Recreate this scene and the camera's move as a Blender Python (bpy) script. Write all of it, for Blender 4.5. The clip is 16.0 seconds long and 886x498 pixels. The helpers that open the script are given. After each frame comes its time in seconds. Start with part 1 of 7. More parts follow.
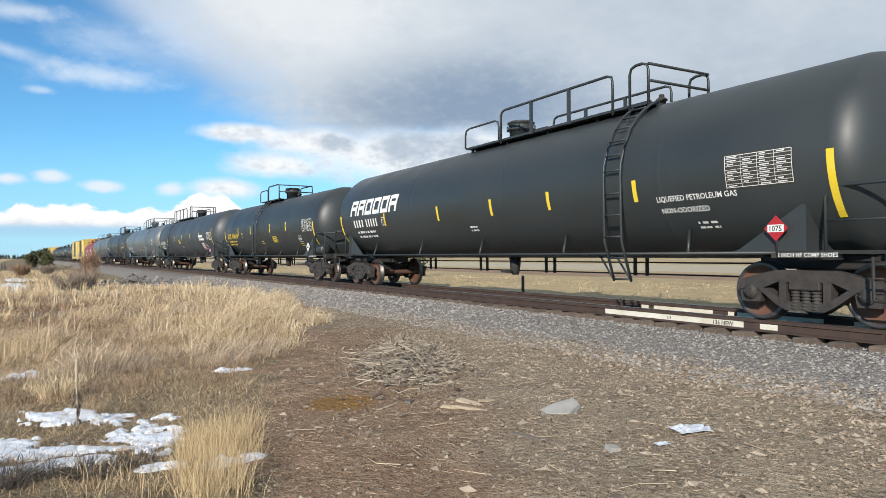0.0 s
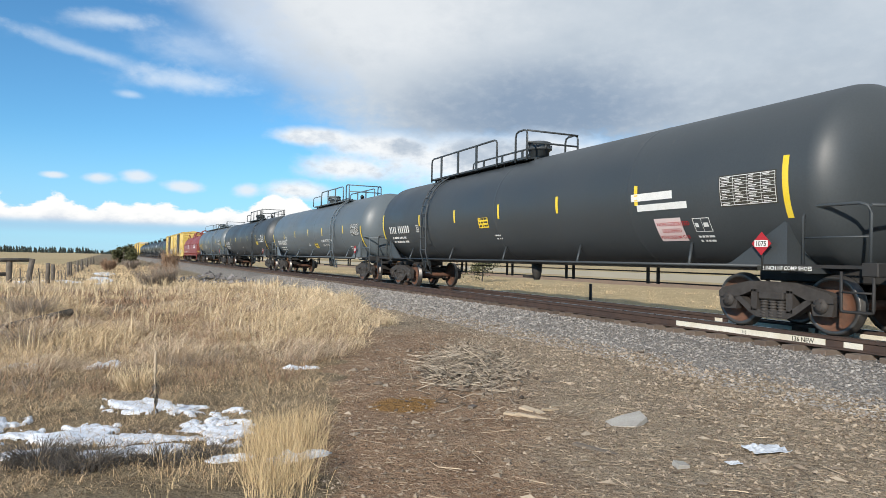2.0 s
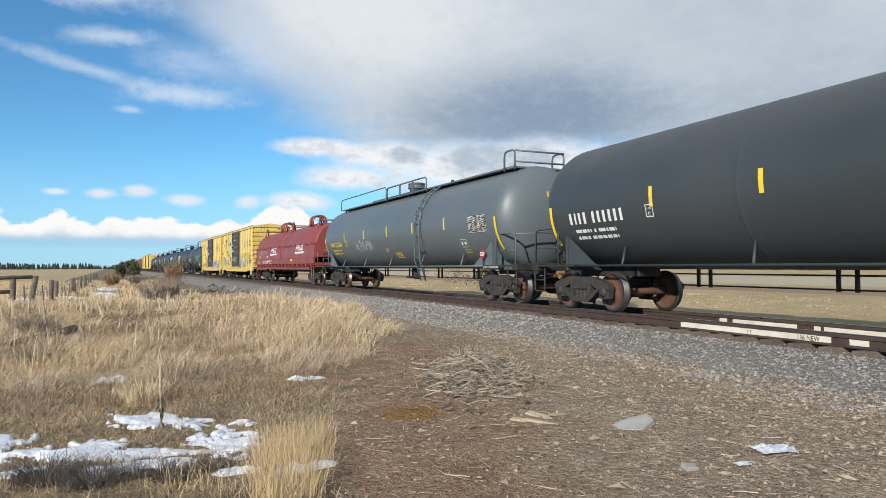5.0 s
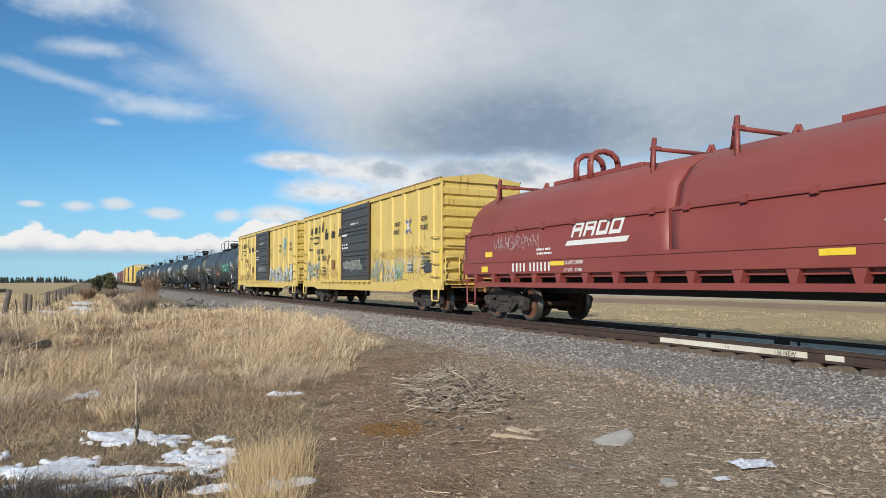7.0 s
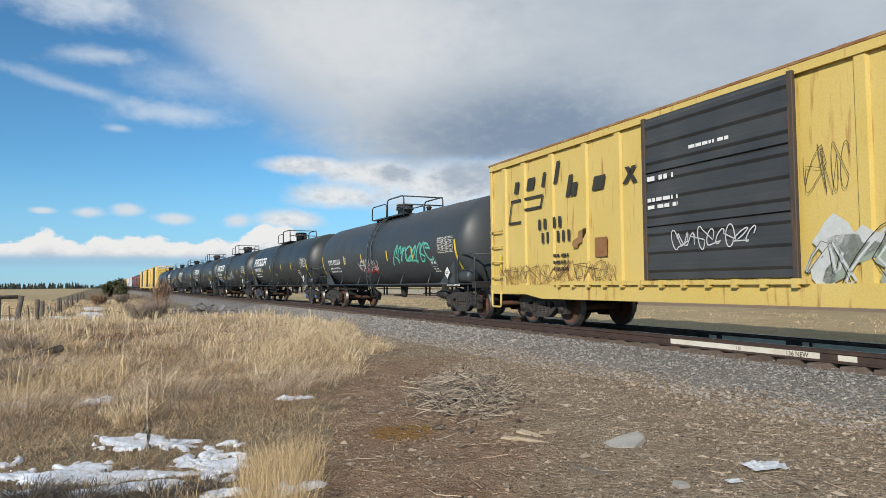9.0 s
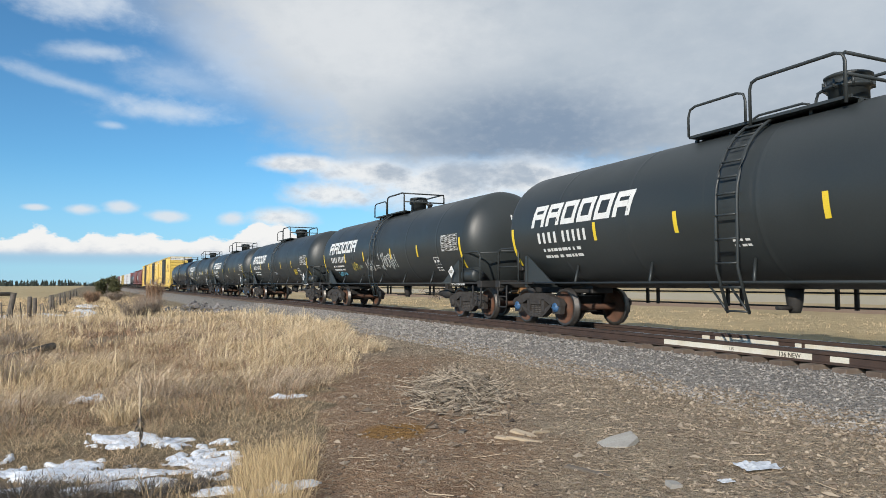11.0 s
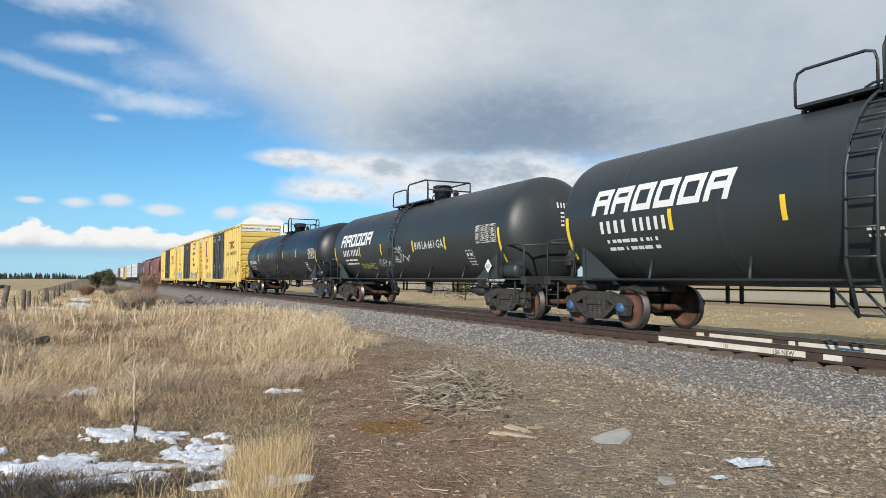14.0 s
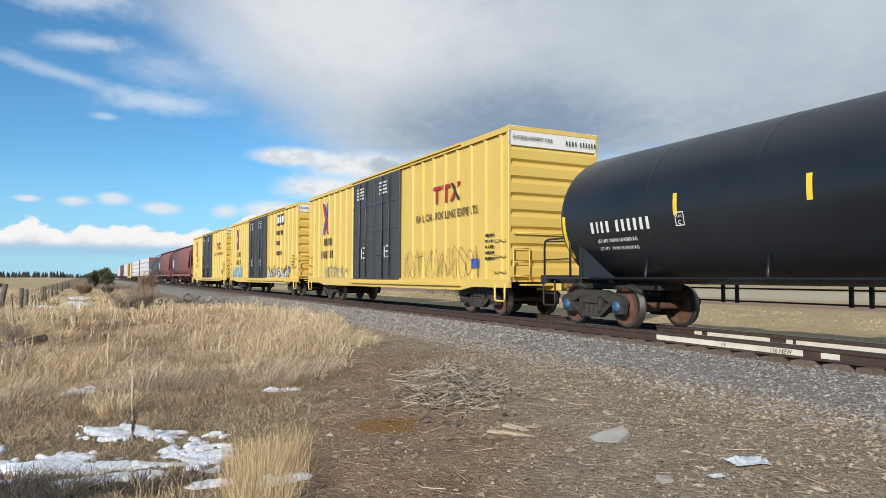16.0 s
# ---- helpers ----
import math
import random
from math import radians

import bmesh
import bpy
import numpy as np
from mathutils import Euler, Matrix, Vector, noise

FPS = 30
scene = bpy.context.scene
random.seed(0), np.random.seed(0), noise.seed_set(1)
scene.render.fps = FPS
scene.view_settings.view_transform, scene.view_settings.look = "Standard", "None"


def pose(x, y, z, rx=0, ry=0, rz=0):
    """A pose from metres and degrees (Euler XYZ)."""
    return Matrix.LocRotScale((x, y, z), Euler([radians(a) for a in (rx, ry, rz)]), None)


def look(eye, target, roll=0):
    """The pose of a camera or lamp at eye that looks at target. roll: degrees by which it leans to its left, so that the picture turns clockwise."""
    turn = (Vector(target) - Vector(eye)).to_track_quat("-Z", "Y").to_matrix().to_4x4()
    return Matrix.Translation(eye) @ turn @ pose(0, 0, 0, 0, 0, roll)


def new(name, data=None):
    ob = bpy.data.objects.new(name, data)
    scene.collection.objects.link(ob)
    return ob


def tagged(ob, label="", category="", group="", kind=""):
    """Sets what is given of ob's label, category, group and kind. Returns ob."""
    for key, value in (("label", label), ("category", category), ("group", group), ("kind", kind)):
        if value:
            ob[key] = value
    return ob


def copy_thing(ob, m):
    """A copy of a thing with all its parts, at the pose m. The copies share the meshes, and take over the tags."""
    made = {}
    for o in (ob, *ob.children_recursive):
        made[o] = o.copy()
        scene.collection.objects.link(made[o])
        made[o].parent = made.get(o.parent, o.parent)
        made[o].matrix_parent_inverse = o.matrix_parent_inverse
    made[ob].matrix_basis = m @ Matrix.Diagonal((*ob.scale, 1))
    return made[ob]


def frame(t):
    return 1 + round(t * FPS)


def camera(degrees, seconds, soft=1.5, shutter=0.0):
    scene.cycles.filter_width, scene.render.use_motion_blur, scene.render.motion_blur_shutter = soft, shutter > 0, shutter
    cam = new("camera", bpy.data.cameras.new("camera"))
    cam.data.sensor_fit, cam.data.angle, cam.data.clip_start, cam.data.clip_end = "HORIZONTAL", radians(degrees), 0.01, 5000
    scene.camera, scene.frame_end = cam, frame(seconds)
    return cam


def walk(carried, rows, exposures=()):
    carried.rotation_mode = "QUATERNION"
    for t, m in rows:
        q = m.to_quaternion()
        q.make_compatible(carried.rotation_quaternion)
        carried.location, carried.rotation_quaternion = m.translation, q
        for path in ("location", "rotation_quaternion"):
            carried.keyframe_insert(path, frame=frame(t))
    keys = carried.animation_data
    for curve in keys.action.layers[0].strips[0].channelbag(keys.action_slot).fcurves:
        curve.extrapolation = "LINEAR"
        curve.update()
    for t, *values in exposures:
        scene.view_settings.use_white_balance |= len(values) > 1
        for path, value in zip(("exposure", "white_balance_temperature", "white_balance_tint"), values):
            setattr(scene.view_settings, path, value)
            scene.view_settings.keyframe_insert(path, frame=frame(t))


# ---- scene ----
cam = camera(66.32, 16.0, soft=0.4)
PATH = [
    (0.0, pose(0, 0, 1.063, 90.477, 0.344, -28.391)),
    (0.5, pose(0, 0, 1.063, 90.822, -0.111, -27.658)),
    (1.0, pose(0, 0, 1.063, 90.716, -0.880, -25.774)),
    (1.5, pose(0, 0, 1.063, 90.806, -1.832, -24.642)),
    (2.0, pose(0, 0, 1.063, 90.860, -1.146, -22.776)),
    (2.5, pose(0, 0, 1.063, 90.256, -1.186, -23.023)),
    (3.0, pose(0, 0, 1.063, 89.686, -0.313, -22.810)),
    (3.5, pose(0, 0, 1.063, 89.642, -0.175, -23.412)),
    (4.0, pose(0, 0, 1.063, 90.419, 0.035, -22.711)),
    (4.5, pose(0, 0, 1.063, 90.966, 0.627, -22.289)),
    (5.0, pose(0, 0, 1.063, 91.448, 0.257, -22.558)),
    (7.5, pose(0, 0, 1.063, 92.801, 0.207, -24.334)),
    (8.0, pose(0, 0, 1.063, 92.838, 0.395, -24.295)),
    (8.5, pose(0, 0, 1.063, 92.909, 0.635, -23.847)),
    (9.0, pose(0, 0, 1.063, 92.950, 0.510, -23.401)),
    (11.5, pose(0, 0, 1.063, 92.856, -0.089, -24.321)),
    (12.0, pose(0, 0, 1.063, 92.776, -0.126, -24.948)),
    (12.5, pose(0, 0, 1.063, 92.686, 0.065, -25.154)),
    (13.0, pose(0, 0, 1.063, 92.750, 0.263, -24.560)),
    (13.5, pose(0, 0, 1.063, 92.655, 0.089, -24.237)),
    (14.0, pose(0, 0, 1.063, 92.515, -0.191, -24.250)),
    (14.5, pose(0, 0, 1.063, 92.240, -0.295, -24.474)),
    (15.0, pose(0, 0, 1.063, 92.372, -0.255, -24.292)),
    (15.5, pose(0, 0, 1.063, 92.501, -0.323, -24.296)),
    (16.0, pose(0, 0, 1.063, 92.408, -0.200, -24.399)),
]
walk(cam, PATH, [(0, 0.1), (2.5, 0.05), (5, 0.0), (6.8, -0.14), (8.5, -0.22), (9.5, -0.18), (11.3, -0.1), (16, -0.07)])

# ---------------------------------------------------------------- light
SUN_DIR = Vector((-0.71, -0.60, 0.40)).normalized()
sun = new("sun", bpy.data.lights.new("sun", "SUN"))
sun.data.energy, sun.data.angle, sun.data.color = 4.9, radians(0.6), (1.0, 0.92, 0.81)
sun.matrix_world = look(SUN_DIR * 80, (0, 0, 0))


def build_sky():
    w = bpy.data.worlds.new("sky")
    scene.world = w
    w.use_nodes = True
    nt = w.node_tree
    nt.nodes.clear()
    N, K = nt.nodes.new, nt.links.new

    def put(sock, v):
        if hasattr(v, "links"):
            K(v, sock)
        else:
            sock.default_value = v

    def mth(op, a, b=0.0, c=0.0, clamp=False):
        n = N("ShaderNodeMath")
        n.operation, n.use_clamp = op, clamp
        for i, v in enumerate((a, b, c)):
            put(n.inputs[i], v)
        return n.outputs[0]

    def mixc(f, a, b):
        n = N("ShaderNodeMix")
        n.data_type = "RGBA"
        put(n.inputs[0], f), put(n.inputs[6], a), put(n.inputs[7], b)
        return n.outputs[2]

    def ramp(v, lo, hi):
        n = N("ShaderNodeMapRange")
        n.interpolation_type = "SMOOTHSTEP"
        put(n.inputs[0], v)
        n.inputs[1].default_value, n.inputs[2].default_value = lo, hi
        return n.outputs[0]

    def noise_tex(vec, scale, detail=6.0, rough=0.55):
        n = N("ShaderNodeTexNoise")
        K(vec, n.inputs["Vector"])
        n.inputs["Scale"].default_value, n.inputs["Detail"].default_value = scale, detail
        n.inputs["Roughness"].default_value = rough
        return n.outputs[0]

    tc = N("ShaderNodeTexCoord").outputs["Generated"]
    sep = N("ShaderNodeSeparateXYZ")
    K(tc, sep.inputs[0])
    x, y, z = sep.outputs
    deg = 57.29578
    az = mth("MULTIPLY", mth("ARCTAN2", x, y), deg)
    el = mth("MULTIPLY", mth("ARCSINE", z), deg)
    comb = N("ShaderNodeCombineXYZ")
    K(az, comb.inputs[0])
    K(mth("MULTIPLY", el, 1.7), comb.inputs[1])
    sph = comb.outputs[0]
    n_big = noise_tex(sph, 0.07, 7.0, 0.58)
    n_mid = noise_tex(sph, 0.22, 8.0, 0.6)
    n_fin = noise_tex(sph, 0.8, 6.0, 0.6)
    wob = mth("ADD", mth("MULTIPLY", mth("SUBTRACT", n_mid, 0.5), 1.6), mth("MULTIPLY", mth("SUBTRACT", n_fin, 0.5), 0.55))

    sky = N("ShaderNodeTexSky")
    sky.sky_type, sky.sun_disc = "NISHITA", False
    sky.sun_elevation = math.asin(SUN_DIR.z)
    sky.sun_rotation = math.atan2(SUN_DIR.x, SUN_DIR.y)
    sky.altitude, sky.air_density, sky.dust_density, sky.ozone_density = 1200, 1.0, 0.3, 2.0
    skyc = N("ShaderNodeMix")
    skyc.data_type, skyc.blend_type = "RGBA", "MULTIPLY"
    skyc.inputs[0].default_value = 1.0
    K(sky.outputs[0], skyc.inputs[6])
    skyc.inputs[7].default_value = (0.60, 1.06, 1.27, 1)
    skyscale = N("ShaderNodeVectorMath")
    skyscale.operation = "SCALE"
    K(skyc.outputs[2], skyscale.inputs[0])
    skyscale.inputs["Scale"].default_value = 0.118
    col = skyscale.outputs[0]

    def blob(a0, e0, ra, re, ragged=0.6, lo=0.95, hi=0.55, tilt=0.0):
        dx = mth("DIVIDE", mth("SUBTRACT", az, a0), ra)
        dy = mth("DIVIDE", mth("SUBTRACT", mth("SUBTRACT", el, e0), mth("MULTIPLY", mth("SUBTRACT", az, a0), tilt)), re)
        r = mth("SQRT", mth("ADD", mth("MULTIPLY", dx, dx), mth("MULTIPLY", dy, dy)))
        return ramp(mth("ADD", r, mth("MULTIPLY", wob, ragged)), lo, hi)

    puff = mth("ADD", mth("MULTIPLY", n_fin, 0.6), mth("MULTIPLY", n_mid, 0.4))
    # haze near the horizon
    col = mixc(mth("MULTIPLY", ramp(el, 10.0, 0.0), 0.65), col, (0.36, 0.61, 0.92, 1))
    # thin high streaks
    for a0, e0, ra, re, k, tilt in ((-5.4, 14.7, 5.5, 0.6, 0.5, -0.2), (1.6, 13.4, 5.0, 0.9, 0.65, 0.02), (-3.6, 17.2, 3.4, 0.75, 0.6, 0.12), (2.5, 15.8, 5.0, 1.6, 0.4, -0.2), (-6, 20.8, 7, 1.7, 0.8, -0.1), (-16, 16.5, 6, 0.8, 0.6, -0.15), (-2.3, 12.0, 1.0, 0.3, 0.5, 0.0), (7, 17.5, 7, 2.4, 0.5, -0.5)):
        col = mixc(mth("MULTIPLY", blob(a0, e0, ra, re, 1.1, 1.35, -0.1, tilt), k), col, (0.80, 0.87, 0.94, 1))
    # the broad grey bank overhead, bright where it thins
    edge = mth("ADD", mth("ADD", el, mth("MULTIPLY", az, 0.85)), mth("MULTIPLY", wob, 5.5))
    bank = mth("MULTIPLY", ramp(edge, 17.5, 29.0), ramp(mth("ADD", el, mth("MULTIPLY", wob, 2.2)), 8.4, 11.2))
    bankc = mixc(mth("MULTIPLY", ramp(n_big, 0.30, 0.74), 0.7), (0.59, 0.65, 0.71, 1), (0.41, 0.485, 0.57, 1))
    bankc = mixc(blob(16, 20.5, 17, 7, 0.5, 1.2, 0.1), bankc, (0.79, 0.82, 0.845, 1))
    bankc = mixc(blob(31, 12.2, 15, 5.0, 0.4, 1.2, 0.15), bankc, (0.265, 0.345, 0.46, 1))
    bankc = mixc(mth("MULTIPLY", blob(52, 11.0, 14, 5.0, 0.5, 1.15, 0.2), 0.6), bankc, (0.40, 0.46, 0.53, 1))
    bankc = mixc(mth("MULTIPLY", ramp(n_fin, 0.45, 0.75), 0.10), bankc, (0.74, 0.76, 0.78, 1))
    col = mixc(mth("MULTIPLY", bank, 0.97), col, bankc)
    # pale sky low behind the bank
    col = mixc(mth("MULTIPLY", mth("MULTIPLY", ramp(az, 22.0, 45.0), ramp(el, 12.0, 7.0)), 0.8), col, (0.45, 0.53, 0.62, 1))
    # broken white cumulus under the bank, grey below and bright above
    white = mixc(ramp(puff, 0.34, 0.58), (0.66, 0.71, 0.77, 1), (0.93, 0.94, 0.94, 1))
    for a0, e0, ra, re in ((23, 8.2, 7, 2.6), (14.5, 7.4, 4.5, 1.2), (12.0, 9.9, 4.5, 0.8), (17, 9.2, 5, 1.6), (31, 8.6, 6, 2.4), (40, 8.0, 8, 2.2), (10.5, 5.4, 3.2, 0.9)):
        col = mixc(mth("MULTIPLY", blob(a0, e0, ra, re, 0.8, 1.15, 0.3), 0.95), col, white)
    for a0, e0, ra, re in ((25.8, 8.9, 4.2, 1.5), (19.3, 9.3, 2.4, 0.8), (30, 9.0, 2.6, 1.4)):
        col = mixc(mth("MULTIPLY", blob(a0, e0, ra, re, 0.7, 1.1, 0.35), 0.9), col, mixc(ramp(puff, 0.4, 0.65), (0.44, 0.52, 0.62, 1), (0.60, 0.66, 0.73, 1)))
    # small puffs and the flat-based cumulus on the horizon
    for a0, e0, ra, re in ((-1.6, 5.9, 1.3, 0.6), (1.7, 5.3, 1.9, 0.55), (-4.3, 5.6, 1.3, 0.5), (6.6, 5.3, 1.3, 0.7), (-7.2, 5.6, 1.0, 0.3)):
        col = mixc(mth("MULTIPLY", blob(a0, e0, ra, re, 0.8, 1.1, 0.2), 0.85), col, (0.82, 0.85, 0.89, 1))
    line = N("ShaderNodeCombineXYZ")
    K(az, line.inputs[0])
    lump = noise_tex(line.outputs[0], 0.17, 2.0, 0.5)
    top = mth("ADD", mth("ADD", 0.2, mth("MULTIPLY", lump, 7.6)), mth("MULTIPLY", wob, 1.9))
    cum = mth("MULTIPLY", ramp(mth("SUBTRACT", top, el), 0.0, 0.35), ramp(el, 1.9, 2.5))
    cum = mth("MULTIPLY", cum, ramp(az, 20.0, 12.0))
    lit = mth("ADD", mth("SUBTRACT", el, mth("MULTIPLY", top, 0.62)), mth("MULTIPLY", mth("SUBTRACT", puff, 0.5), 5.0))
    col = mixc(cum, col, mixc(ramp(lit, -0.9, 0.7), (0.62, 0.69, 0.78, 1), (0.97, 0.97, 0.96, 1)))
    col = mixc(mth("MULTIPLY", mth("MULTIPLY", ramp(el, 1.2, 1.9), ramp(el, 2.7, 2.1)), 0.5), col, (0.38, 0.56, 0.76, 1))
    bg = N("ShaderNodeBackground")
    K(col, bg.inputs[0])
    bg.inputs[1].default_value = 1.0
    K(bg.outputs[0], N("ShaderNodeOutputWorld").inputs[0])


build_sky()


# ---------------------------------------------------------------- materials
def surface(name, c1, c2=None, rough=0.6, metal=0.0, scale=4.0, fine=60.0, bump=0.15, dist=0.01, stain=None, stain_at=0.62, per_object=0.0, streak=False, stain_scale=1.2):
    """Paint, metal, earth or stone: two tones mixed by coarse noise, fine grain, relief and stains."""
    m = bpy.data.materials.new(name)
    m.use_nodes = True
    nt = m.node_tree
    N, K = nt.nodes.new, nt.links.new
    b = nt.nodes["Principled BSDF"]
    b.inputs["Metallic"].default_value = metal
    co = N("ShaderNodeTexCoord").outputs["Object"]
    c2 = c2 or tuple(v * 0.75 for v in c1)

    def tex(scl, det=5.0, vec=co):
        n = N("ShaderNodeTexNoise")
        K(vec, n.inputs["Vector"])
        n.inputs["Scale"].default_value, n.inputs["Detail"].default_value = scl, det
        return n.outputs[0]

    def ramp(v, lo, hi, a=0.0, z=1.0):
        n = N("ShaderNodeMapRange")
        K(v, n.inputs[0])
        for i, q in enumerate((lo, hi, a, z)):
            n.inputs[i + 1].default_value = q
        return n.outputs[0]

    def mixc(f, a, z):
        n = N("ShaderNodeMix")
        n.data_type = "RGBA"
        K(f, n.inputs[0])
        for i, v in ((6, a), (7, z)):
            if hasattr(v, "links"):
                K(v, n.inputs[i])
            else:
                n.inputs[i].default_value = (*v, 1)
        return n.outputs[2]

    big, small = tex(scale), tex(fine, 3.0)
    col = mixc(ramp(big, 0.32, 0.68), c1, c2)
    col = mixc(ramp(small, 0.35, 0.75, 0.0, 0.35), col, tuple(v * 0.6 for v in c2))
    if stain:
        vec = co
        if streak:
            mp = N("ShaderNodeMapping")
            K(co, mp.inputs[0])
            mp.inputs["Scale"].default_value = (3.0, 3.0, 0.35)
            vec = mp.outputs[0]
        st = tex(stain_scale, 7.0, vec)
        col = mixc(ramp(st, stain_at, stain_at + 0.12, 0.0, 0.85), col, stain)
    if per_object:
        oi = N("ShaderNodeObjectInfo").outputs["Random"]
        col = mixc(ramp(oi, 0.0, 1.0, 0.0, per_object), col, tuple(v * 0.45 for v in c1))
    K(col, b.inputs["Base Color"])
    K(ramp(big, 0.3, 0.7, max(0.02, rough - 0.1), min(1, rough + 0.1)), b.inputs["Roughness"])
    if bump:
        bp = N("ShaderNodeBump")
        bp.inputs["Strength"].default_value, bp.inputs["Distance"].default_value = bump, dist
        K(small, bp.inputs["Height"])
        K(bp.outputs[0], b.inputs["Normal"])
    return m


def stuff_mat(name, c1, c2, rough=0.85, trans=0.0):
    """For joined small pieces: each piece takes its own tone."""
    m = bpy.data.materials.new(name)
    m.use_nodes = True
    nt = m.node_tree
    N, K = nt.nodes.new, nt.links.new
    b = nt.nodes["Principled BSDF"]
    b.inputs["Roughness"].default_value = rough
    n = N("ShaderNodeMix")
    n.data_type = "RGBA"
    K(N("ShaderNodeNewGeometry").outputs["Random Per Island"], n.inputs[0])
    n.inputs[6].default_value, n.inputs[7].default_value = (*c1, 1), (*c2, 1)
    K(n.outputs[2], b.inputs["Base Color"])
    return m


M = {}
M["black"] = surface("black_tank_paint", (0.030, 0.036, 0.037), (0.038, 0.044, 0.045), 0.46, 0, 0.5, 30, 0.03, 0.004, (0.055, 0.055, 0.050), 0.66, streak=True)
M["gloss"] = surface("glossy_black_paint", (0.012, 0.015, 0.019), (0.018, 0.021, 0.026), 0.38, 0, 0.5, 30, 0.02, 0.004, (0.03, 0.03, 0.03), 0.72, streak=True)
M["charcoal"] = surface("charcoal_tank_paint", (0.044, 0.052, 0.057), (0.054, 0.062, 0.067), 0.50, 0, 0.4, 30, 0.03, 0.004, (0.075, 0.075, 0.07), 0.66, streak=True)
M["grey"] = surface("grey_tank_paint", (0.102, 0.124, 0.138), (0.128, 0.150, 0.162), 0.45, 0, 0.4, 30, 0.03, 0.004, (0.10, 0.10, 0.09), 0.66, streak=True)
M["yellow"] = surface("weathered_yellow_paint", (0.63, 0.46, 0.115), (0.67, 0.505, 0.165), 0.5, 0, 0.7, 40, 0.05, 0.004, (0.36, 0.17, 0.045), 0.59, streak=True, stain_scale=3.0)
M["yellow_new"] = surface("clean_yellow_paint", (0.68, 0.475, 0.105), (0.72, 0.515, 0.14), 0.5, 0, 0.6, 40, 0.04, 0.004, (0.42, 0.26, 0.07), 0.72, streak=True)
M["red"] = surface("oxide_red_paint", (0.235, 0.052, 0.043), (0.27, 0.066, 0.053), 0.5, 0, 0.6, 40, 0.04, 0.004, (0.15, 0.045, 0.03), 0.68, streak=True)
M["brown"] = surface("brown_hopper_paint", (0.205, 0.082, 0.08), (0.255, 0.108, 0.102), 0.6, 0, 0.6, 40, 0.04, 0.004, (0.12, 0.05, 0.035), 0.64, streak=True)
M["door"] = surface("dark_grey_door_paint", (0.042, 0.046, 0.049), (0.066, 0.068, 0.068), 0.5, 0, 1.5, 40, 0.05, 0.004, (0.13, 0.05, 0.02), 0.72)
M["dooredge"] = surface("rust_streaked_dark_steel", (0.055, 0.045, 0.038), (0.085, 0.06, 0.042), 0.7, 0, 3, 40, 0.1, 0.004, (0.26, 0.10, 0.035), 0.60, streak=True, stain_scale=2.5)
M["rust"] = surface("rusty_roof_edge", (0.22, 0.085, 0.03), (0.36, 0.22, 0.09), 0.8, 0, 3, 40, 0.2, 0.004)
M["truck"] = surface("dusty_cast_steel", (0.056, 0.049, 0.044), (0.034, 0.030, 0.027), 0.75, 0.0, 6, 60, 0.25, 0.004, (0.16, 0.075, 0.035), 0.66)
M["under"] = surface("grimy_underframe", (0.022, 0.021, 0.020), (0.03, 0.028, 0.026), 0.7, 0, 6, 60, 0.2, 0.004)
M["blue"] = surface("blue_bearing_cap", (0.03, 0.09, 0.20), (0.05, 0.13, 0.26), 0.5, 0, 9, 60)
M["wheel"] = surface("rusty_wheel_face", (0.17, 0.075, 0.042), (0.085, 0.05, 0.035), 0.75, 0.0, 5, 60, 0.2, 0.003)
M["tread"] = surface("polished_wheel_tread", (0.17, 0.16, 0.15), (0.12, 0.11, 0.10), 0.45, 0.8, 8, 60, 0.05, 0.002)
M["white"] = surface("white_stencil_paint", (0.80, 0.80, 0.77), (0.72, 0.72, 0.69), 0.6, 0, 6, 60, 0)
M["stripe"] = surface("yellow_reflective_strip", (0.82, 0.58, 0.03), (0.85, 0.63, 0.06), 0.35, 0, 6, 60, 0)
M["ystencil"] = surface("yellow_stencil_paint", (0.72, 0.50, 0.05), (0.66, 0.46, 0.05), 0.6, 0, 6, 60, 0)
M["kstencil"] = surface("black_stencil_paint", (0.03, 0.028, 0.02), (0.05, 0.045, 0.03), 0.6, 0, 6, 60, 0)
M["redmark"] = surface("red_marking", (0.44, 0.022, 0.03), (0.40, 0.02, 0.028), 0.5, 0, 6, 60, 0)
M["pinkpaper"] = surface("faded_pink_paper", (0.72, 0.60, 0.58), (0.68, 0.54, 0.52), 0.7, 0, 6, 60, 0)
M["bluemark"] = surface("blue_marking", (0.05, 0.10, 0.42), (0.06, 0.12, 0.45), 0.5, 0, 6, 60, 0)
M["tagwhite"] = surface("pale_spray_paint", (0.60, 0.62, 0.60), (0.5, 0.52, 0.5), 0.6, 0, 6, 60, 0)
M["taggreen"] = surface("teal_spray_paint", (0.10, 0.50, 0.38), (0.12, 0.45, 0.36), 0.6, 0, 6, 60, 0)
M["taggrey"] = surface("grey_green_spray_paint", (0.26, 0.31, 0.24), (0.34, 0.38, 0.31), 0.6, 0, 3, 60, 0)
M["tagsky"] = surface("light_blue_spray_paint", (0.15, 0.50, 0.70), (0.2, 0.55, 0.72), 0.6, 0, 3, 60, 0)
M["tagyellow"] = surface("ochre_crayon", (0.55, 0.45, 0.08), (0.5, 0.4, 0.08), 0.6, 0, 3, 60, 0)
M["taglines"] = surface("dark_brown_crayon", (0.10, 0.06, 0.03), (0.13, 0.08, 0.04), 0.7, 0, 3, 60, 0)
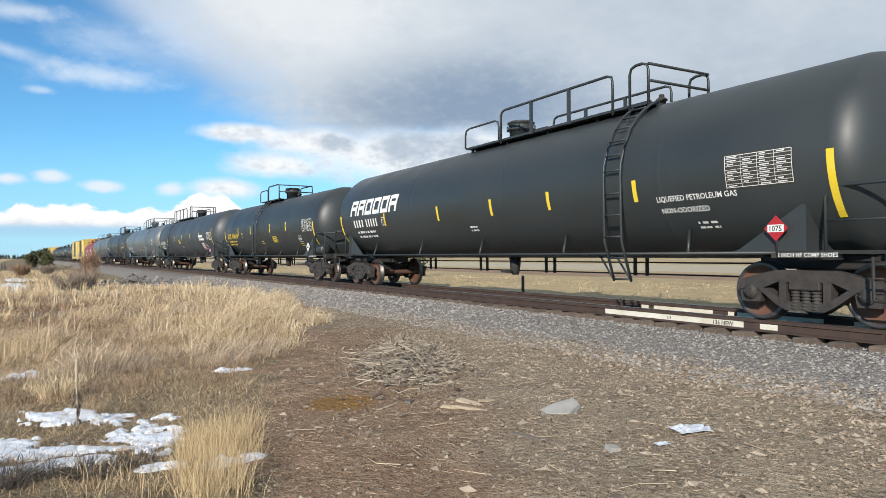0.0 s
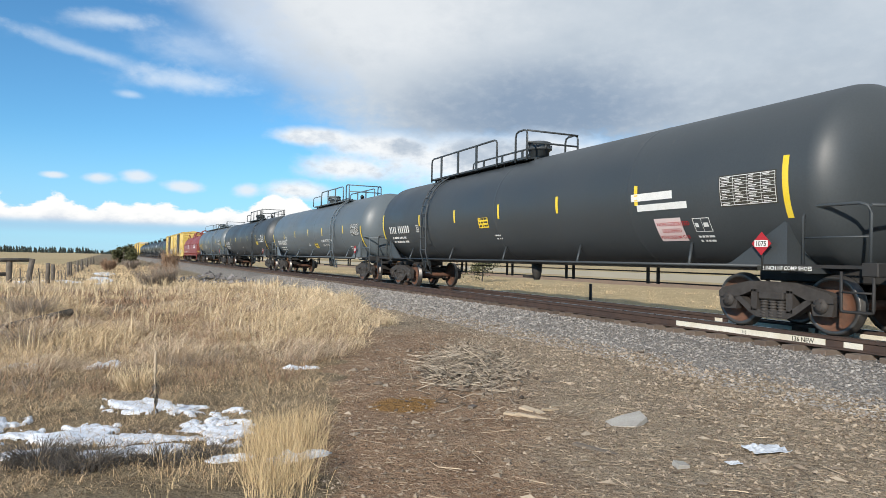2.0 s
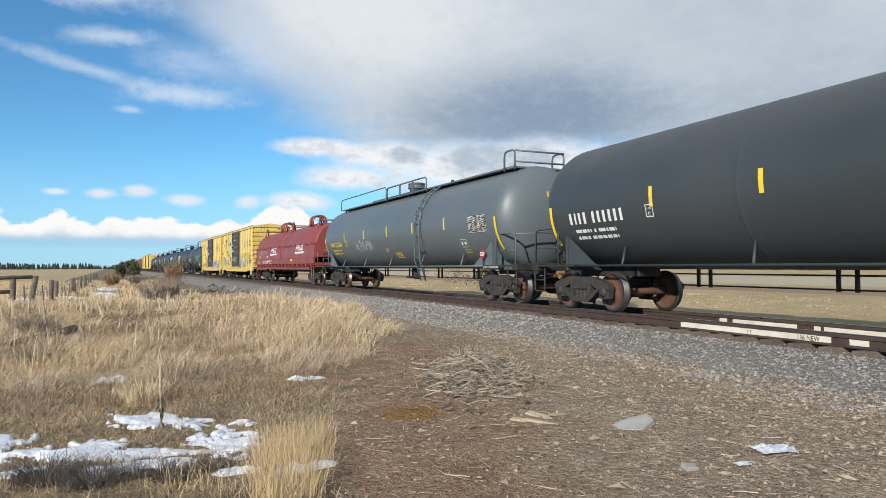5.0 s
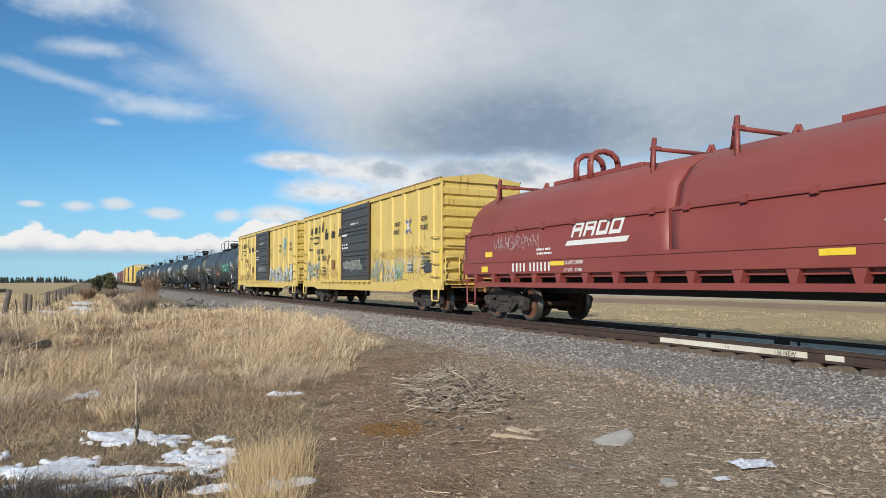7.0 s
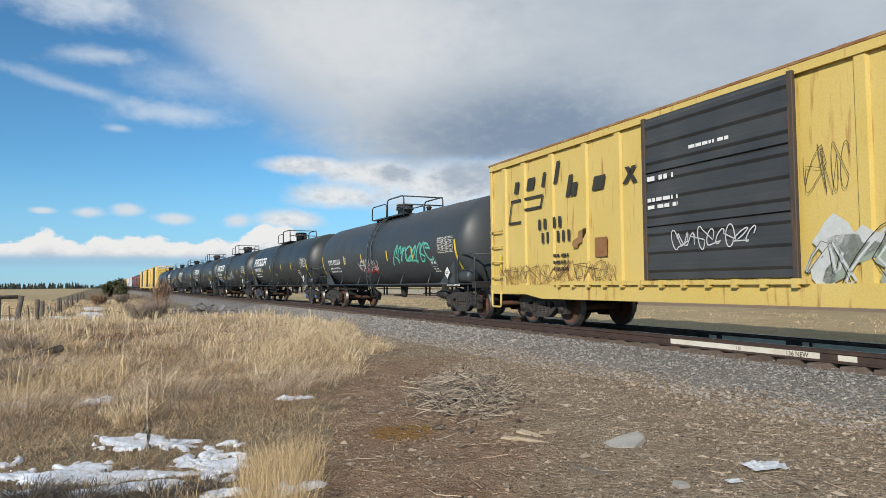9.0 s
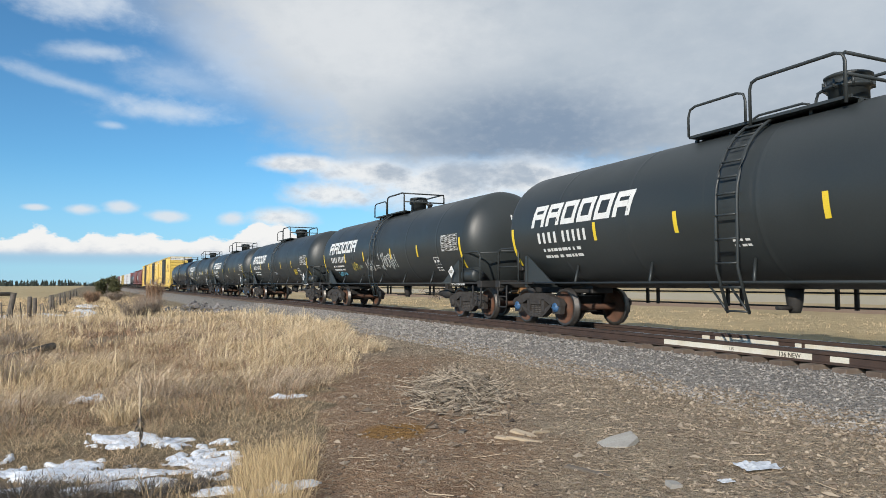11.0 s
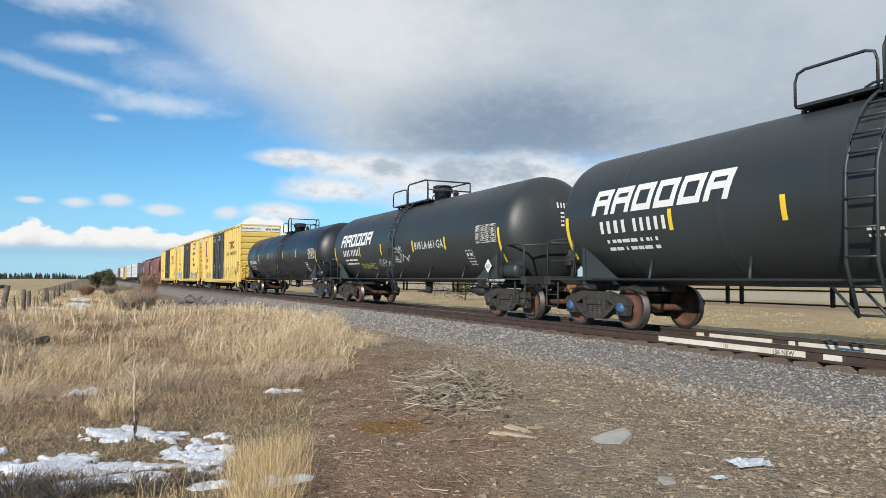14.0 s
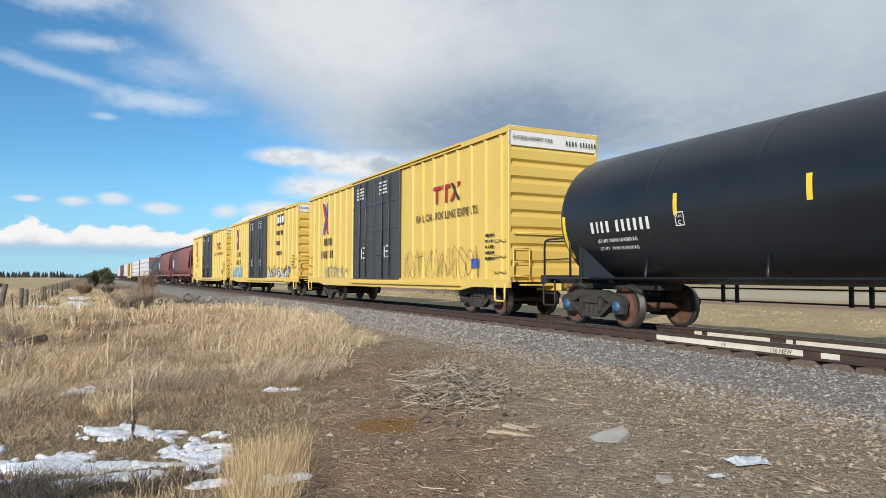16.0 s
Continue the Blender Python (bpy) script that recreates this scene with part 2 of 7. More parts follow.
M["wrap"] = surface("white_lumber_wrap", (0.78, 0.78, 0.78), (0.62, 0.62, 0.63), 0.5, 0, 0.8, 30, 0.1, 0.01)
M["railside"] = surface("rusty_rail_side", (0.075, 0.045, 0.032), (0.05, 0.032, 0.026), 0.8, 0, 3, 50, 0.2, 0.004)
M["railtop"] = surface("polished_rail_head", (0.30, 0.29, 0.28), (0.24, 0.23, 0.22), 0.3, 0.9, 3, 50, 0.02, 0.002)
M["tie"] = surface("creosoted_tie_wood", (0.14, 0.10, 0.075), (0.21, 0.17, 0.135), 0.9, 0, 5, 70, 0.4, 0.006, per_object=0.6)
M["railwhite"] = surface("chalky_white_rail_paint", (0.75, 0.72, 0.62), (0.62, 0.56, 0.44), 0.7, 0, 3, 50, 0.1, 0.004, (0.30, 0.20, 0.12), 0.70)
M["snow"] = surface("old_snow", (0.84, 0.87, 0.92), (0.70, 0.75, 0.83), 0.6, 0, 5, 40, 0.6, 0.02, (0.45, 0.40, 0.33), 0.72, stain_scale=6)
M["wood"] = surface("weathered_grey_wood", (0.19, 0.16, 0.13), (0.10, 0.085, 0.07), 0.9, 0, 4, 60, 0.4, 0.005)
M["slab"] = surface("broken_pale_concrete", (0.42, 0.40, 0.36), (0.33, 0.31, 0.28), 0.85, 0, 6, 60, 0.4, 0.006)
M["paper"] = surface("crumpled_white_paper", (0.70, 0.72, 0.74), (0.50, 0.54, 0.60), 0.6, 0, 9, 50, 0.2, 0.005)
M["chip"] = surface("split_pale_wood", (0.52, 0.42, 0.30), (0.42, 0.33, 0.23), 0.8, 0, 7, 60, 0.3, 0.004)
M["wire"] = surface("galvanised_fence_wire", (0.16, 0.15, 0.14), (0.1, 0.09, 0.08), 0.5, 0.6, 5, 50, 0)
# the ridge's blue is distance haze put into its base colour
M["hill"] = surface("haze_blue_far_hill", (0.06, 0.11, 0.20), (0.05, 0.09, 0.17), 0.95, 0, 0.002, 0.05, 0)
M["stones"] = stuff_mat("ballast_stones", (0.41, 0.38, 0.342), (0.155, 0.142, 0.13))
M["pebbles"] = stuff_mat("brown_grey_pebbles", (0.43, 0.35, 0.26), (0.14, 0.105, 0.075))
M["twig"] = stuff_mat("bleached_twigs", (0.46, 0.385, 0.29), (0.10, 0.076, 0.056))
M["matted"] = stuff_mat("matted_brown_grass", (0.66, 0.49, 0.295), (0.18, 0.12, 0.072))
M["litter"] = stuff_mat("dark_bark_litter", (0.52, 0.41, 0.285), (0.11, 0.075, 0.05))
M["bark"] = stuff_mat("dark_bark_chips", (0.20, 0.145, 0.10), (0.05, 0.036, 0.026))
M["strawgold"] = stuff_mat("golden_tall_straw", (0.76, 0.585, 0.33), (0.36, 0.255, 0.145))
M["strawgrey"] = stuff_mat("bleached_grey_grass", (0.74, 0.59, 0.42), (0.34, 0.25, 0.172))
M["rubble"] = stuff_mat("grey_rubble_blocks", (0.27, 0.25, 0.24), (0.09, 0.083, 0.08))
M["straw"] = stuff_mat("dry_straw_blades", (0.81, 0.63, 0.385), (0.365, 0.258, 0.155))
M["strawpale"] = stuff_mat("pale_straw_blades", (0.82, 0.67, 0.44), (0.47, 0.35, 0.215))
M["sage"] = stuff_mat("grey_sage_twigs", (0.42, 0.34, 0.265), (0.17, 0.13, 0.10))
M["darktwig"] = stuff_mat("dark_dead_twigs", (0.13, 0.11, 0.09), (0.045, 0.038, 0.032))
M["russet"] = stuff_mat("russet_brush_twigs", (0.42, 0.27, 0.17), (0.18, 0.115, 0.075))
M["juniper"] = stuff_mat("dark_juniper_sprays", (0.12, 0.12, 0.05), (0.05, 0.055, 0.024))
M["pine"] = stuff_mat("far_pine_needles", (0.03, 0.042, 0.03), (0.015, 0.022, 0.018))
# brighter copy of the pine needles, with sunlight put into the green
M["pinelit"] = stuff_mat("sunlit_pine_needles", (0.15, 0.16, 0.05), (0.05, 0.065, 0.025))


def ground_mat():
    """Dirt, ballast fines, straw field and ploughed earth, laid out by place on the ground."""
    m = bpy.data.materials.new("dry_ground")
    m.use_nodes = True
    nt = m.node_tree
    N, K = nt.nodes.new, nt.links.new
    b = nt.nodes["Principled BSDF"]
    b.inputs["Roughness"].default_value = 0.95
    b.inputs["Specular IOR Level"].default_value = 0.15
    geo = N("ShaderNodeNewGeometry").outputs["Position"]

    def tex(scl, det=6.0):
        n = N("ShaderNodeTexNoise")
        K(geo, n.inputs["Vector"])
        n.inputs["Scale"].default_value, n.inputs["Detail"].default_value = scl, det
        return n.outputs[0]

    def ramp(v, lo, hi, a=0.0, z=1.0):
        n = N("ShaderNodeMapRange")
        K(v, n.inputs[0])
        for i, q in enumerate((lo, hi, a, z)):
            n.inputs[i + 1].default_value = q
        return n.outputs[0]

    def mixc(f, a, z):
        n = N("ShaderNodeMix")
        n.data_type = "RGBA"
        K(f, n.inputs[0])
        for i, v in ((6, a), (7, z)):
            if hasattr(v, "links"):
                K(v, n.inputs[i])
            else:
                n.inputs[i].default_value = (*v, 1)
        return n.outputs[2]

    def attr(name):
        n = N("ShaderNodeAttribute")
        n.attribute_name = name
        return n.outputs["Fac"]

    big, mid, fine, grit = tex(0.35), tex(2.2, 8.0), tex(16.0, 8.0), tex(60.0, 5.0)
    dirt = mixc(ramp(mid, 0.35, 0.65), (0.37, 0.295, 0.205), (0.255, 0.195, 0.135))
    dirt = mixc(ramp(fine, 0.42, 0.68), dirt, (0.41, 0.34, 0.25))
    dirt = mixc(ramp(grit, 0.52, 0.70, 0, 0.85), dirt, (0.075, 0.053, 0.037))
    gravel = mixc(ramp(grit, 0.35, 0.65), (0.175, 0.16, 0.143), (0.38, 0.35, 0.312))
    gravel = mixc(ramp(fine, 0.5, 0.75, 0, 0.5), gravel, (0.17, 0.13, 0.10))
    # straw ground, its colour kept dark to paint shade between the grass clumps
    straw = mixc(ramp(mid, 0.35, 0.65), (0.30, 0.245, 0.16), (0.18, 0.14, 0.09))
    straw = mixc(ramp(grit, 0.48, 0.68, 0, 0.8), straw, (0.10, 0.07, 0.042))
    field = mixc(ramp(tex(0.06), 0.35, 0.65), (0.52, 0.405, 0.235), (0.43, 0.335, 0.19))
    field = mixc(ramp(mid, 0.4, 0.7, 0, 0.5), field, (0.33, 0.25, 0.13))
    plough = mixc(ramp(mid, 0.35, 0.65), (0.30, 0.20, 0.135), (0.36, 0.25, 0.165))
    rough_edge = N("ShaderNodeMath")
    rough_edge.operation = "MULTIPLY_ADD"
    K(mid, rough_edge.inputs[0])
    rough_edge.inputs[1].default_value, rough_edge.inputs[2].default_value = 0.5, -0.25

    def place(name):
        n = N("ShaderNodeMath")
        n.operation = "ADD"
        K(attr(name), n.inputs[0])
        K(rough_edge.outputs[0], n.inputs[1])
        return ramp(n.outputs[0], 0.40, 0.60)

    damp = mixc(ramp(mid, 0.35, 0.65), (0.34, 0.212, 0.13), (0.235, 0.14, 0.084))
    damp = mixc(ramp(fine, 0.48, 0.70, 0, 0.7), damp, (0.41, 0.31, 0.21))
    damp = mixc(ramp(grit, 0.52, 0.72, 0, 0.8), damp, (0.06, 0.04, 0.027))
    dirt = mixc(ramp(attr("damp"), 0.0, 1.0, 0.0, 0.85), dirt, damp)
    col = mixc(place("straw"), dirt, straw)
    col = mixc(place("field"), col, field)
    col = mixc(place("plough"), col, plough)
    col = mixc(place("pale"), col, (0.50, 0.43, 0.31))
    col = mixc(place("wet"), col, (0.27, 0.15, 0.055))
    col = mixc(place("gravel"), col, gravel)
    K(col, b.inputs["Base Color"])
    bp = N("ShaderNodeBump")
    bp.inputs["Strength"].default_value, bp.inputs["Distance"].default_value = 1.0, 0.07
    add = N("ShaderNodeMath")
    add.operation = "MULTIPLY_ADD"
    K(grit, add.inputs[0])
    add.inputs[1].default_value = 0.45
    K(fine, add.inputs[2])
    K(add.outputs[0], bp.inputs["Height"])
    K(bp.outputs[0], b.inputs["Normal"])
    return m


M["ground"] = ground_mat()


# ---------------------------------------------------------------- mesh helpers
def link(name, bm, material, parent=None, label="", smooth=False):
    me = bpy.data.meshes.new(name)
    if smooth:
        for fc in bm.faces:
            fc.smooth = True
    bm.to_mesh(me)
    bm.free()
    for mt in (material if isinstance(material, (list, tuple)) else [material]):
        me.materials.append(mt)
    ob = new(name, me)
    if parent is not None:
        ob.parent = parent
    if label:
        ob["label"] = label
    return ob


def part(name, bm, material, parent, label="", smooth=False):
    return link(name, bm, material, parent, label, smooth)


def share(name, me, parent, loc=(0, 0, 0), rz=0.0, label=""):
    ob = new(name, me)
    ob.parent = parent
    ob.location = loc
    if rz:
        ob.rotation_euler = (0, 0, rz)
    if label:
        ob["label"] = label
    return ob


def box(bm, x0, x1, y0, y1, z0, z1, bevel=0.0, mi=0):
    vs = [bm.verts.new((x, y, z)) for x in (x0, x1) for y in (y0, y1) for z in (z0, z1)]
    fs = [bm.faces.new([vs[i] for i in q]) for q in ((0, 1, 3, 2), (4, 6, 7, 5), (0, 4, 5, 1), (2, 3, 7, 6), (0, 2, 6, 4), (1, 5, 7, 3))]
    for fc in fs:
        fc.material_index = mi
    if bevel:
        es = list({e for fc in fs for e in fc.edges})
        bmesh.ops.bevel(bm, geom=es, offset=bevel, segments=1, affect="EDGES")
    return fs


def tube(bm, pts, r=0.02, sides=6, mi=0):
    """A round bar along a row of points."""
    pts = [Vector(p) for p in pts]
    rings = []
    for i, p in enumerate(pts):
        d = (pts[min(i + 1, len(pts) - 1)] - pts[max(i - 1, 0)]).normalized()
        a = d.cross(Vector((0, 0, 1)) if abs(d.z) < 0.95 else Vector((1, 0, 0))).normalized()
        c = d.cross(a)
        rings.append([bm.verts.new(p + (a * math.cos(k * math.tau / sides) + c * math.sin(k * math.tau / sides)) * r) for k in range(sides)])
    for q, w in zip(rings, rings[1:]):
        for k in range(sides):
            fc = bm.faces.new((q[k], q[(k + 1) % sides], w[(k + 1) % sides], w[k]))
            fc.material_index, fc.smooth = mi, True
    for ring in (rings[0][::-1], rings[-1]):
        bm.faces.new(ring).material_index = mi


def lathe(bm, prof, axis, origin=(0, 0, 0), sides=24, mi=None, smooth=True):
    """Turn a row of (along, radius) about the axis 'x', 'y' or 'z'."""
    o = Vector(origin)
    rings = []
    for a, r in prof:
        ring = []
        for k in range(sides):
            c, s = math.cos(k * math.tau / sides) * r, math.sin(k * math.tau / sides) * r
            v = {"x": (a, c, s), "y": (c, a, s), "z": (c, s, a)}[axis]
            ring.append(bm.verts.new(o + Vector(v)))
        rings.append(ring)
    for i, (q, w) in enumerate(zip(rings, rings[1:])):
        for k in range(sides):
            fc = bm.faces.new((q[k], q[(k + 1) % sides], w[(k + 1) % sides], w[k]))
            fc.smooth = smooth
            if mi:
                fc.material_index = mi[i]
    for ring in (rings[0], rings[-1]):
        if (ring[0].co - ring[1].co).length > 1e-6:
            bm.faces.new(ring)
    bmesh.ops.recalc_face_normals(bm, faces=bm.faces[:])


def prism(bm, outline, x0, x1, mi=0):
    """An outline in (y, z) pushed from x0 to x1."""
    a = [bm.verts.new((x0, y, z)) for y, z in outline]
    b = [bm.verts.new((x1, y, z)) for y, z in outline]
    fs = [bm.faces.new(a), bm.faces.new(b[::-1])]
    n = len(a)
    for i in range(n):
        fs.append(bm.faces.new((a[i], b[i], b[(i + 1) % n], a[(i + 1) % n])))
    for fc in fs:
        fc.material_index = mi
    bmesh.ops.recalc_face_normals(bm, faces=fs)


def bent(pts, r=0.12):
    """Round the corners of a row of points."""
    pts = [Vector(p) for p in pts]
    out = [pts[0]]
    for a, b, c in zip(pts, pts[1:], pts[2:]):
        u, w = (a - b), (c - b)
        k = min(r, u.length / 2, w.length / 2)
        p, q = b + u.normalized() * k, b + w.normalized() * k
        out += [p, (p + q) / 4 + b / 2, q]
    return out + [pts[-1]]


def empty(name, label, category, group="", kind=""):
    return tagged(new(name), label, category, group, kind)


# ---------------------------------------------------------------- the line of the track
D, CURVE, BEND_END = 10.54, 0.000883, 34.25
RADIUS = 1 / (2 * CURVE)


def track(s, off=0.0):
    """Place and heading on the track, s metres along it; off: to the far side."""
    sc = min(s, BEND_END)
    th, ex = sc / RADIUS, s - sc
    return (D - RADIUS * (1 - math.cos(th)) + off * math.cos(th) - ex * math.sin(th), RADIUS * math.sin(th) + off * math.sin(th) + ex * math.cos(th), th)


def lateral(x, y):
    """Distance across and along the track of a place, as arrays."""
    x, y = np.asarray(x, float), np.asarray(y, float)
    cx = D - RADIUS
    r = np.hypot(x - cx, y)
    ang = np.arctan2(y, x - cx)
    th = BEND_END / RADIUS
    off1, s1 = r - RADIUS, ang * RADIUS
    px, py, _ = track(BEND_END)
    dx, dy = x - px, y - py
    along, off2 = -dx * math.sin(th) + dy * math.cos(th), dx * math.cos(th) + dy * math.sin(th)
    far = along > 0
    return np.where(far, off2, off1), np.where(far, BEND_END + along, s1)


def travel(t):
    """How far the train has gone at t seconds, counted from 8 s."""
    u = t - 8
    return 18.1326 * u + 0.00318 * u * u + 0.001207 * u ** 3


# ---------------------------------------------------------------- ground
def hash_noise(x, y, sc, seed=0.0):
    """Smooth value noise on arrays, -1 to 1."""
    x, y = np.asarray(x) * sc + seed * 17.3, np.asarray(y) * sc + seed * 9.1
    xi, yi = np.floor(x), np.floor(y)
    fx, fy = x - xi, y - yi
    fx, fy = fx * fx * (3 - 2 * fx), fy * fy * (3 - 2 * fy)

    def h(a, b):
        v = np.sin(a * 127.1 + b * 311.7 + seed * 74.7) * 43758.5453
        return (v - np.floor(v)) * 2 - 1
    return (h(xi, yi) * (1 - fx) + h(xi + 1, yi) * fx) * (1 - fy) + (h(xi, yi + 1) * (1 - fx) + h(xi + 1, yi + 1) * fx) * fy


def step(v, a, b):
    u = np.clip((np.asarray(v, float) - a) / (b - a), 0, 1)
    return u * u * (3 - 2 * u)


def dirt_edge(y):
    """Where the straw gives way to bare dirt, as x for each y."""
    return np.interp(y, [-40, 0, 4.0, 5.5, 7.0, 9.0, 10.5, 12.5, 15, 18, 24, 34, 60], [0.2, 0.4, 0.75, 1.25, 1.55, 2.2, 2.9, 3.75, 4.9, 5.8, 6.5, 6.6, 4.4])


def ground_z(x, y):
    x, y = np.asarray(x, float), np.asarray(y, float)
    off, s = lateral(x, y)
    near = -0.5 - 0.6 * step(s, 24, 55) - 0.10 * np.exp(-((x - 0.0) ** 2 + (y - 7.0) ** 2) / 3.0)
    near = near + 0.10 * np.exp(-((x - 1.5) ** 2 / 10 + (y - 14) ** 2 / 60))
    base = np.where(off < 0, near, -0.6)
    toe = np.where(off < 0, 3.7 + 1.6 * step(s, 24, 55), 4.0)
    z = -0.26 + (base + 0.26) * step(np.abs(off), 1.55, toe)
    rough = 0.035 * hash_noise(x, y, 0.9, 1) + 0.018 * hash_noise(x, y, 2.6, 2) + 0.008 * hash_noise(x, y, 8, 3)
    return z + rough * step(np.abs(off), 1.6, 3.2) * np.where(np.hypot(x, y) < 120, 1, 0)


def spread(lo, hi, d0, dense_lo, dense_hi, grow=1.12):
    """Grid lines: even between dense_lo and dense_hi, ever wider beyond."""
    mid = list(np.arange(dense_lo, dense_hi, d0))
    a, st = dense_lo, d0
    low = []
    while a > lo:
        st *= grow
        a -= st
        low.append(a)
    b, st = mid[-1], d0
    high = []
    while b < hi:
        st *= grow
        b += st
        high.append(b)
    return np.array(low[::-1] + mid + high)


def build_ground():
    xs, ys = spread(-4500, 4500, 0.14, -6, 15), spread(-4500, 4500, 0.16, 2, 34)
    X, Y = np.meshgrid(xs, ys)
    Z = ground_z(X, Y)
    nx, ny = len(xs), len(ys)
    v = np.stack([X.ravel(), Y.ravel(), Z.ravel()], 1)
    i = (np.arange(ny - 1)[:, None] * nx + np.arange(nx - 1)[None]).ravel()
    me = bpy.data.meshes.new("ground")
    me.from_pydata(v.tolist(), [], np.stack([i, i + 1, i + nx + 1, i + nx], 1).tolist())
    off, s = lateral(X, Y)
    x, y = X.ravel(), Y.ravel()
    off, s = off.ravel(), s.ravel()
    wob = 0.35 * hash_noise(x, y, 0.8, 5) + 0.2 * hash_noise(x, y, 2.4, 6)
    straw = step(dirt_edge(y) + wob - x, -0.25, 0.35) * (off < -2.5)
    straw = np.maximum(straw, step(off, 4.0, 5.2))
    gravel = step(off, -3.6 - 1.2 * step(s, 30, 60), -2.7) * step(-off, -4.2, -3.2)
    field = np.maximum(step(-7.5 - x - 0.063 * (y - 36), 0, 3) * (y > -5), step(off, 4.6, 6.5))
    plough = step(off, 23, 25) * step(-off, -34, -32)
    damp = step(3.1 + 1.8 * wob - (x - dirt_edge(y)), 0, 2.2) * (off < -4.2) * step(y, 2, 4) * step(-y, -14.5, -12)
    pale = step(off, 37, 40) * step(-off, -75, -65) * 0.8
    wet = np.exp(-(((x - 2.45) / 0.46) ** 2 + ((y - 6.8) / 0.40) ** 2) * 1.2)
    for name, val in (("straw", straw), ("gravel", gravel), ("field", field), ("plough", plough), ("wet", wet), ("damp", damp), ("pale", pale)):
        me.attributes.new(name, "FLOAT", "POINT").data.foreach_set("value", val.astype(np.float32))
    me.materials.append(M["ground"])
    for p in me.polygons:
        p.use_smooth = True
    tagged(new("ground", me), "dry winter ground of brown dirt, gravel and straw-coloured grass", "ground", kind="structure")


build_ground()


# ---------------------------------------------------------------- track
def sweep(name, prof, off, s0, s1, material, parent, label="", ds=1.0, head=None, z=0.0):
    """Push a rail's outline (across, up) along the track."""
    me = bpy.data.meshes.new(name)
    ss = np.linspace(s0, s1, max(2, int((s1 - s0) / ds) + 1))
    V, Fc, Mi = [], [], []
    n = len(prof)
    for sv in ss:
        for dx, dz in prof:
            x, y, _ = track(sv, off + dx)
            V.append((x, y, dz + z))
    for i in range(len(ss) - 1):
        for k in range(n):
            Fc.append((i * n + k, i * n + (k + 1) % n, (i + 1) * n + (k + 1) % n, (i + 1) * n + k))
            Mi.append(1 if head and k in head else 0)
    Fc += [tuple(range(n - 1, -1, -1)), tuple(range((len(ss) - 1) * n, len(ss) * n))]
    Mi += [0, 0]
    me.from_pydata(V, [], Fc)
    for mt in material:
        me.materials.append(mt)
    me.polygons.foreach_set("material_index", Mi)
    ob = new(name, me)
    ob.parent = parent
    if label:
        ob["label"] = label
    return ob


RAIL = [(-0.07, -0.175), (0.07, -0.175), (0.07, -0.16), (0.012, -0.14), (0.012, -0.05), (0.036, -0.04), (0.036, -0.008), (0.028, 0), (-0.028, 0), (-0.036, -0.008), (-0.036, -0.04), (-0.012, -0.05), (-0.012, -0.14), (-0.07, -0.16)]
HEAD = {6, 7, 8}


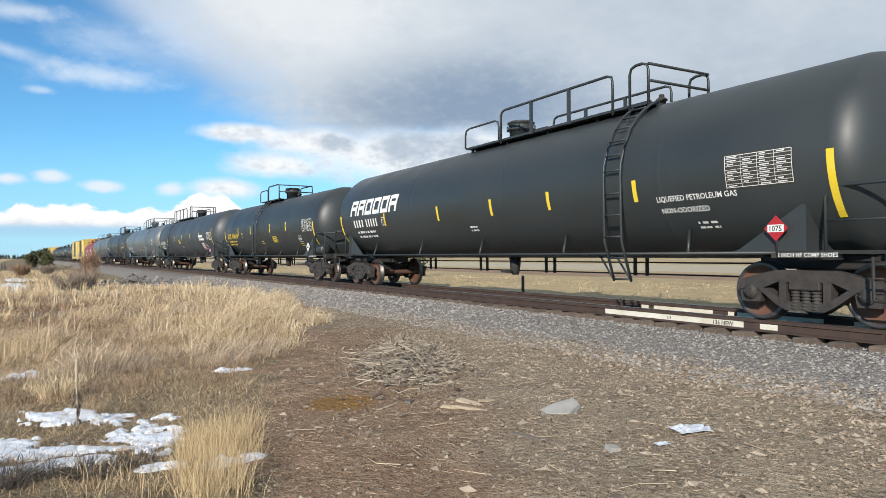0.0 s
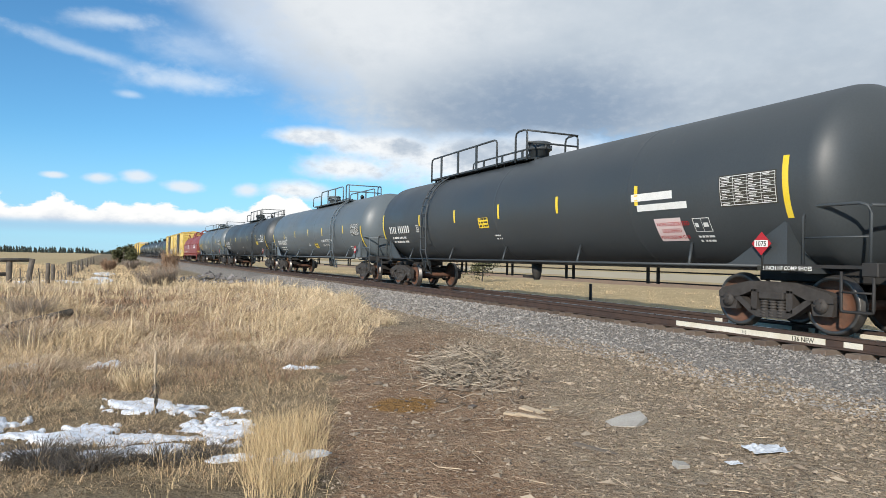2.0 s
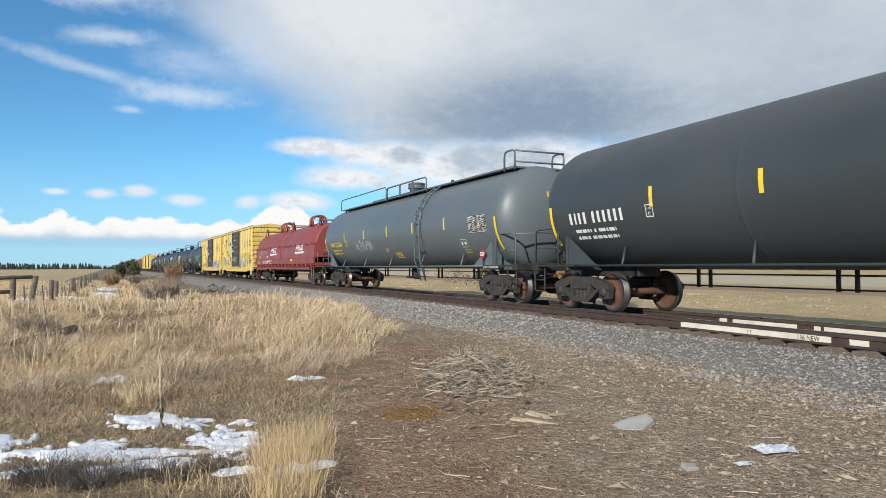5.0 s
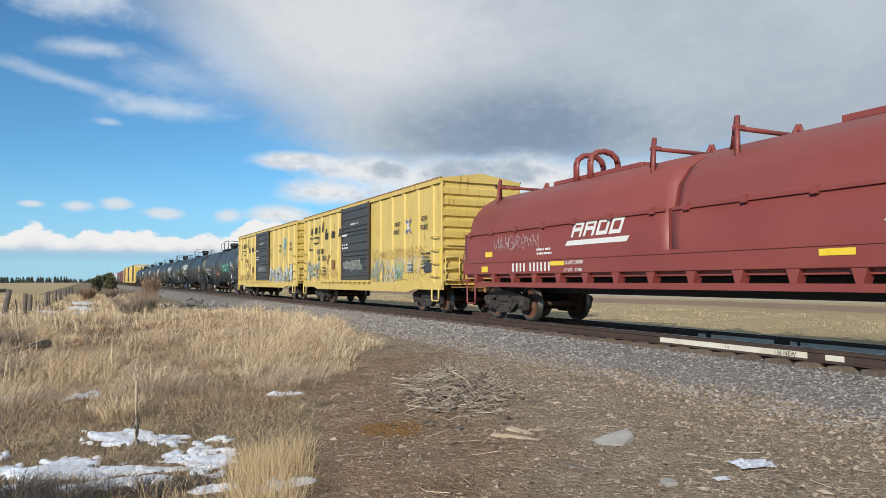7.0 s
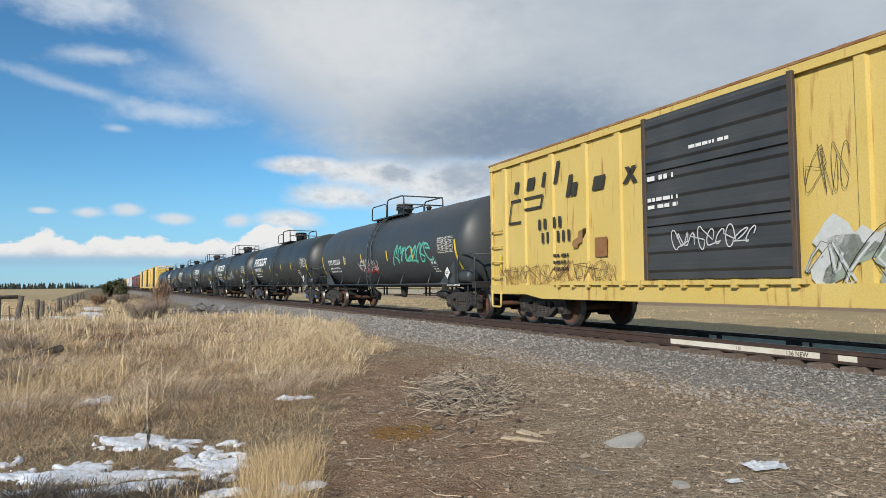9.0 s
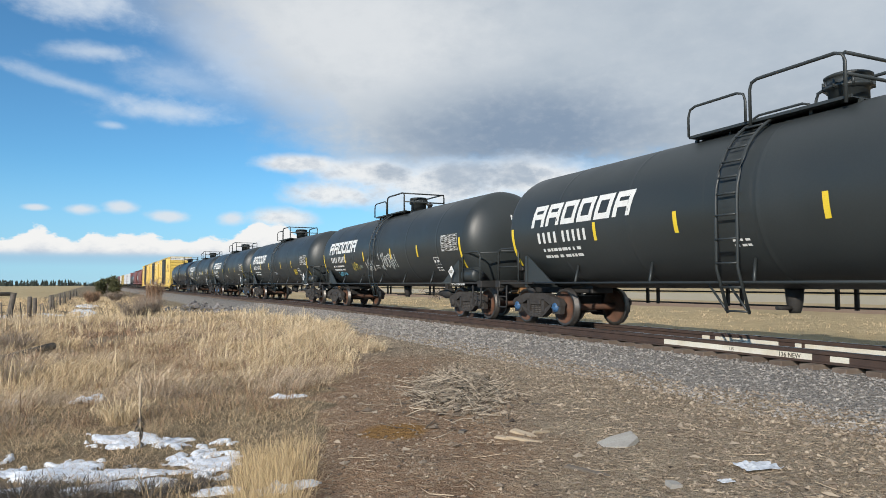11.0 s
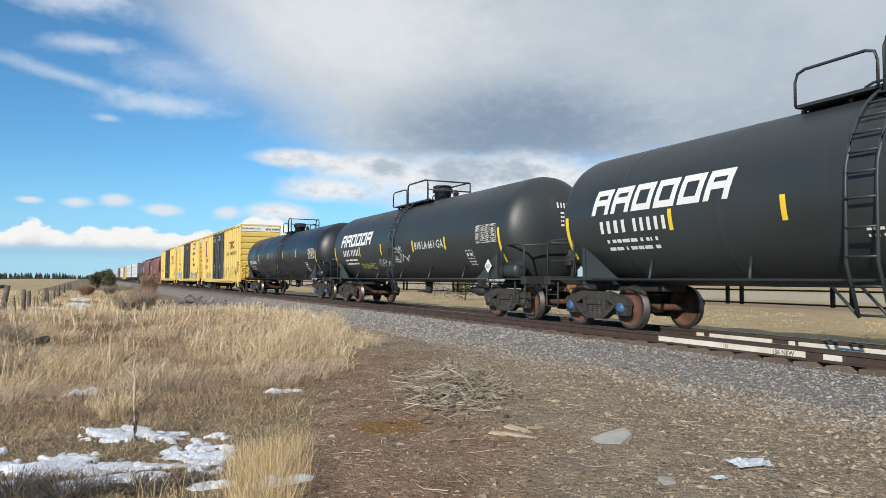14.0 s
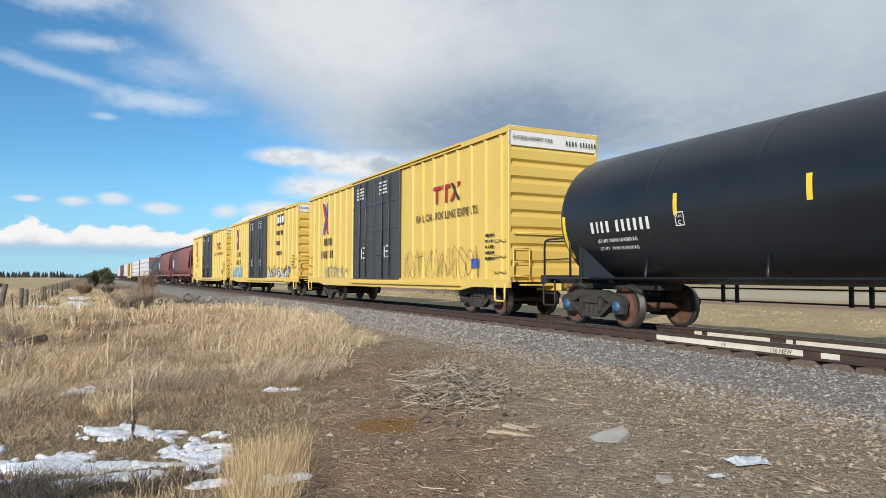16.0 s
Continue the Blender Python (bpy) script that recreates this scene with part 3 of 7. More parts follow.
def build_track():
    line = empty("railway_track", "rusty steel rails on dark wooden ties in grey ballast", "railway track", kind="structure")
    sweep("rail", RAIL, -0.755, -60, 520, (M["railside"], M["railtop"]), line, "rusty rail with a polished head", 1.5, HEAD)
    sweep("rail", RAIL, 0.755, -60, 520, (M["railside"], M["railtop"]), line, "rusty rail with a polished head", 1.5, HEAD)
    bm = bmesh.new()
    box(bm, -1.3, 1.3, -0.115, 0.115, -0.36, -0.178, 0.012)
    tie = bpy.data.meshes.new("tie")
    bm.to_mesh(tie)
    bm.free()
    tie.materials.append(M["tie"])
    bm = bmesh.new()
    box(bm, -0.19, 0.19, -0.09, 0.09, -0.178, -0.168)
    for dx in (-0.1, 0.1):
        for dy in (-0.05, 0.05):
            box(bm, dx - 0.014, dx + 0.014, dy - 0.014, dy + 0.014, -0.168, -0.148)
    plate = bpy.data.meshes.new("tie_plate")
    bm.to_mesh(plate)
    bm.free()
    plate.materials.append(M["railside"])
    rnd = random.Random(4)
    far = bmesh.new()
    sv, count = -6.0, 0
    while sv < 420:
        x, y, th = track(sv)
        if count < 300:
            ob = share("tie", tie, line, (x, y, rnd.uniform(-0.008, 0.004)), th + rnd.uniform(-0.02, 0.02))
            if sv < 45:
                for o in (-0.755, 0.755):
                    px, py, _ = track(sv, o)
                    share("tie_plate", plate, line, (px, py, 0.0), th)
        else:
            c, sn = math.cos(th), math.sin(th)
            vs = [far.verts.new((x + a * c - b * sn, y + a * sn + b * c, z)) for a in (-1.3, 1.3) for b in (-0.115, 0.115) for z in (-0.36, -0.178)]
            for q in ((0, 1, 3, 2), (4, 6, 7, 5), (0, 4, 5, 1), (2, 3, 7, 6), (1, 5, 7, 3)):
                far.faces.new([vs[i] for i in q])
        sv += 0.53
        count += 1
    tagged(part("far_ties", far, M["tie"], line, "far run of dark wooden ties"), kind="stuff")
    # spare rails lying beside the running rails, painted white in lengths
    spare = empty("spare_rail", "spare rail with white painted web lying on the tie ends", "rail", "spare rails")
    sweep("rail_length", RAIL, -1.0, 5.2, 30, (M["railside"],), spare, "", 1.0)
    sweep("white_paint", [(-0.020, -0.148), (-0.014, -0.148), (-0.014, -0.044), (-0.020, -0.044)], -1.0, 7.35, 10.55, (M["railwhite"],), spare, "chalky white painted length", 0.4)
    sweep("white_patch", [(-0.020, -0.140), (-0.014, -0.140), (-0.014, -0.055), (-0.020, -0.055)], -1.0, 6.75, 7.05, (M["railwhite"],), spare, "", 0.3)
    spare2 = empty("spare_rail", "spare rail with white painted patches lying between the running rails", "rail", "spare rails")
    sweep("rail_length", RAIL, 0.42, 1.0, 26, (M["railside"],), spare2, "", 1.0)
    for a, b in ((9.1, 10.6), (10.75, 10.95), (6.9, 8.55), (8.62, 8.75), (5.0, 6.4)):
        sweep("white_patch", [(-0.020, -0.148), (-0.014, -0.148), (-0.014, -0.044), (-0.020, -0.044)], 0.42, a, b, (M["railwhite"],), spare2, "", 0.4)


build_track()


# ---------------------------------------------------------------- train: trucks and running gear
WHEEL_R = 0.457


def wheelset(parent, y, label=""):
    bm = bmesh.new()
    for sgn in (-1, 1):
        a = 0.70 * sgn
        prof = [(a - 0.01 * sgn, 0.10), (a + 0.015 * sgn, 0.12), (a + 0.03 * sgn, 0.385), (a - 0.005 * sgn, 0.40), (a - 0.012 * sgn, 0.482), (a + 0.02 * sgn, 0.482), (a + 0.035 * sgn, 0.459), (a + 0.125 * sgn, 0.453), (a + 0.13 * sgn, 0.445), (a + 0.13 * sgn, 0.39), (a + 0.085 * sgn, 0.375), (a + 0.10 * sgn, 0.14), (a + 0.155 * sgn, 0.12), (a + 0.16 * sgn, 0.09)]
        lathe(bm, prof, "x", sides=36, mi=[0, 0, 0, 1, 1, 1, 1, 1, 1, 0, 0, 0, 0])
    lathe(bm, [(-1.08, 0.075), (-0.72, 0.085), (0.0, 0.078), (0.72, 0.085), (1.08, 0.075)], "x", sides=14, mi=[0] * 4)
    ob = part("wheelset", bm, (M["wheel"], M["tread"]), parent)
    ob.location = (0, y, WHEEL_R)
    return ob


def make_truck(cap_mat, name):
    """A three-piece freight truck: bolster mesh with side frames, springs, caps and two wheelsets."""
    bm = bmesh.new()
    box(bm, -1.0, 1.0, -0.2, 0.2, 0.46, 0.72, 0.03)
    lathe(bm, [(0.72, 0.2), (0.82, 0.2)], "z", sides=16)
    tube(bm, [(-0.85, -0.34, 0.33), (0.85, -0.34, 0.33)], 0.05)
    tube(bm, [(-0.85, 0.34, 0.33), (0.85, 0.34, 0.33)], 0.05)
    truck = link(name, bm, M["under"])
    for sgn in (-1, 1):
        bm = bmesh.new()
        x0, x1 = sgn * 0.93, sgn * 1.10
        top = [(-1.10, 0.60), (-1.02, 0.66), (-0.45, 0.80), (0.45, 0.80), (1.02, 0.66), (1.10, 0.60), (1.10, 0.50), (0.72, 0.50), (0.42, 0.62), (-0.42, 0.62), (-0.72, 0.50), (-1.10, 0.50)]
        prism(bm, top, x0, x1)
        low = [(-0.78, 0.52), (-0.45, 0.28), (-0.30, 0.20), (0.30, 0.20), (0.45, 0.28), (0.78, 0.52), (0.62, 0.52), (0.34, 0.33), (-0.34, 0.33), (-0.62, 0.52)]
        prism(bm, low, x0, x1)
        for c in (-1, 1):
            prism(bm, [(c * 0.28, 0.30), (c * 0.40, 0.30), (c * 0.40, 0.66), (c * 0.28, 0.66)], x0, x1)
            prism(bm, [(c * 0.74, 0.30), (c * 1.06, 0.30), (c * 1.10, 0.52), (c * 0.70, 0.52)], x0 + sgn * 0.01, x1 - sgn * 0.03)
        box(bm, min(x0, x1) - 0.02, max(x0, x1) + 0.03, -0.24, 0.24, 0.50, 0.63, 0.02)
        frm = part("side_frame", bm, M["truck"], truck, "dusty cast steel side frame")
        for c in (-0.16, 0.0, 0.16):
            bm = bmesh.new()
            r0 = (x0 + x1) / 2 + sgn * 0.03
            coil_prof = []
            for k in range(6):
                coil_prof += [(0.212 + k * 0.048, 0.052), (0.222 + k * 0.048, 0.075), (0.240 + k * 0.048, 0.075), (0.250 + k * 0.048, 0.052)]
            lathe(bm, coil_prof, "z", (r0, c, 0), 10)
            part("spring", bm, M["truck"], truck)
        for c in (-0.89, 0.89):
            bm = bmesh.new()
            lathe(bm, [(sgn * 1.02, 0.115), (sgn * 1.115, 0.115), (sgn * 1.118, 0.09), (sgn * 1.135, 0.085), (sgn * 1.14, 0.03)], "x", (0, c, WHEEL_R), 14)
            for k in range(3):
                a = k * math.tau / 3
                lathe(bm, [(sgn * 1.13, 0.016), (sgn * 1.155, 0.016)], "x", (0, c + 0.065 * math.cos(a), WHEEL_R + 0.065 * math.sin(a)), 6)
            part("bearing_cap", bm, cap_mat, truck)
        bm = bmesh.new()
        bm.free()
        for c in (-0.40, 0.40):
            bm = bmesh.new()
            box(bm, sgn * 0.66 - 0.05, sgn * 0.66 + 0.05, c - 0.04, c + 0.04, 0.3, 0.62, 0.01)
            part("brake_shoe", bm, M["under"], truck)
    for c in (-0.89, 0.89):
        wheelset(truck, c)
    return truck


TRUCKS = [make_truck(M["truck"], "truck"), make_truck(M["blue"], "truck")]
WHEELS = []


def copy_under(ob, parent, loc, rz=0.0):
    """A copy of a part with its pieces, under another thing."""
    made = copy_thing(ob, Matrix.Translation(loc) @ Matrix.Rotation(rz, 4, "Z"))
    made.parent = parent
    for o in made.children:
        if o.name.startswith("wheelset"):
            WHEELS.append(o)
    return made


def coupler(car, L, sgn):
    bm = bmesh.new()
    e = sgn * L / 2
    box(bm, -0.09, 0.09, min(e - sgn * 0.9, e - sgn * 0.22), max(e - sgn * 0.9, e - sgn * 0.22), 0.74, 0.94, 0.02)
    prism(bm, [(e - sgn * 0.26, 0.70), (e - sgn * 0.26, 1.0), (e - sgn * 0.06, 1.0), (e + sgn * 0.02, 0.94), (e + sgn * 0.02, 0.74), (e - sgn * 0.06, 0.70)], -0.17, 0.10)
    part("coupler", bm, M["rust"] if sgn < 0 else M["truck"], car, "rusty steel coupler" if sgn < 0 else "steel coupler")
    bm = bmesh.new()
    tube(bm, bent([(0.32, e - sgn * 0.55, 0.78), (0.32, e - sgn * 0.30, 0.55), (0.26, e - sgn * 0.12, 0.36), (0.2, e, 0.34)], 0.15), 0.028)
    part("air_hose", bm, M["under"], car)


# ---------------------------------------------------------------- markings
FONT_CACHE = {}


def letters(text, size):
    """Flat letters as vertex and face lists, from the lower left corner."""
    if text not in FONT_CACHE:
        cu = bpy.data.curves.new("letters", "FONT")
        cu.body, cu.size, cu.resolution_u, cu.offset = text, 1.0, 2, 0.016
        ob = bpy.data.objects.new("letters", cu)
        me = bpy.data.meshes.new_from_object(ob)
        FONT_CACHE[text] = ([tuple(v.co[:2]) for v in me.vertices], [tuple(p.vertices) for p in me.polygons])
        bpy.data.objects.remove(ob)
        bpy.data.curves.remove(cu)
        bpy.data.meshes.remove(me)
    v, fc = FONT_CACHE[text]
    return [(a * size * 0.95, b * size) for a, b in v], fc


def rect(u0, v0, u1, v1, shear=0.0, n=1):
    """A bar, cut into n strips so that it follows a curved side."""
    V, Fc = [], []
    for i in range(n + 1):
        v = v0 + (v1 - v0) * i / n
        V += [(u0 + shear * (v - v0), v), (u1 + shear * (v - v0), v)]
    for i in range(n):
        Fc.append((2 * i, 2 * i + 1, 2 * i + 3, 2 * i + 2))
    return V, Fc


def merge(*lists):
    V, Fc = [], []
    for v, fc in lists:
        o = len(V)
        V += v
        Fc += [tuple(i + o for i in q) for q in fc]
    return V, Fc


def moved(g, du, dv):
    return [(a + du, b + dv) for a, b in g[0]], g[1]


def slant(g, k=0.22):
    """The same marking leaning to the right."""
    return [(a + k * b, b) for a, b in g[0]], g[1]


def bars(widths, h, gap=0.25, seed=1):
    """A line of plain bars, one a character."""
    out, u = [], 0.0
    for w in widths:
        if w > 0:
            out.append(rect(u + w * h * 0.1, 0, u + w * h * 0.72, h, 0, 2))
        u += abs(w) * h + gap * h
    return merge(*out), u


def lines_of_bars(rows, h, lead, width, seed):
    """Lines of small unreadable writing."""
    rnd = random.Random(seed)
    out = []
    for r in range(rows):
        u = 0.0
        while u < width:
            w = rnd.uniform(0.6, 3.0) * h
            out.append(rect(u, -r * lead, min(width, u + w), -r * lead + h))
            u += w + h * rnd.choice((0.4, 0.4, 1.2))
    return merge(*out)


def table(w, h, rows, cols, t=0.010):
    """A ruled data panel."""
    out = [rect(0, 0, w, t), rect(0, h - t, w, h), rect(0, 0, t, h, 0, 8), rect(w - t, 0, w, h, 0, 8)]
    rnd = random.Random(rows * 7 + cols)
    for r in range(1, rows):
        out.append(rect(0, h * r / rows, w, h * r / rows + t * 0.7))
    for c in range(1, cols):
        out.append(rect(w * c / cols, 0, w * c / cols + t * 0.7, h, 0, 8))
    for r in range(rows):
        for c in range(cols):
            if rnd.random() < 0.85:
                u = w * (c + 0.15) / cols
                out.append(rect(u, h * (r + 0.36) / rows, u + w / cols * rnd.uniform(0.3, 0.62), h * (r + 0.66) / rows))
    return merge(*out)


def diamond(r):
    return [(0, -r), (r, 0), (0, r), (-r, 0)], [(0, 1, 2, 3)]


def scribble(w, h, strokes, seed, t=0.03):
    """Loose sprayed writing as one narrow looping ribbon."""
    rnd = random.Random(seed)
    pts = []
    for k in range(strokes):
        cx = w * (k + 0.5) / strokes
        ph, fr = rnd.uniform(0, 6.28), rnd.choice((1, 1, 2))
        a, b = rnd.uniform(0.25, 0.5) * h, rnd.uniform(0.3, 0.7) * w / strokes
        sl, n = rnd.uniform(-0.2, 0.4), 11
        for i in range(n):
            q = i / (n - 1) * math.tau * 0.85
            v = h / 2 + a * math.sin(q * fr + ph)
            pts.append(Vector((cx + b * math.cos(q + ph * 2) + sl * (v - h / 2), v)))
    V, n = [], len(pts)
    for i, p in enumerate(pts):
        d = pts[min(i + 1, n - 1)] - pts[max(i - 1, 0)]
        d = d.normalized() if d.length else Vector((1, 0))
        nrm = Vector((-d.y, d.x)) * t * 0.5
        V += [tuple(p + nrm), tuple(p - nrm)]
    return V, [(2 * i, 2 * i + 1, 2 * i + 3, 2 * i + 2) for i in range(n - 1)]


def blobs(w, h, count, seed):
    """Filled sprayed shapes with pointed, swooping outlines."""
    rnd = random.Random(seed)
    out = []
    for k in range(count):
        cx, cy = w * (k + rnd.uniform(0.35, 0.65)) / count, h * rnd.uniform(0.35, 0.65)
        n, r, ph = 22, w / count * rnd.uniform(0.42, 0.6), rnd.uniform(0, 6.28)
        m1, m2 = rnd.choice((2, 3, 3)), rnd.choice((5, 7))
        pts = []
        for i in range(n):
            a = i * math.tau / n
            q = 0.72 + 0.26 * math.cos(m1 * a + ph) + 0.14 * math.cos(m2 * a + 2 * ph)
            pts.append((cx + r * q * math.cos(a) + 0.3 * r * math.sin(a), min(h, max(0, cy + h * 0.55 * q * math.sin(a)))))
        out.append((pts, [tuple(range(n))]))
    return merge(*out)


def pieces(g):
    """The separate bars of a marking, each on its own."""
    V, Fc = g
    root = list(range(len(V)))

    def find(i):
        while root[i] != i:
            root[i] = root[root[i]]
            i = root[i]
        return i
    for q in Fc:
        for i in q[1:]:
            root[find(i)] = find(q[0])
    groups = {}
    for q in Fc:
        groups.setdefault(find(q[0]), []).append(q)
    out = []
    for fs in groups.values():
        ids = sorted({i for q in fs for i in q})
        at = {i: k for k, i in enumerate(ids)}
        out.append(([V[i] for i in ids], [tuple(at[i] for i in q) for q in fs]))
    return out


SPLIT = {"car_number": "character_bar", "end_number": "character_bar", "graffiti": "graffiti", "company_mark": "mark_block", "white_panel": "white_panel"}


def on_tank(name, g, material, car, y, z, r, zc, label="", out=0.006):
    """Lay a flat marking on the tank's near side; u runs to the viewer's right."""
    if name in SPLIT:
        some = pieces(g)
        if len(some) > 1:
            return [on_tank(SPLIT[name], q, material, car, y, z, r, zc, label, out) for q in some][0]
    bm = bmesh.new()
    vs = []
    th0 = math.asin(max(-0.98, min(0.98, (z - zc) / r)))
    for u, v in g[0]:
        th = th0 + v / r
        vs.append(bm.verts.new((-(r + out) * math.cos(th), y - u, zc + (r + out) * math.sin(th))))
    for q in g[1]:
        try:
            bm.faces.new([vs[i] for i in q])
        except ValueError:
            pass
    return part(name, bm, material, car, label)


def on_side(name, g, material, car, x, y, z, label="", depth=0.0):
    """Lay a flat marking on an upright near side at x."""
    if name in SPLIT:
        some = pieces(g)
        if len(some) > 1:
            return [on_side(SPLIT[name], q, material, car, x, y, z, label) for q in some][0]
    bm = bmesh.new()
    vs = [bm.verts.new((x, y - u, z + v)) for u, v in g[0]]
    for q in g[1]:
        try:
            bm.faces.new([vs[i] for i in q])
        except ValueError:
            pass
    return part(name, bm, material, car, label)


def on_end(name, g, material, car, y, x, z, label=""):
    """Lay a flat marking on the front end; u runs to the far side."""
    if name in SPLIT:
        some = pieces(g)
        if len(some) > 1:
            return [on_end(SPLIT[name], q, material, car, y, x, z, label) for q in some][0]
    bm = bmesh.new()
    vs = [bm.verts.new((x + u, y, z + v)) for u, v in g[0]]
    for q in g[1]:
        try:
            bm.faces.new([vs[i] for i in q])
        except ValueError:
            pass
    return part(name, bm, material, car, label)


def logo_bars(h, n, slant, pitch=1.1, heavy=0.93):
    """A company mark as a row of plain slanted blocks with hollow middles."""
    out = []
    for k in range(n):
        u, w, t = k * h * pitch, h * heavy, h * 0.24
        out += [rect(u, 0, u + t, h, slant, 3), rect(u + w - t, 0, u + w, h, slant, 3), rect(u + t + slant * (h - t), h - t, u + w - t + slant * (h - t), h, slant)]
        if k not in (0, 1, 5):
            out.append(rect(u + t, 0, u + w - t, t, slant))
        else:
            out.append(rect(u + t + slant * h * 0.36, h * 0.36, u + w - t + slant * h * 0.36, h * 0.6, slant))
    return merge(*out)


def placard(car, x, y, z, material, number, ink):
    """A diamond hazard placard in its holder."""
    bm = bmesh.new()
    V = [(x, y - u, z + v) for u, v in diamond(0.19)[0]]
    a = [bm.verts.new(p) for p in V]
    b = [bm.verts.new((p[0] + 0.012, p[1], p[2])) for p in V]
    bm.faces.new(a), bm.faces.new(b[::-1])
    for i in range(4):
        bm.faces.new((a[i], b[i], b[(i + 1) % 4], a[(i + 1) % 4]))
    p = part("placard", bm, material, car, ("red" if ink == "white" else "white") + " diamond hazard placard")
    bm = bmesh.new()
    tube(bm, [(x + 0.03, y, z + 0.1), (x + 0.03, y, z - 0.42)], 0.016)
    part("placard_bracket", bm, M["under"], car)
    band = rect(-0.13, -0.055, 0.13, 0.055)
    if ink == "white":
        on_side("number_panel", band, M["white"], p, x - 0.004, y, z)
    on_side("number", moved(letters(number, 0.115), -0.115, -0.04), M["kstencil"], p, x - 0.007, y, z)
    return p


# ---------------------------------------------------------------- tank cars
def tank_car(L, r=1.52, zc=2.49, paint="black", plat=(-3.0, 2.6), tall=(-1.5, 2.2), ladder=2.4, hatch=0.4, stripes=(4, 1.6, -1.4, -3.85), strip_z=1.98, caps=0, label="", extra=None, low_h=0.52, tall_h=0.85, seams=(), end_plat=False, inset=1.95, long_strip=(1.65, 1.52)):
    car = empty("tank_car", label, "tank car", "freight cars of the train")
    P = M[paint]
    half, tip = L / 2, L / 2 - 0.78
    head = 0.72
    prof = []
    for k in range(9):
        a = k / 8 * math.pi / 2
        prof.append((-tip + head * (1 - math.sin(a)), max(0.001, r * math.cos(a))))
    prof = sorted(prof)
    body = prof[:]
    for sm in sorted(seams):
        body += [(sm - 0.10, r), (sm - 0.03, r), (sm - 0.012, r + 0.005), (sm + 0.012, r + 0.005), (sm + 0.03, r), (sm + 0.10, r)]
    body += [(-a, q) for a, q in reversed(prof)]
    bm = bmesh.new()
    lathe(bm, body, "y", (0, 0, zc), 64)
    part("tank", bm, P, car, "", True)
    # underframe: stub sills, end sills, saddles
    for sg in (-1, 1):
        e = sg * half
        bm = bmesh.new()
        ya, yb = sorted((e - sg * 0.55, e - sg * 3.3))
        box(bm, -0.32, 0.32, ya, yb, 0.80, 1.14, 0.02)
        part("stub_sill", bm, M["under"], car)
        bm = bmesh.new()
        ya, yb = sorted((e - sg * 0.42, e - sg * 0.66))
        box(bm, -1.42, 1.42, ya, yb, 0.93, 1.13, 0.015)
        ya, yb = sorted((e - sg * 0.66, e - sg * 2.3))
        for x in (-1.40, 1.20):
            box(bm, x, x + 0.2, ya, yb, 1.04, 1.09)
        part("end_platform", bm, M["under"], car, "grimy steel end platform")
        yt = e - sg * 1.95
        for x0, x1 in ((-1.36, -0.30), (0.30, 1.36)):
            bm = bmesh.new()
            s_ = -1 if x0 < 0 else 1
            xo, xi = (x0, x1) if s_ < 0 else (x1, x0)
            a = [(xo, 0.95), (xi, 0.95), (xi, 1.2), (xo + -s_ * 0.02, 1.75), (xo, 1.75)]
            va = [bm.verts.new((p, yt - 0.05, q)) for p, q in a]
            vb = [bm.verts.new((p, yt + 0.05, q)) for p, q in a]
            bm.faces.new(va), bm.faces.new(vb[::-1])
            for i in range(5):
                bm.faces.new((va[i], vb[i], vb[(i + 1) % 5], va[(i + 1) % 5]))
            prism(bm, [(yt, 1.05), (yt + -sg * 1.25, 1.05), (yt + -sg * 1.05, 1.12), (yt, 1.78)], xo * 0.985, xo * 0.985 - s_ * 0.03)
            bmesh.ops.recalc_face_normals(bm, faces=bm.faces[:])
            part("saddle", bm, P, car)
        # end handrail, posts, steps
        for x in (-1.38, 1.38):
            bm = bmesh.new()
            tube(bm, bent([(x, e - sg * 1.6, 1.08), (x, e - sg * 1.6, 1.98), (x, e - sg * 0.55, 1.98), (x, e - sg * 0.55, 1.08)], 0.16), 0.026)
            tube(bm, [(x, e - sg * 0.55, 1.5), (x, e - sg * 1.6, 1.5)], 0.016)
            part("corner_handrail", bm, P, car)
            bm = bmesh.new()
            tube(bm, bent([(x, e - sg * 0.50, 1.0), (x, e - sg * 0.50, 0.42), (x, e - sg * 0.98, 0.42), (x, e - sg * 0.98, 1.0)], 0.05), 0.024)
            tube(bm, [(x, e - sg * 0.50, 0.70), (x, e - sg * 0.98, 0.70)], 0.018)
            part("sill_step", bm, M["under"], car)
        bm = bmesh.new()
        tube(bm, bent([(-1.38, e - sg * 0.55, 1.94), (0, e - sg * 0.48, 1.99), (1.38, e - sg * 0.55, 1.94)], 0.3), 0.024)
        part("end_handrail", bm, P, car)
        copy_under(TRUCKS[caps], car, (0, e - sg * inset, 0))
        coupler(car, L, sg)
        # long reflective strip at the shoulder
        w = 0.11
        on_tank("reflective_strip", rect(-w / 2, 0, w / 2, 1.0, 0, 10), M["stripe"], car, e - sg * (long_strip[0] if sg < 0 else 1.5), long_strip[1], r, zc, "long yellow reflective strip")
    for y in stripes:
        on_tank("reflective_strip", rect(-0.05, 0, 0.05, 0.40, 0, 4), M["stripe"], car, y, strip_z, r, zc)
    # brake gear at the front end
    bm = bmesh.new()
    e = -half
    lathe(bm, [(0, 0.02), (0.02, 0.26), (0.05, 0.27), (0.07, 0.24), (0.05, 0.06)], "y", (0.35, e + 0.62, 1.72), 18)
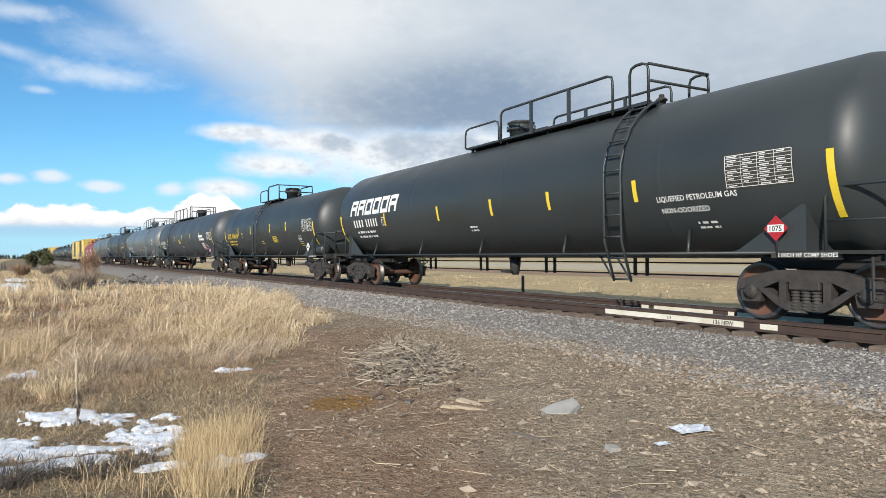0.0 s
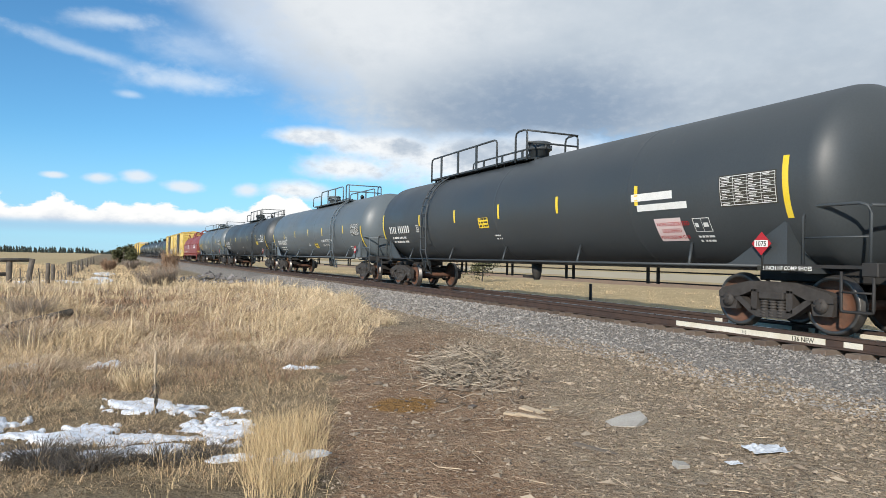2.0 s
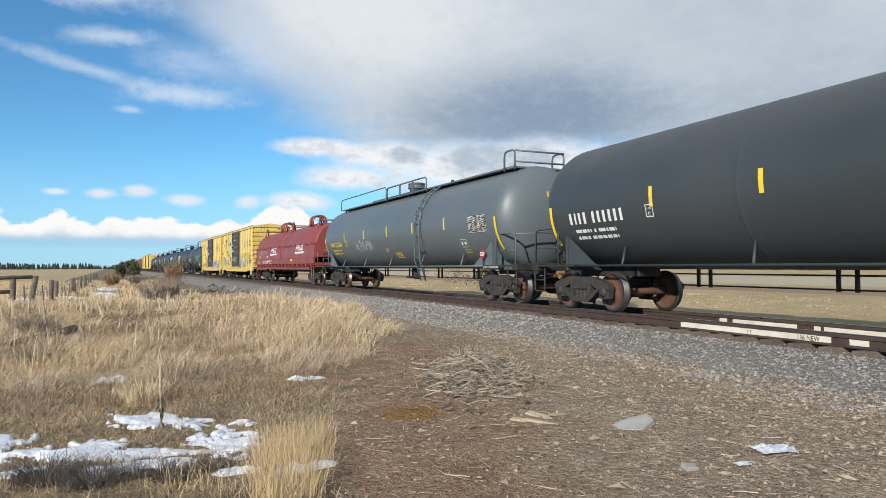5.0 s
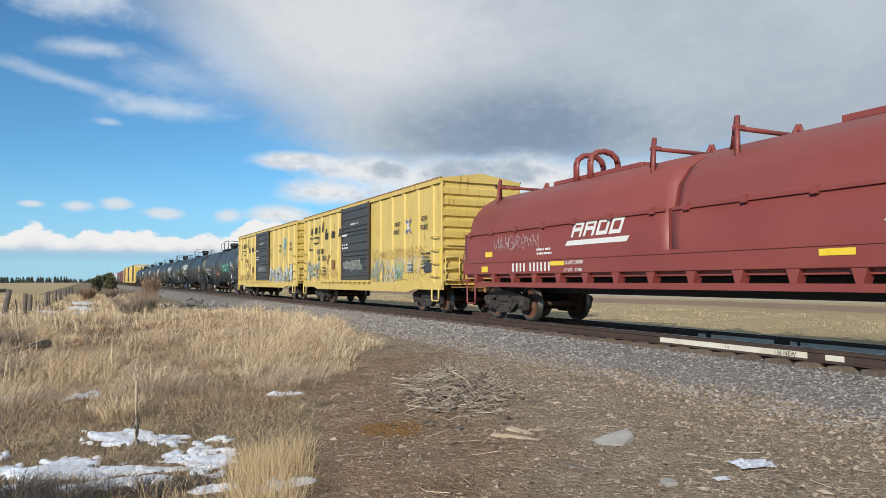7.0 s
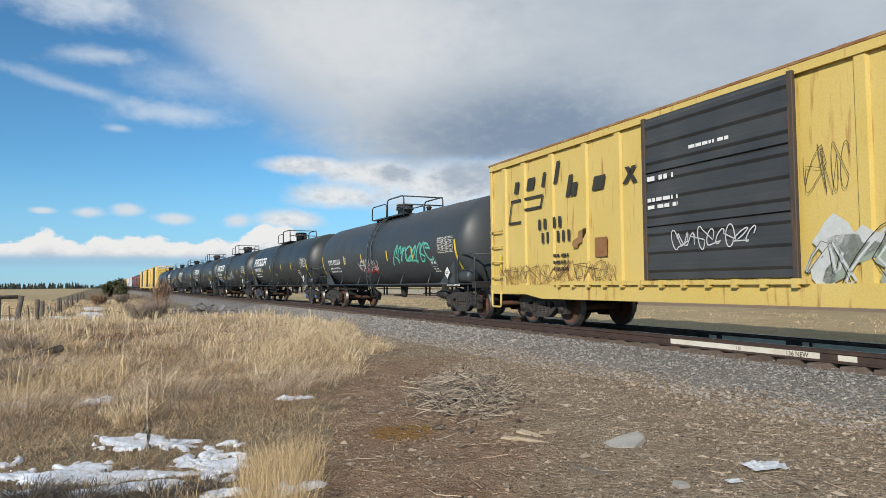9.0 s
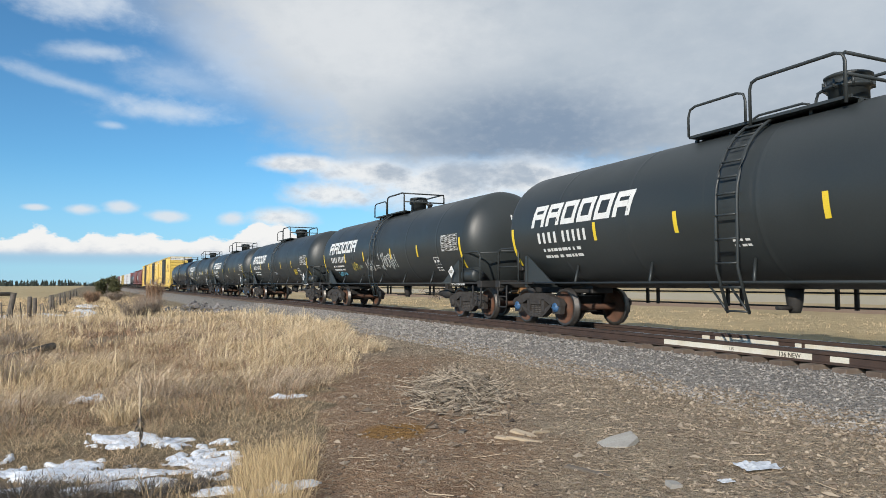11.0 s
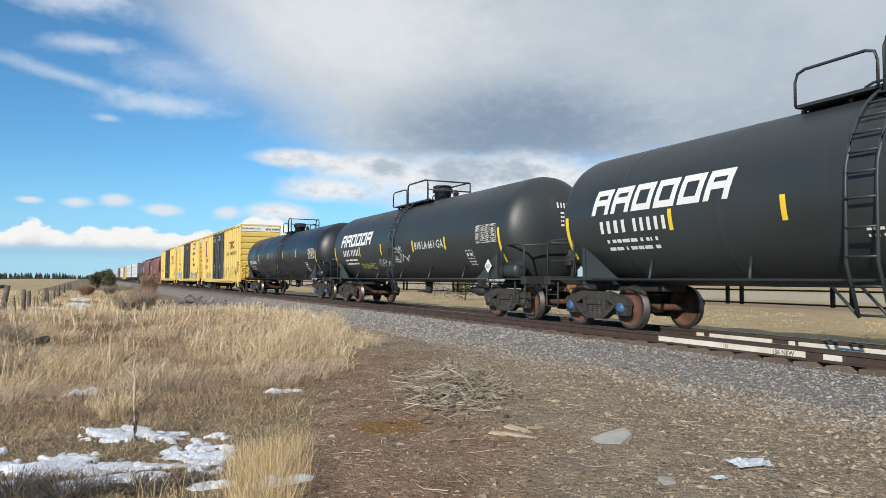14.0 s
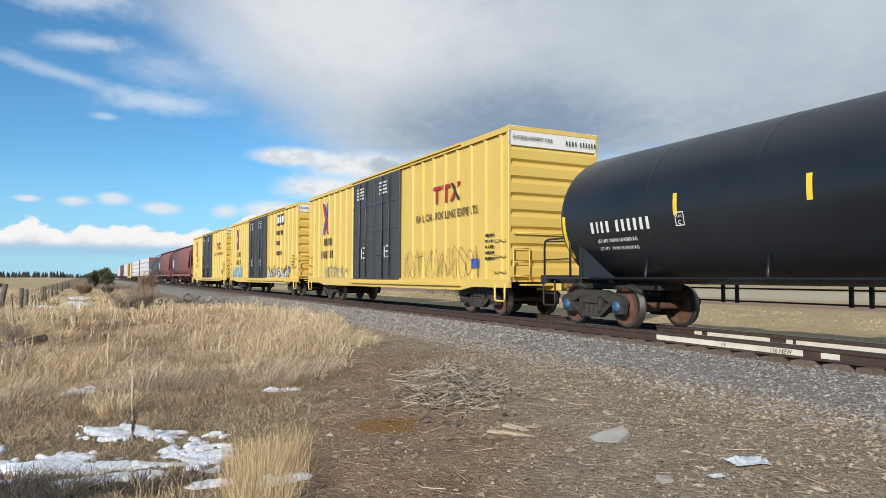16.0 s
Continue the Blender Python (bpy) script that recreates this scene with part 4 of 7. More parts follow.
    for k in range(5):
        a = k * math.tau / 5
        tube(bm, [(0.35, e + 0.64, 1.72), (0.35 + 0.25 * math.cos(a), e + 0.64, 1.72 + 0.25 * math.sin(a))], 0.016, 4)
    part("brake_wheel", bm, M["under"], car)
    bm = bmesh.new()
    box(bm, 0.16, 0.54, e + 0.68, e + 0.92, 1.42, 1.86, 0.03)
    box(bm, 0.28, 0.42, e + 0.70, e + 0.80, 1.0, 1.45)
    tube(bm, [(0.30, e + 0.66, 1.5), (0.32, e + 0.64, 1.05)], 0.03)
    part("brake_gearbox", bm, M["under"], car)
    if r < 1.5:
        bm = bmesh.new()
        lathe(bm, [(e + 1.02, 0.05), (e + 1.04, 0.2), (e + 1.10, 0.22), (e + 1.72, 0.22), (e + 1.78, 0.2), (e + 1.80, 0.05)], "y", (-1.16, 0, 1.30), 18)
        part("air_reservoir", bm, P, car)
        bm = bmesh.new()
        lathe(bm, [(e + 3.5, 0.05), (e + 3.52, 0.15), (e + 3.7, 0.17), (e + 3.95, 0.17), (e + 4.15, 0.11), (e + 4.35, 0.09), (e + 4.36, 0.02)], "y", (-0.75, 0, 0.72), 14)
        tube(bm, [(-0.75, e + 2.6, 0.72), (-0.75, e + 5.6, 0.72)], 0.025)
        box(bm, -0.83, -0.67, e + 3.7, e + 3.9, 0.85, 1.15)
        part("brake_cylinder", bm, M["under"], car)
    # long handrails and pipes below the tank on both sides, with hangers
    for x in (-1.33, 1.33):
        bm = bmesh.new()
        tube(bm, [(x, -half + 2.3, 1.06), (x, half - 2.3, 1.06)], 0.028)
        part("side_handrail", bm, P, car)
    bm = bmesh.new()
    for x, z in ((0.95, 0.86), (0.95, 0.60)):
        tube(bm, [(x, -half + 2.9, z), (x, half - 2.9, z)], 0.018, 5)
    part("under_pipe", bm, M["under"], car)
    n = 5
    for k in range(n):
        y = -half + 4.0 + (L - 8.0) * k / (n - 1)
        bm = bmesh.new()
        for dy in (-0.18, 0.18):
            box(bm, 0.92, 0.98, y + dy - 0.03, y + dy + 0.03, 0.56, 1.3)
        part("pipe_hanger", bm, M["under"], car)
        for x in (-1, 1):
            bm = bmesh.new()
            tube(bm, [(x * 1.33, y, 1.06), (x * 1.12, y + 0.14, 1.46)], 0.03)
            part("rail_bracket", bm, P, car)
    # bottom outlet
    bm = bmesh.new()
    lathe(bm, [(0.52, 0.09), (0.62, 0.12), (0.74, 0.14), (0.98, 0.16)], "z", (0, 0.3, 0), 14)
    tube(bm, [(0, 0.3, 0.6), (-0.45, 0.3, 0.62)], 0.04)
    part("bottom_outlet", bm, M["under"], car)
    # side ladder
    ty = zc + r
    for dy in (-0.22, 0.22):
        bm = bmesh.new()
        rows = [(-1.36, ladder + dy, 0.55), (-1.60, ladder + dy, 1.3), (-(r + 0.10), ladder + dy, zc)]
        for k in range(1, 9):
            a = k / 8 * 1.18
            rows.append((-(r + 0.10) * math.cos(a), ladder + dy, zc + (r + 0.10) * math.sin(a)))
        tube(bm, rows, 0.028)
        part("ladder_stile", bm, P, car)
    for k in range(11):
        bm = bmesh.new()
        if k < 5:
            z = 0.58 + k * 0.40
            x = -1.37 - 0.235 * min(1, max(0, (z - 0.55) / 0.75))
            if z > 1.3:
                x = -1.61
        else:
            a = (k - 4.6) / 6 * 1.10
            x, z = -(r + 0.10) * math.cos(a), zc + (r + 0.10) * math.sin(a)
        tube(bm, [(x, ladder - 0.22, z), (x, ladder + 0.22, z)], 0.02)
        part("ladder_rung", bm, P, car)
    bm = bmesh.new()
    for dy in (-0.22, 0.22):
        tube(bm, [(-1.36, ladder + dy, 0.55), (-1.2, ladder + dy + 0.55, 1.02)], 0.022)
    part("ladder_brace", bm, P, car)
    # top platform, railings, manway
    a, b = plat
    bm = bmesh.new()
    zp = ty - 0.05
    for x0, x1 in ((-0.80, -0.36), (0.36, 0.80)):
        box(bm, x0, x1, a, b, zp - 0.02, zp, 0)
        box(bm, x0, x0 + 0.03, a, b, zp, zp + 0.03, 0)
        for k in range(5):
            y = a + (b - a) * k / 4
            box(bm, (x0 + x1) / 2 - 0.03, (x0 + x1) / 2 + 0.03, y - 0.03, y + 0.03, zc + math.sqrt(r * r - 0.6 * 0.6) - 0.08, zp - 0.02)
    part("top_walkway", bm, P, car)
    c, d = tall
    h1, h2 = zp + tall_h, zp + low_h
    runs = [(c, d, h1)] + ([(*extra, h1 + 0.03)] if extra else [])
    for sx in (-0.85, 0.85):
        for p, q, hh in runs:
            bm = bmesh.new()
            tube(bm, bent([(sx, p, zp - 0.1), (sx, p, hh), (sx, q, hh), (sx, q, zp - 0.1)], 0.16), 0.03)
            part("tall_railing", bm, P, car)
            k = 1
            while p + k * 1.35 < q - 0.4:
                bm = bmesh.new()
                box(bm, sx - 0.025, sx + 0.025, p + k * 1.35 - 0.04, p + k * 1.35 + 0.04, zp - 0.05, hh)
                part("railing_post", bm, P, car)
                k += 1
        for p, q in ((d, b), (a, c if not extra else a)):
            if q - p > 0.5:
                bm = bmesh.new()
                tube(bm, bent([(sx, p + 0.1, zp), (sx, p + 0.1, h2), (sx, q - 0.05, h2), (sx, q - 0.05, zp)], 0.18), 0.025)
                part("low_railing", bm, P, car)
    for p, q, hh in runs[-1:]:
        for dz in (0.0, -0.32):
            bm = bmesh.new()
            tube(bm, [(-0.85, p, hh - 0.03 + dz), (0.85, p, hh - 0.03 + dz)], 0.028)
            part("cross_rail", bm, P, car)
    if extra:
        bm = bmesh.new()
        box(bm, -0.85, 0.85, extra[0], extra[0] + 0.5, zp - 0.05, zp)
        part("crossover_platform", bm, P, car)
    bm = bmesh.new()
    lathe(bm, [(ty - 0.1, 0.30), (ty + 0.28, 0.30), (ty + 0.29, 0.37), (ty + 0.33, 0.37), (ty + 0.34, 0.33), (ty + 0.46, 0.33), (ty + 0.47, 0.36), (ty + 0.50, 0.36), (ty + 0.53, 0.30), (ty + 0.55, 0.05)], "z", (0, hatch, 0), 24)
    for k in range(8):
        an = k * math.tau / 8
        lathe(bm, [(ty + 0.28, 0.025), (ty + 0.42, 0.025)], "z", (0.36 * math.cos(an), hatch + 0.36 * math.sin(an), 0), 6)
    part("manway", bm, P, car, "round bolted manway dome")
    bm = bmesh.new()
    lathe(bm, [(ty - 0.02, 0.09), (ty + 0.12, 0.09), (ty + 0.13, 0.12), (ty + 0.16, 0.12), (ty + 0.2, 0.06), (ty + 0.26, 0.05)], "z", (0, c - 0.5 if c - 0.5 > -tip + 1 else c + 0.5, 0), 12)
    part("relief_valve", bm, M["under"], car)
    car["tank"] = [r, zc]
    return car, r, zc


def tank_marks(car, L, r, zc, ink="white", mark="logo", seed=1, panel_y=None, gas=None, placard_kind="white", sticker=False, patches=False, tags=(), num=(0.0, 0.24), plate=False):
    """Stencils of one tank car."""
    K = M[ink]
    half = L / 2
    far_y = half - 2.1
    if mark == "logo":
        on_tank("company_mark", logo_bars(0.53, 6, 0.28, 1.18, 1.02), M["white"], car, far_y - 0.30, 2.42, r, zc, "white block letter company mark drawn as slanted bars")
        g, w = bars([.62, .62, .7, .6, -.3, .55, .55, .55, .55, .55], 0.26, 0.22)
        on_tank("car_number", g, K, car, far_y - 0.55, 2.02, r, zc)
        on_tank("weight_stencil", lines_of_bars(2, 0.075, 0.17, 1.5, seed), K, car, far_y - 0.7, 1.82, r, zc)
    else:
        g, w = bars([.6, .4, .5, .6, -.3, .55, .55, .55, .55, .55, .55], num[1], 0.2)
        on_tank("car_number", g, K, car, far_y - 0.35 + num[0], num[2] if len(num) > 2 else 2.02, r, zc)
        on_tank("weight_stencil", merge(moved(letters("LD LMT 206900 LB 93800 KG", 0.105), 0, 0), moved(letters("LT WT   79100 LB 35900 KG", 0.105), 0, -0.18)) if mark == "weights" else lines_of_bars(2, 0.08, 0.17, 1.5, seed), K, car, far_y - 0.5 + num[0], (num[2] if len(num) > 2 else 2.02) - 0.20, r, zc)
    if mark != "logo" or plate:
        on_tank("plate_mark", merge(rect(0, 0, 0.22, 0.02), rect(0, 0.24, 0.22, 0.26), rect(0, 0, 0.02, 0.26), rect(0.2, 0, 0.22, 0.26), moved(letters("C", 0.11), 0.07, 0.03), moved(letters("PLATE", 0.055), 0.03, 0.16)), K, car, far_y - 2.85, 2.02, r, zc)
    py = -half + (3.12 if r > 1.5 else 2.92) if panel_y is None else panel_y
    on_tank("panel_ground", rect(-0.02, -0.02, 1.14, 0.52, 0, 5), M["kstencil"], car, py, 2.08, r, zc, "black ground of the data table", out=0.004)
    on_tank("test_data_panel", table(1.12, 0.50, 9, 4), M["white"], car, py, 2.08, r, zc, "white ruled test data table")
    if not gas:
        on_tank("small_panel", table(0.40, 0.28, 1, 2, 0.013), M["white"], car, py + 0.75, 1.66, r, zc)
    on_tank("small_writing", lines_of_bars(2, 0.045, 0.1, 0.4, seed + 3), K, car, py + 0.75, 1.56, r, zc)
    on_tank("small_writing", lines_of_bars(2, 0.045, 0.1, 0.35, seed + 4), K, car, 0.4, 1.75, r, zc)
    if gas:
        a, b, gy, gz, gs = gas
        on_tank("cargo_name", merge(letters(a, gs), moved(letters(b, gs), 0.05, -gs * 1.6)), M["white"], car, gy, gz, r, zc, "white stencilled cargo name")
    if sticker:
        sy, sz = sticker
        on_tank("yellow_notice", rect(0, 0, 0.60, 0.30, 0, 3), M["stripe"], car, sy, sz, r, zc, "yellow emergency notice with unreadable lines")
        on_tank("notice_writing", moved(lines_of_bars(3, 0.05, 0.1, 0.5, seed + 8), 0.06, 0.24), M["kstencil"], car, sy, sz, r, zc, out=0.009)
    if patches:
        for u, v, w, h, mt in ((-5.6, 2.30, 1.15, 0.15, "white"), (-5.75, 2.10, 1.35, 0.13, "white")):
            on_tank("white_patch", rect(0, 0, w, h, 0, 2), M[mt], car, u, v, r, zc, "plain white painted-out patch")
        on_tank("pink_notice", rect(-0.04, -0.04, 0.66, 0.46, 0, 4), M["pinkpaper"], car, -6.2, 1.54, r, zc, "faded pink notice with red words")
        on_tank("notice_writing", merge(moved(letters("NON-ODORIZED", 0.115), 0.0, 0.30), moved(letters("LIQUEFIED", 0.115), 0.09, 0.16), moved(letters("PETROLEUM GAS", 0.105), -0.02, 0.02)), M["redmark"], car, -6.2, 1.54, r, zc, out=0.009)
    if placard_kind == "red":
        placard(car, -1.46, -half + 2.3, 1.42, M["redmark"], "1075", "white")
        placard(car, 1.46, -half + 1.0, 1.50, M["redmark"], "1075", "white")
    elif placard_kind == "white":
        placard(car, 1.30, -half + 0.55, 1.42, M["white"], "3257", "black")
        placard(car, -1.46, -half + 2.23, 1.42, M["white"], "3257", "black")
    on_side("shoe_notice", merge(rect(0, -0.035, 0.95, 0.045)), M["kstencil"], car, -1.425, -half + 2.4, 1.02)
    on_side("shoe_writing", letters("2 INCH HF COMP SHOES", 0.085), M["white"], car, -1.43, -half + 2.3, 1.0)
    # writing on the front head
    yh = -half + 0.80
    g, w = bars([.6, .45, .5, .6, -.3, .55, .55, .55, .55, .55], 0.15, 0.2)
    bm_z = zc + 0.55
    on_head("end_number", g, K, car, -0.15, bm_z, L, r, zc)
    on_head("end_writing", lines_of_bars(4, 0.055, 0.11, 0.75, seed + 5), K, car, -0.05, bm_z - 0.16, L, r, zc)
    for kind, y, z, w, h, n, mat_, t in tags:
        if kind not in ("lines", "shapes"):
            on_tank("graffiti", letters(kind, h), M[mat_], car, y, z, r, zc, "white sprayed numbers and letters")
            continue
        g = scribble(w, h, n, seed + int(abs(y) * 10), t) if kind == "lines" else blobs(w, h, n, seed)
        on_tank("graffiti", g, M[mat_], car, y, z, r, zc, "loose sprayed scrawl")


def on_rail(text, size, s0, off, z):
    """Letters along a rail's outer web."""
    bm = bmesh.new()
    V, Fc = letters(text, size)
    vs = []
    for u, v in V:
        x, y, _ = track(s0 - u, off)
        vs.append(bm.verts.new((x, y, z + v)))
    for q in Fc:
        bm.faces.new([vs[i] for i in q])
    return bm


spare_ob = [o for o in bpy.data.objects if o.name == "spare_rail"][0]
part("rail_writing", on_rail("136 NEW", 0.105, 7.95, -1.023, -0.135), M["kstencil"], spare_ob)
part("rail_writing", on_rail("115", 0.075, 8.95, -1.023, -0.125), M["kstencil"], spare_ob)


def on_head(name, g, material, car, x, z, L, r, zc):
    """Lay a marking on the dished front head."""
    if name in SPLIT:
        some = pieces(g)
        if len(some) > 1:
            return [on_head(SPLIT[name], q, material, car, x, z, L, r, zc) for q in some][0]
    bm = bmesh.new()
    vs = []
    tip, head = L / 2 - 0.78, 0.72
    for u, v in g[0]:
        px, pz = x + u, z + v - zc
        q = min(0.98, math.hypot(px, pz) / r)
        yy = -tip + head * (1 - math.sqrt(1 - q * q))
        vs.append(bm.verts.new((px, yy - 0.012, zc + pz)))
    for q in g[1]:
        bm.faces.new([vs[i] for i in q])
    return part(name, bm, material, car)


# ---------------------------------------------------------------- box cars
def box_car(L, body, w, z0, z1, roof, paint, door, ribs, label, tc, old=True, end_ribs=9, white_top=False):
    """A box car: side sheets between posts, ribbed ends, a sliding or plug door, ladders and sill."""
    car = empty("box_car", label, "box car", "freight cars of the train")
    P = M[paint]
    h, x = body / 2, w / 2
    bm = bmesh.new()
    box(bm, -x + 0.05, x - 0.05, -h + 0.06, h - 0.06, z0 + 0.15, z1 - 0.05)
    part("body", bm, P, car)
    bm = bmesh.new()
    out = [(-x, z1 - 0.10), (x, z1 - 0.10), (x, z1), (0, z1 + roof), (-x, z1)]
    va = [bm.verts.new((a, -h - 0.02, b)) for a, b in out]
    vb = [bm.verts.new((a, h + 0.02, b)) for a, b in out]
    bm.faces.new(va), bm.faces.new(vb[::-1])
    for i in range(5):
        bm.faces.new((va[i], vb[i], vb[(i + 1) % 5], va[(i + 1) % 5]))
    bmesh.ops.recalc_face_normals(bm, faces=bm.faces[:])
    part("roof", bm, P, car)
    if old:
        for sx in (-1, 1):
            bm = bmesh.new()
            box(bm, min(sx * x, sx * (x + 0.045)), max(sx * x, sx * (x + 0.045)), -h - 0.03, h + 0.03, z1 - 0.015, z1 + 0.03)
            part("roof_edge", bm, M["rust"], car, "rusted roof edge")
    n = 13 if old else 0
    for k in range(n):
        y = -h + 0.6 + (body - 1.2) * k / (n - 1)
        bm = bmesh.new()
        prism(bm, [(y - 0.09, z1 - 0.02), (y + 0.09, z1 - 0.02), (y + 0.06, z1 + 0.05), (y - 0.06, z1 + 0.05)], -x - 0.01, x + 0.01)
        part("roof_rib", bm, M["rust"], car)
    for sx in (-1, 1):
        bm = bmesh.new()
        box(bm, min(sx * x, sx * (x + 0.035)), max(sx * x, sx * (x + 0.035)), -h, h, z1 - 0.16, z1 - 0.02)
        part("top_chord", bm, P, car)
        bm = bmesh.new()
        d0, d1 = door
        xo = sx * (x + 0.03)
        prism(bm, [(-h, z0), (-h + 1.9, z0), (-h + 2.6, z0 - 0.10), (h - 2.6, z0 - 0.10), (h - 1.9, z0), (h, z0), (h, z0 + 0.24), (-h, z0 + 0.24)], xo, xo - sx * 0.12)
        part("side_sill", bm, P, car)
        # posts
        bm = bmesh.new()
        wd = 0.08 if old else 0.045
        prf = [(0, -wd - 0.03), (0.055, -wd), (0.055, wd), (0, wd + 0.03)]
        a = [bm.verts.new((-sx * 0 + sx * p, q, 0)) for p, q in prf]
        b = [bm.verts.new((sx * p, q, z1 - 0.16 - z0 - 0.24)) for p, q in prf]
        for i in range(3):
            bm.faces.new((a[i], a[i + 1], b[i + 1], b[i]))
        bm.faces.new(a), bm.faces.new(b[::-1])
        bmesh.ops.recalc_face_normals(bm, faces=bm.faces[:])
        me = bpy.data.meshes.new("side_post")
        bm.to_mesh(me)
        bm.free()
        me.materials.append(P)
        for y in ribs:
            share("side_post", me, car, (sx * (x - 0.05), y, z0 + 0.24))
        for y in (-h + 0.05, h - 0.05):
            bm = bmesh.new()
            box(bm, min(sx * (x - 0.08), sx * (x + 0.012)), max(sx * (x - 0.08), sx * (x + 0.012)), y - 0.06, y + 0.06, z0 + 0.1, z1 - 0.1, 0.015)
            part("corner_post", bm, P, car)
    for sg in (-1, 1):
        ye = sg * (h - 0.06)
        zt, zb = (z1 - 0.50 if white_top else z1 - 0.22), z0 + 0.2
        for k in range(end_ribs):
            bm = bmesh.new()
            zz = zb + (zt - zb) * k / end_ribs
            st = (zt - zb) / end_ribs
            y0, y1 = ye, ye + sg * 0.075
            va = [bm.verts.new((-x + 0.07, q, w_)) for q, w_ in ((y0, zz + 0.02), (y1, zz + st * 0.20), (y1, zz + st * 0.74), (y0, zz + st * 0.97))]
            vb = [bm.verts.new((x - 0.07, q, w_)) for q, w_ in ((y0, zz + 0.02), (y1, zz + st * 0.20), (y1, zz + st * 0.74), (y0, zz + st * 0.97))]
            for i in range(3):
                bm.faces.new((va[i], vb[i], vb[i + 1], va[i + 1]))
            bm.faces.new(va), bm.faces.new(vb[::-1])
            bmesh.ops.recalc_face_normals(bm, faces=bm.faces[:])
            part("end_rib", bm, P, car)
        if white_top:
            bm = bmesh.new()
            ya, yb = sorted((ye, ye + sg * 0.07))
            box(bm, -x, x, ya, yb, z1 - 0.50, z1 + 0.02)
            part("end_panel", bm, M["white"], car, "white excess height panel")
        for bx in (-x + 0.10, x - 0.72):
            bm = bmesh.new()
            yy = ye + sg * 0.15
            for xx in (bx, bx + 0.5):
                tube(bm, [(xx, yy, z0 + 0.2), (xx, yy, z0 + 1.05)], 0.022)
            for k in range(3):
                tube(bm, [(bx, yy, z0 + 0.32 + k * 0.36), (bx + 0.5, yy, z0 + 0.32 + k * 0.36)], 0.018)
            part("end_ladder", bm, P, car)
        bm = bmesh.new()
        tube(bm, [(-x + 0.1, ye + sg * 0.16, z0 + 1.45), (x - 0.1, ye + sg * 0.16, z0 + 1.45)], 0.02)
        part("end_handrail", bm, P, car)
        bm = bmesh.new()
        ya, yb = sorted((ye, ye + sg * 0.35))
        box(bm, -1.1, 1.1, ya, yb, z0 + 0.06, z0 + 0.10)
        ya, yb = sorted((ye - sg * 0.5, sg * (L / 2 - 0.5)))
        box(bm, -0.22, 0.22, ya, yb, 0.72, 1.06, 0.02)
        part("end_sill", bm, M["rust"] if old else P, car)
        for sx in (-1, 1):
            bm = bmesh.new()
            xo = sx * (x + 0.04)
            yy = sg * (h - 0.12)
            tube(bm, bent([(xo, yy, z0 + 0.1), (xo, yy, z0 - 0.35), (xo, yy - sg * 0.5, z0 - 0.35), (xo, yy - sg * 0.5, z0 + 0.1)], 0.08), 0.03)
            part("sill_step", bm, P, car)
            for k in range(4 if old else 3):
                bm = bmesh.new()
                zz = z0 + 0.45 + k * 0.42
                tube(bm, bent([(sx * x, yy, zz), (sx * (x + 0.09), yy, zz), (sx * (x + 0.09), yy - sg * 0.55, zz), (sx * x, yy - sg * 0.55, zz)], 0.04), 0.02)
                part("grab_iron", bm, P, car)
        copy_under(TRUCKS[0], car, (0, sg * tc / 2, 0))
        coupler(car, L, sg)
        bm = bmesh.new()
        box(bm, -1.15, 1.15, sg * tc / 2 - 0.2, sg * tc / 2 + 0.2, 0.80, 1.0)
        part("body_bolster", bm, M["under"], car)
    bm = bmesh.new()
    box(bm, -0.3, 0.3, -L / 2 + 1.2, L / 2 - 1.2, 0.78, 1.1)
    box(bm, -1.3, 1.3, -h + 0.1, h - 0.1, 1.02, 1.14)
    part("underframe", bm, M["under"], car)
    return car, x, h


def sliding_door(car, x, d0, d1, z0, z1, panels=3):
    bm = bmesh.new()
    n = 9
    st = (z1 - z0) / n
    prof = []
    for k in range(n):
        zz = z0 + k * st
        prof += [(0.02, zz), (0.02, zz + st * 0.35), (0.065, zz + st * 0.5), (0.065, zz + st * 0.75), (0.02, zz + st * 0.9)]
    prof.append((0.02, z1))
    va = [bm.verts.new((-x - p - 0.02, d0, q)) for p, q in prof]
    vb = [bm.verts.new((-x - p - 0.02, d1, q)) for p, q in prof]
    for i in range(len(prof) - 1):
        bm.faces.new((va[i], va[i + 1], vb[i + 1], vb[i]))
    box(bm, -x - 0.03, -x + 0.02, d0, d1, z0, z1)
    ob = part("door", bm, M["door"], car, "dark grey ribbed sliding door")
    for y in (d0, d1):
        bm = bmesh.new()
        box(bm, -x - 0.10, -x - 0.02, y - 0.05, y + 0.05, z0 - 0.02, z1 + 0.02, 0.01)
        part("door_edge", bm, M["dooredge"], ob, "rust-streaked door edge")
    for zz in (z0 + (z1 - z0) / 3, z0 + 2 * (z1 - z0) / 3):
        bm = bmesh.new()
        box(bm, -x - 0.095, -x - 0.02, d0, d1, zz - 0.025, zz + 0.025)
        part("door_rail", bm, M["door"], ob)
    bm = bmesh.new()
    box(bm, -x - 0.12, -x - 0.02, d0 - 0.2, d1 + 3.2, z0 - 0.11, z0 - 0.03)
    for k in range(12):
        y = d0 + (d1 + 3.0 - d0) * k / 11
        box(bm, -x - 0.135, -x - 0.02, y - 0.05, y + 0.05, z0 - 0.16, z0 - 0.02)
    part("door_track", bm, M["yellow"], car)
    return ob


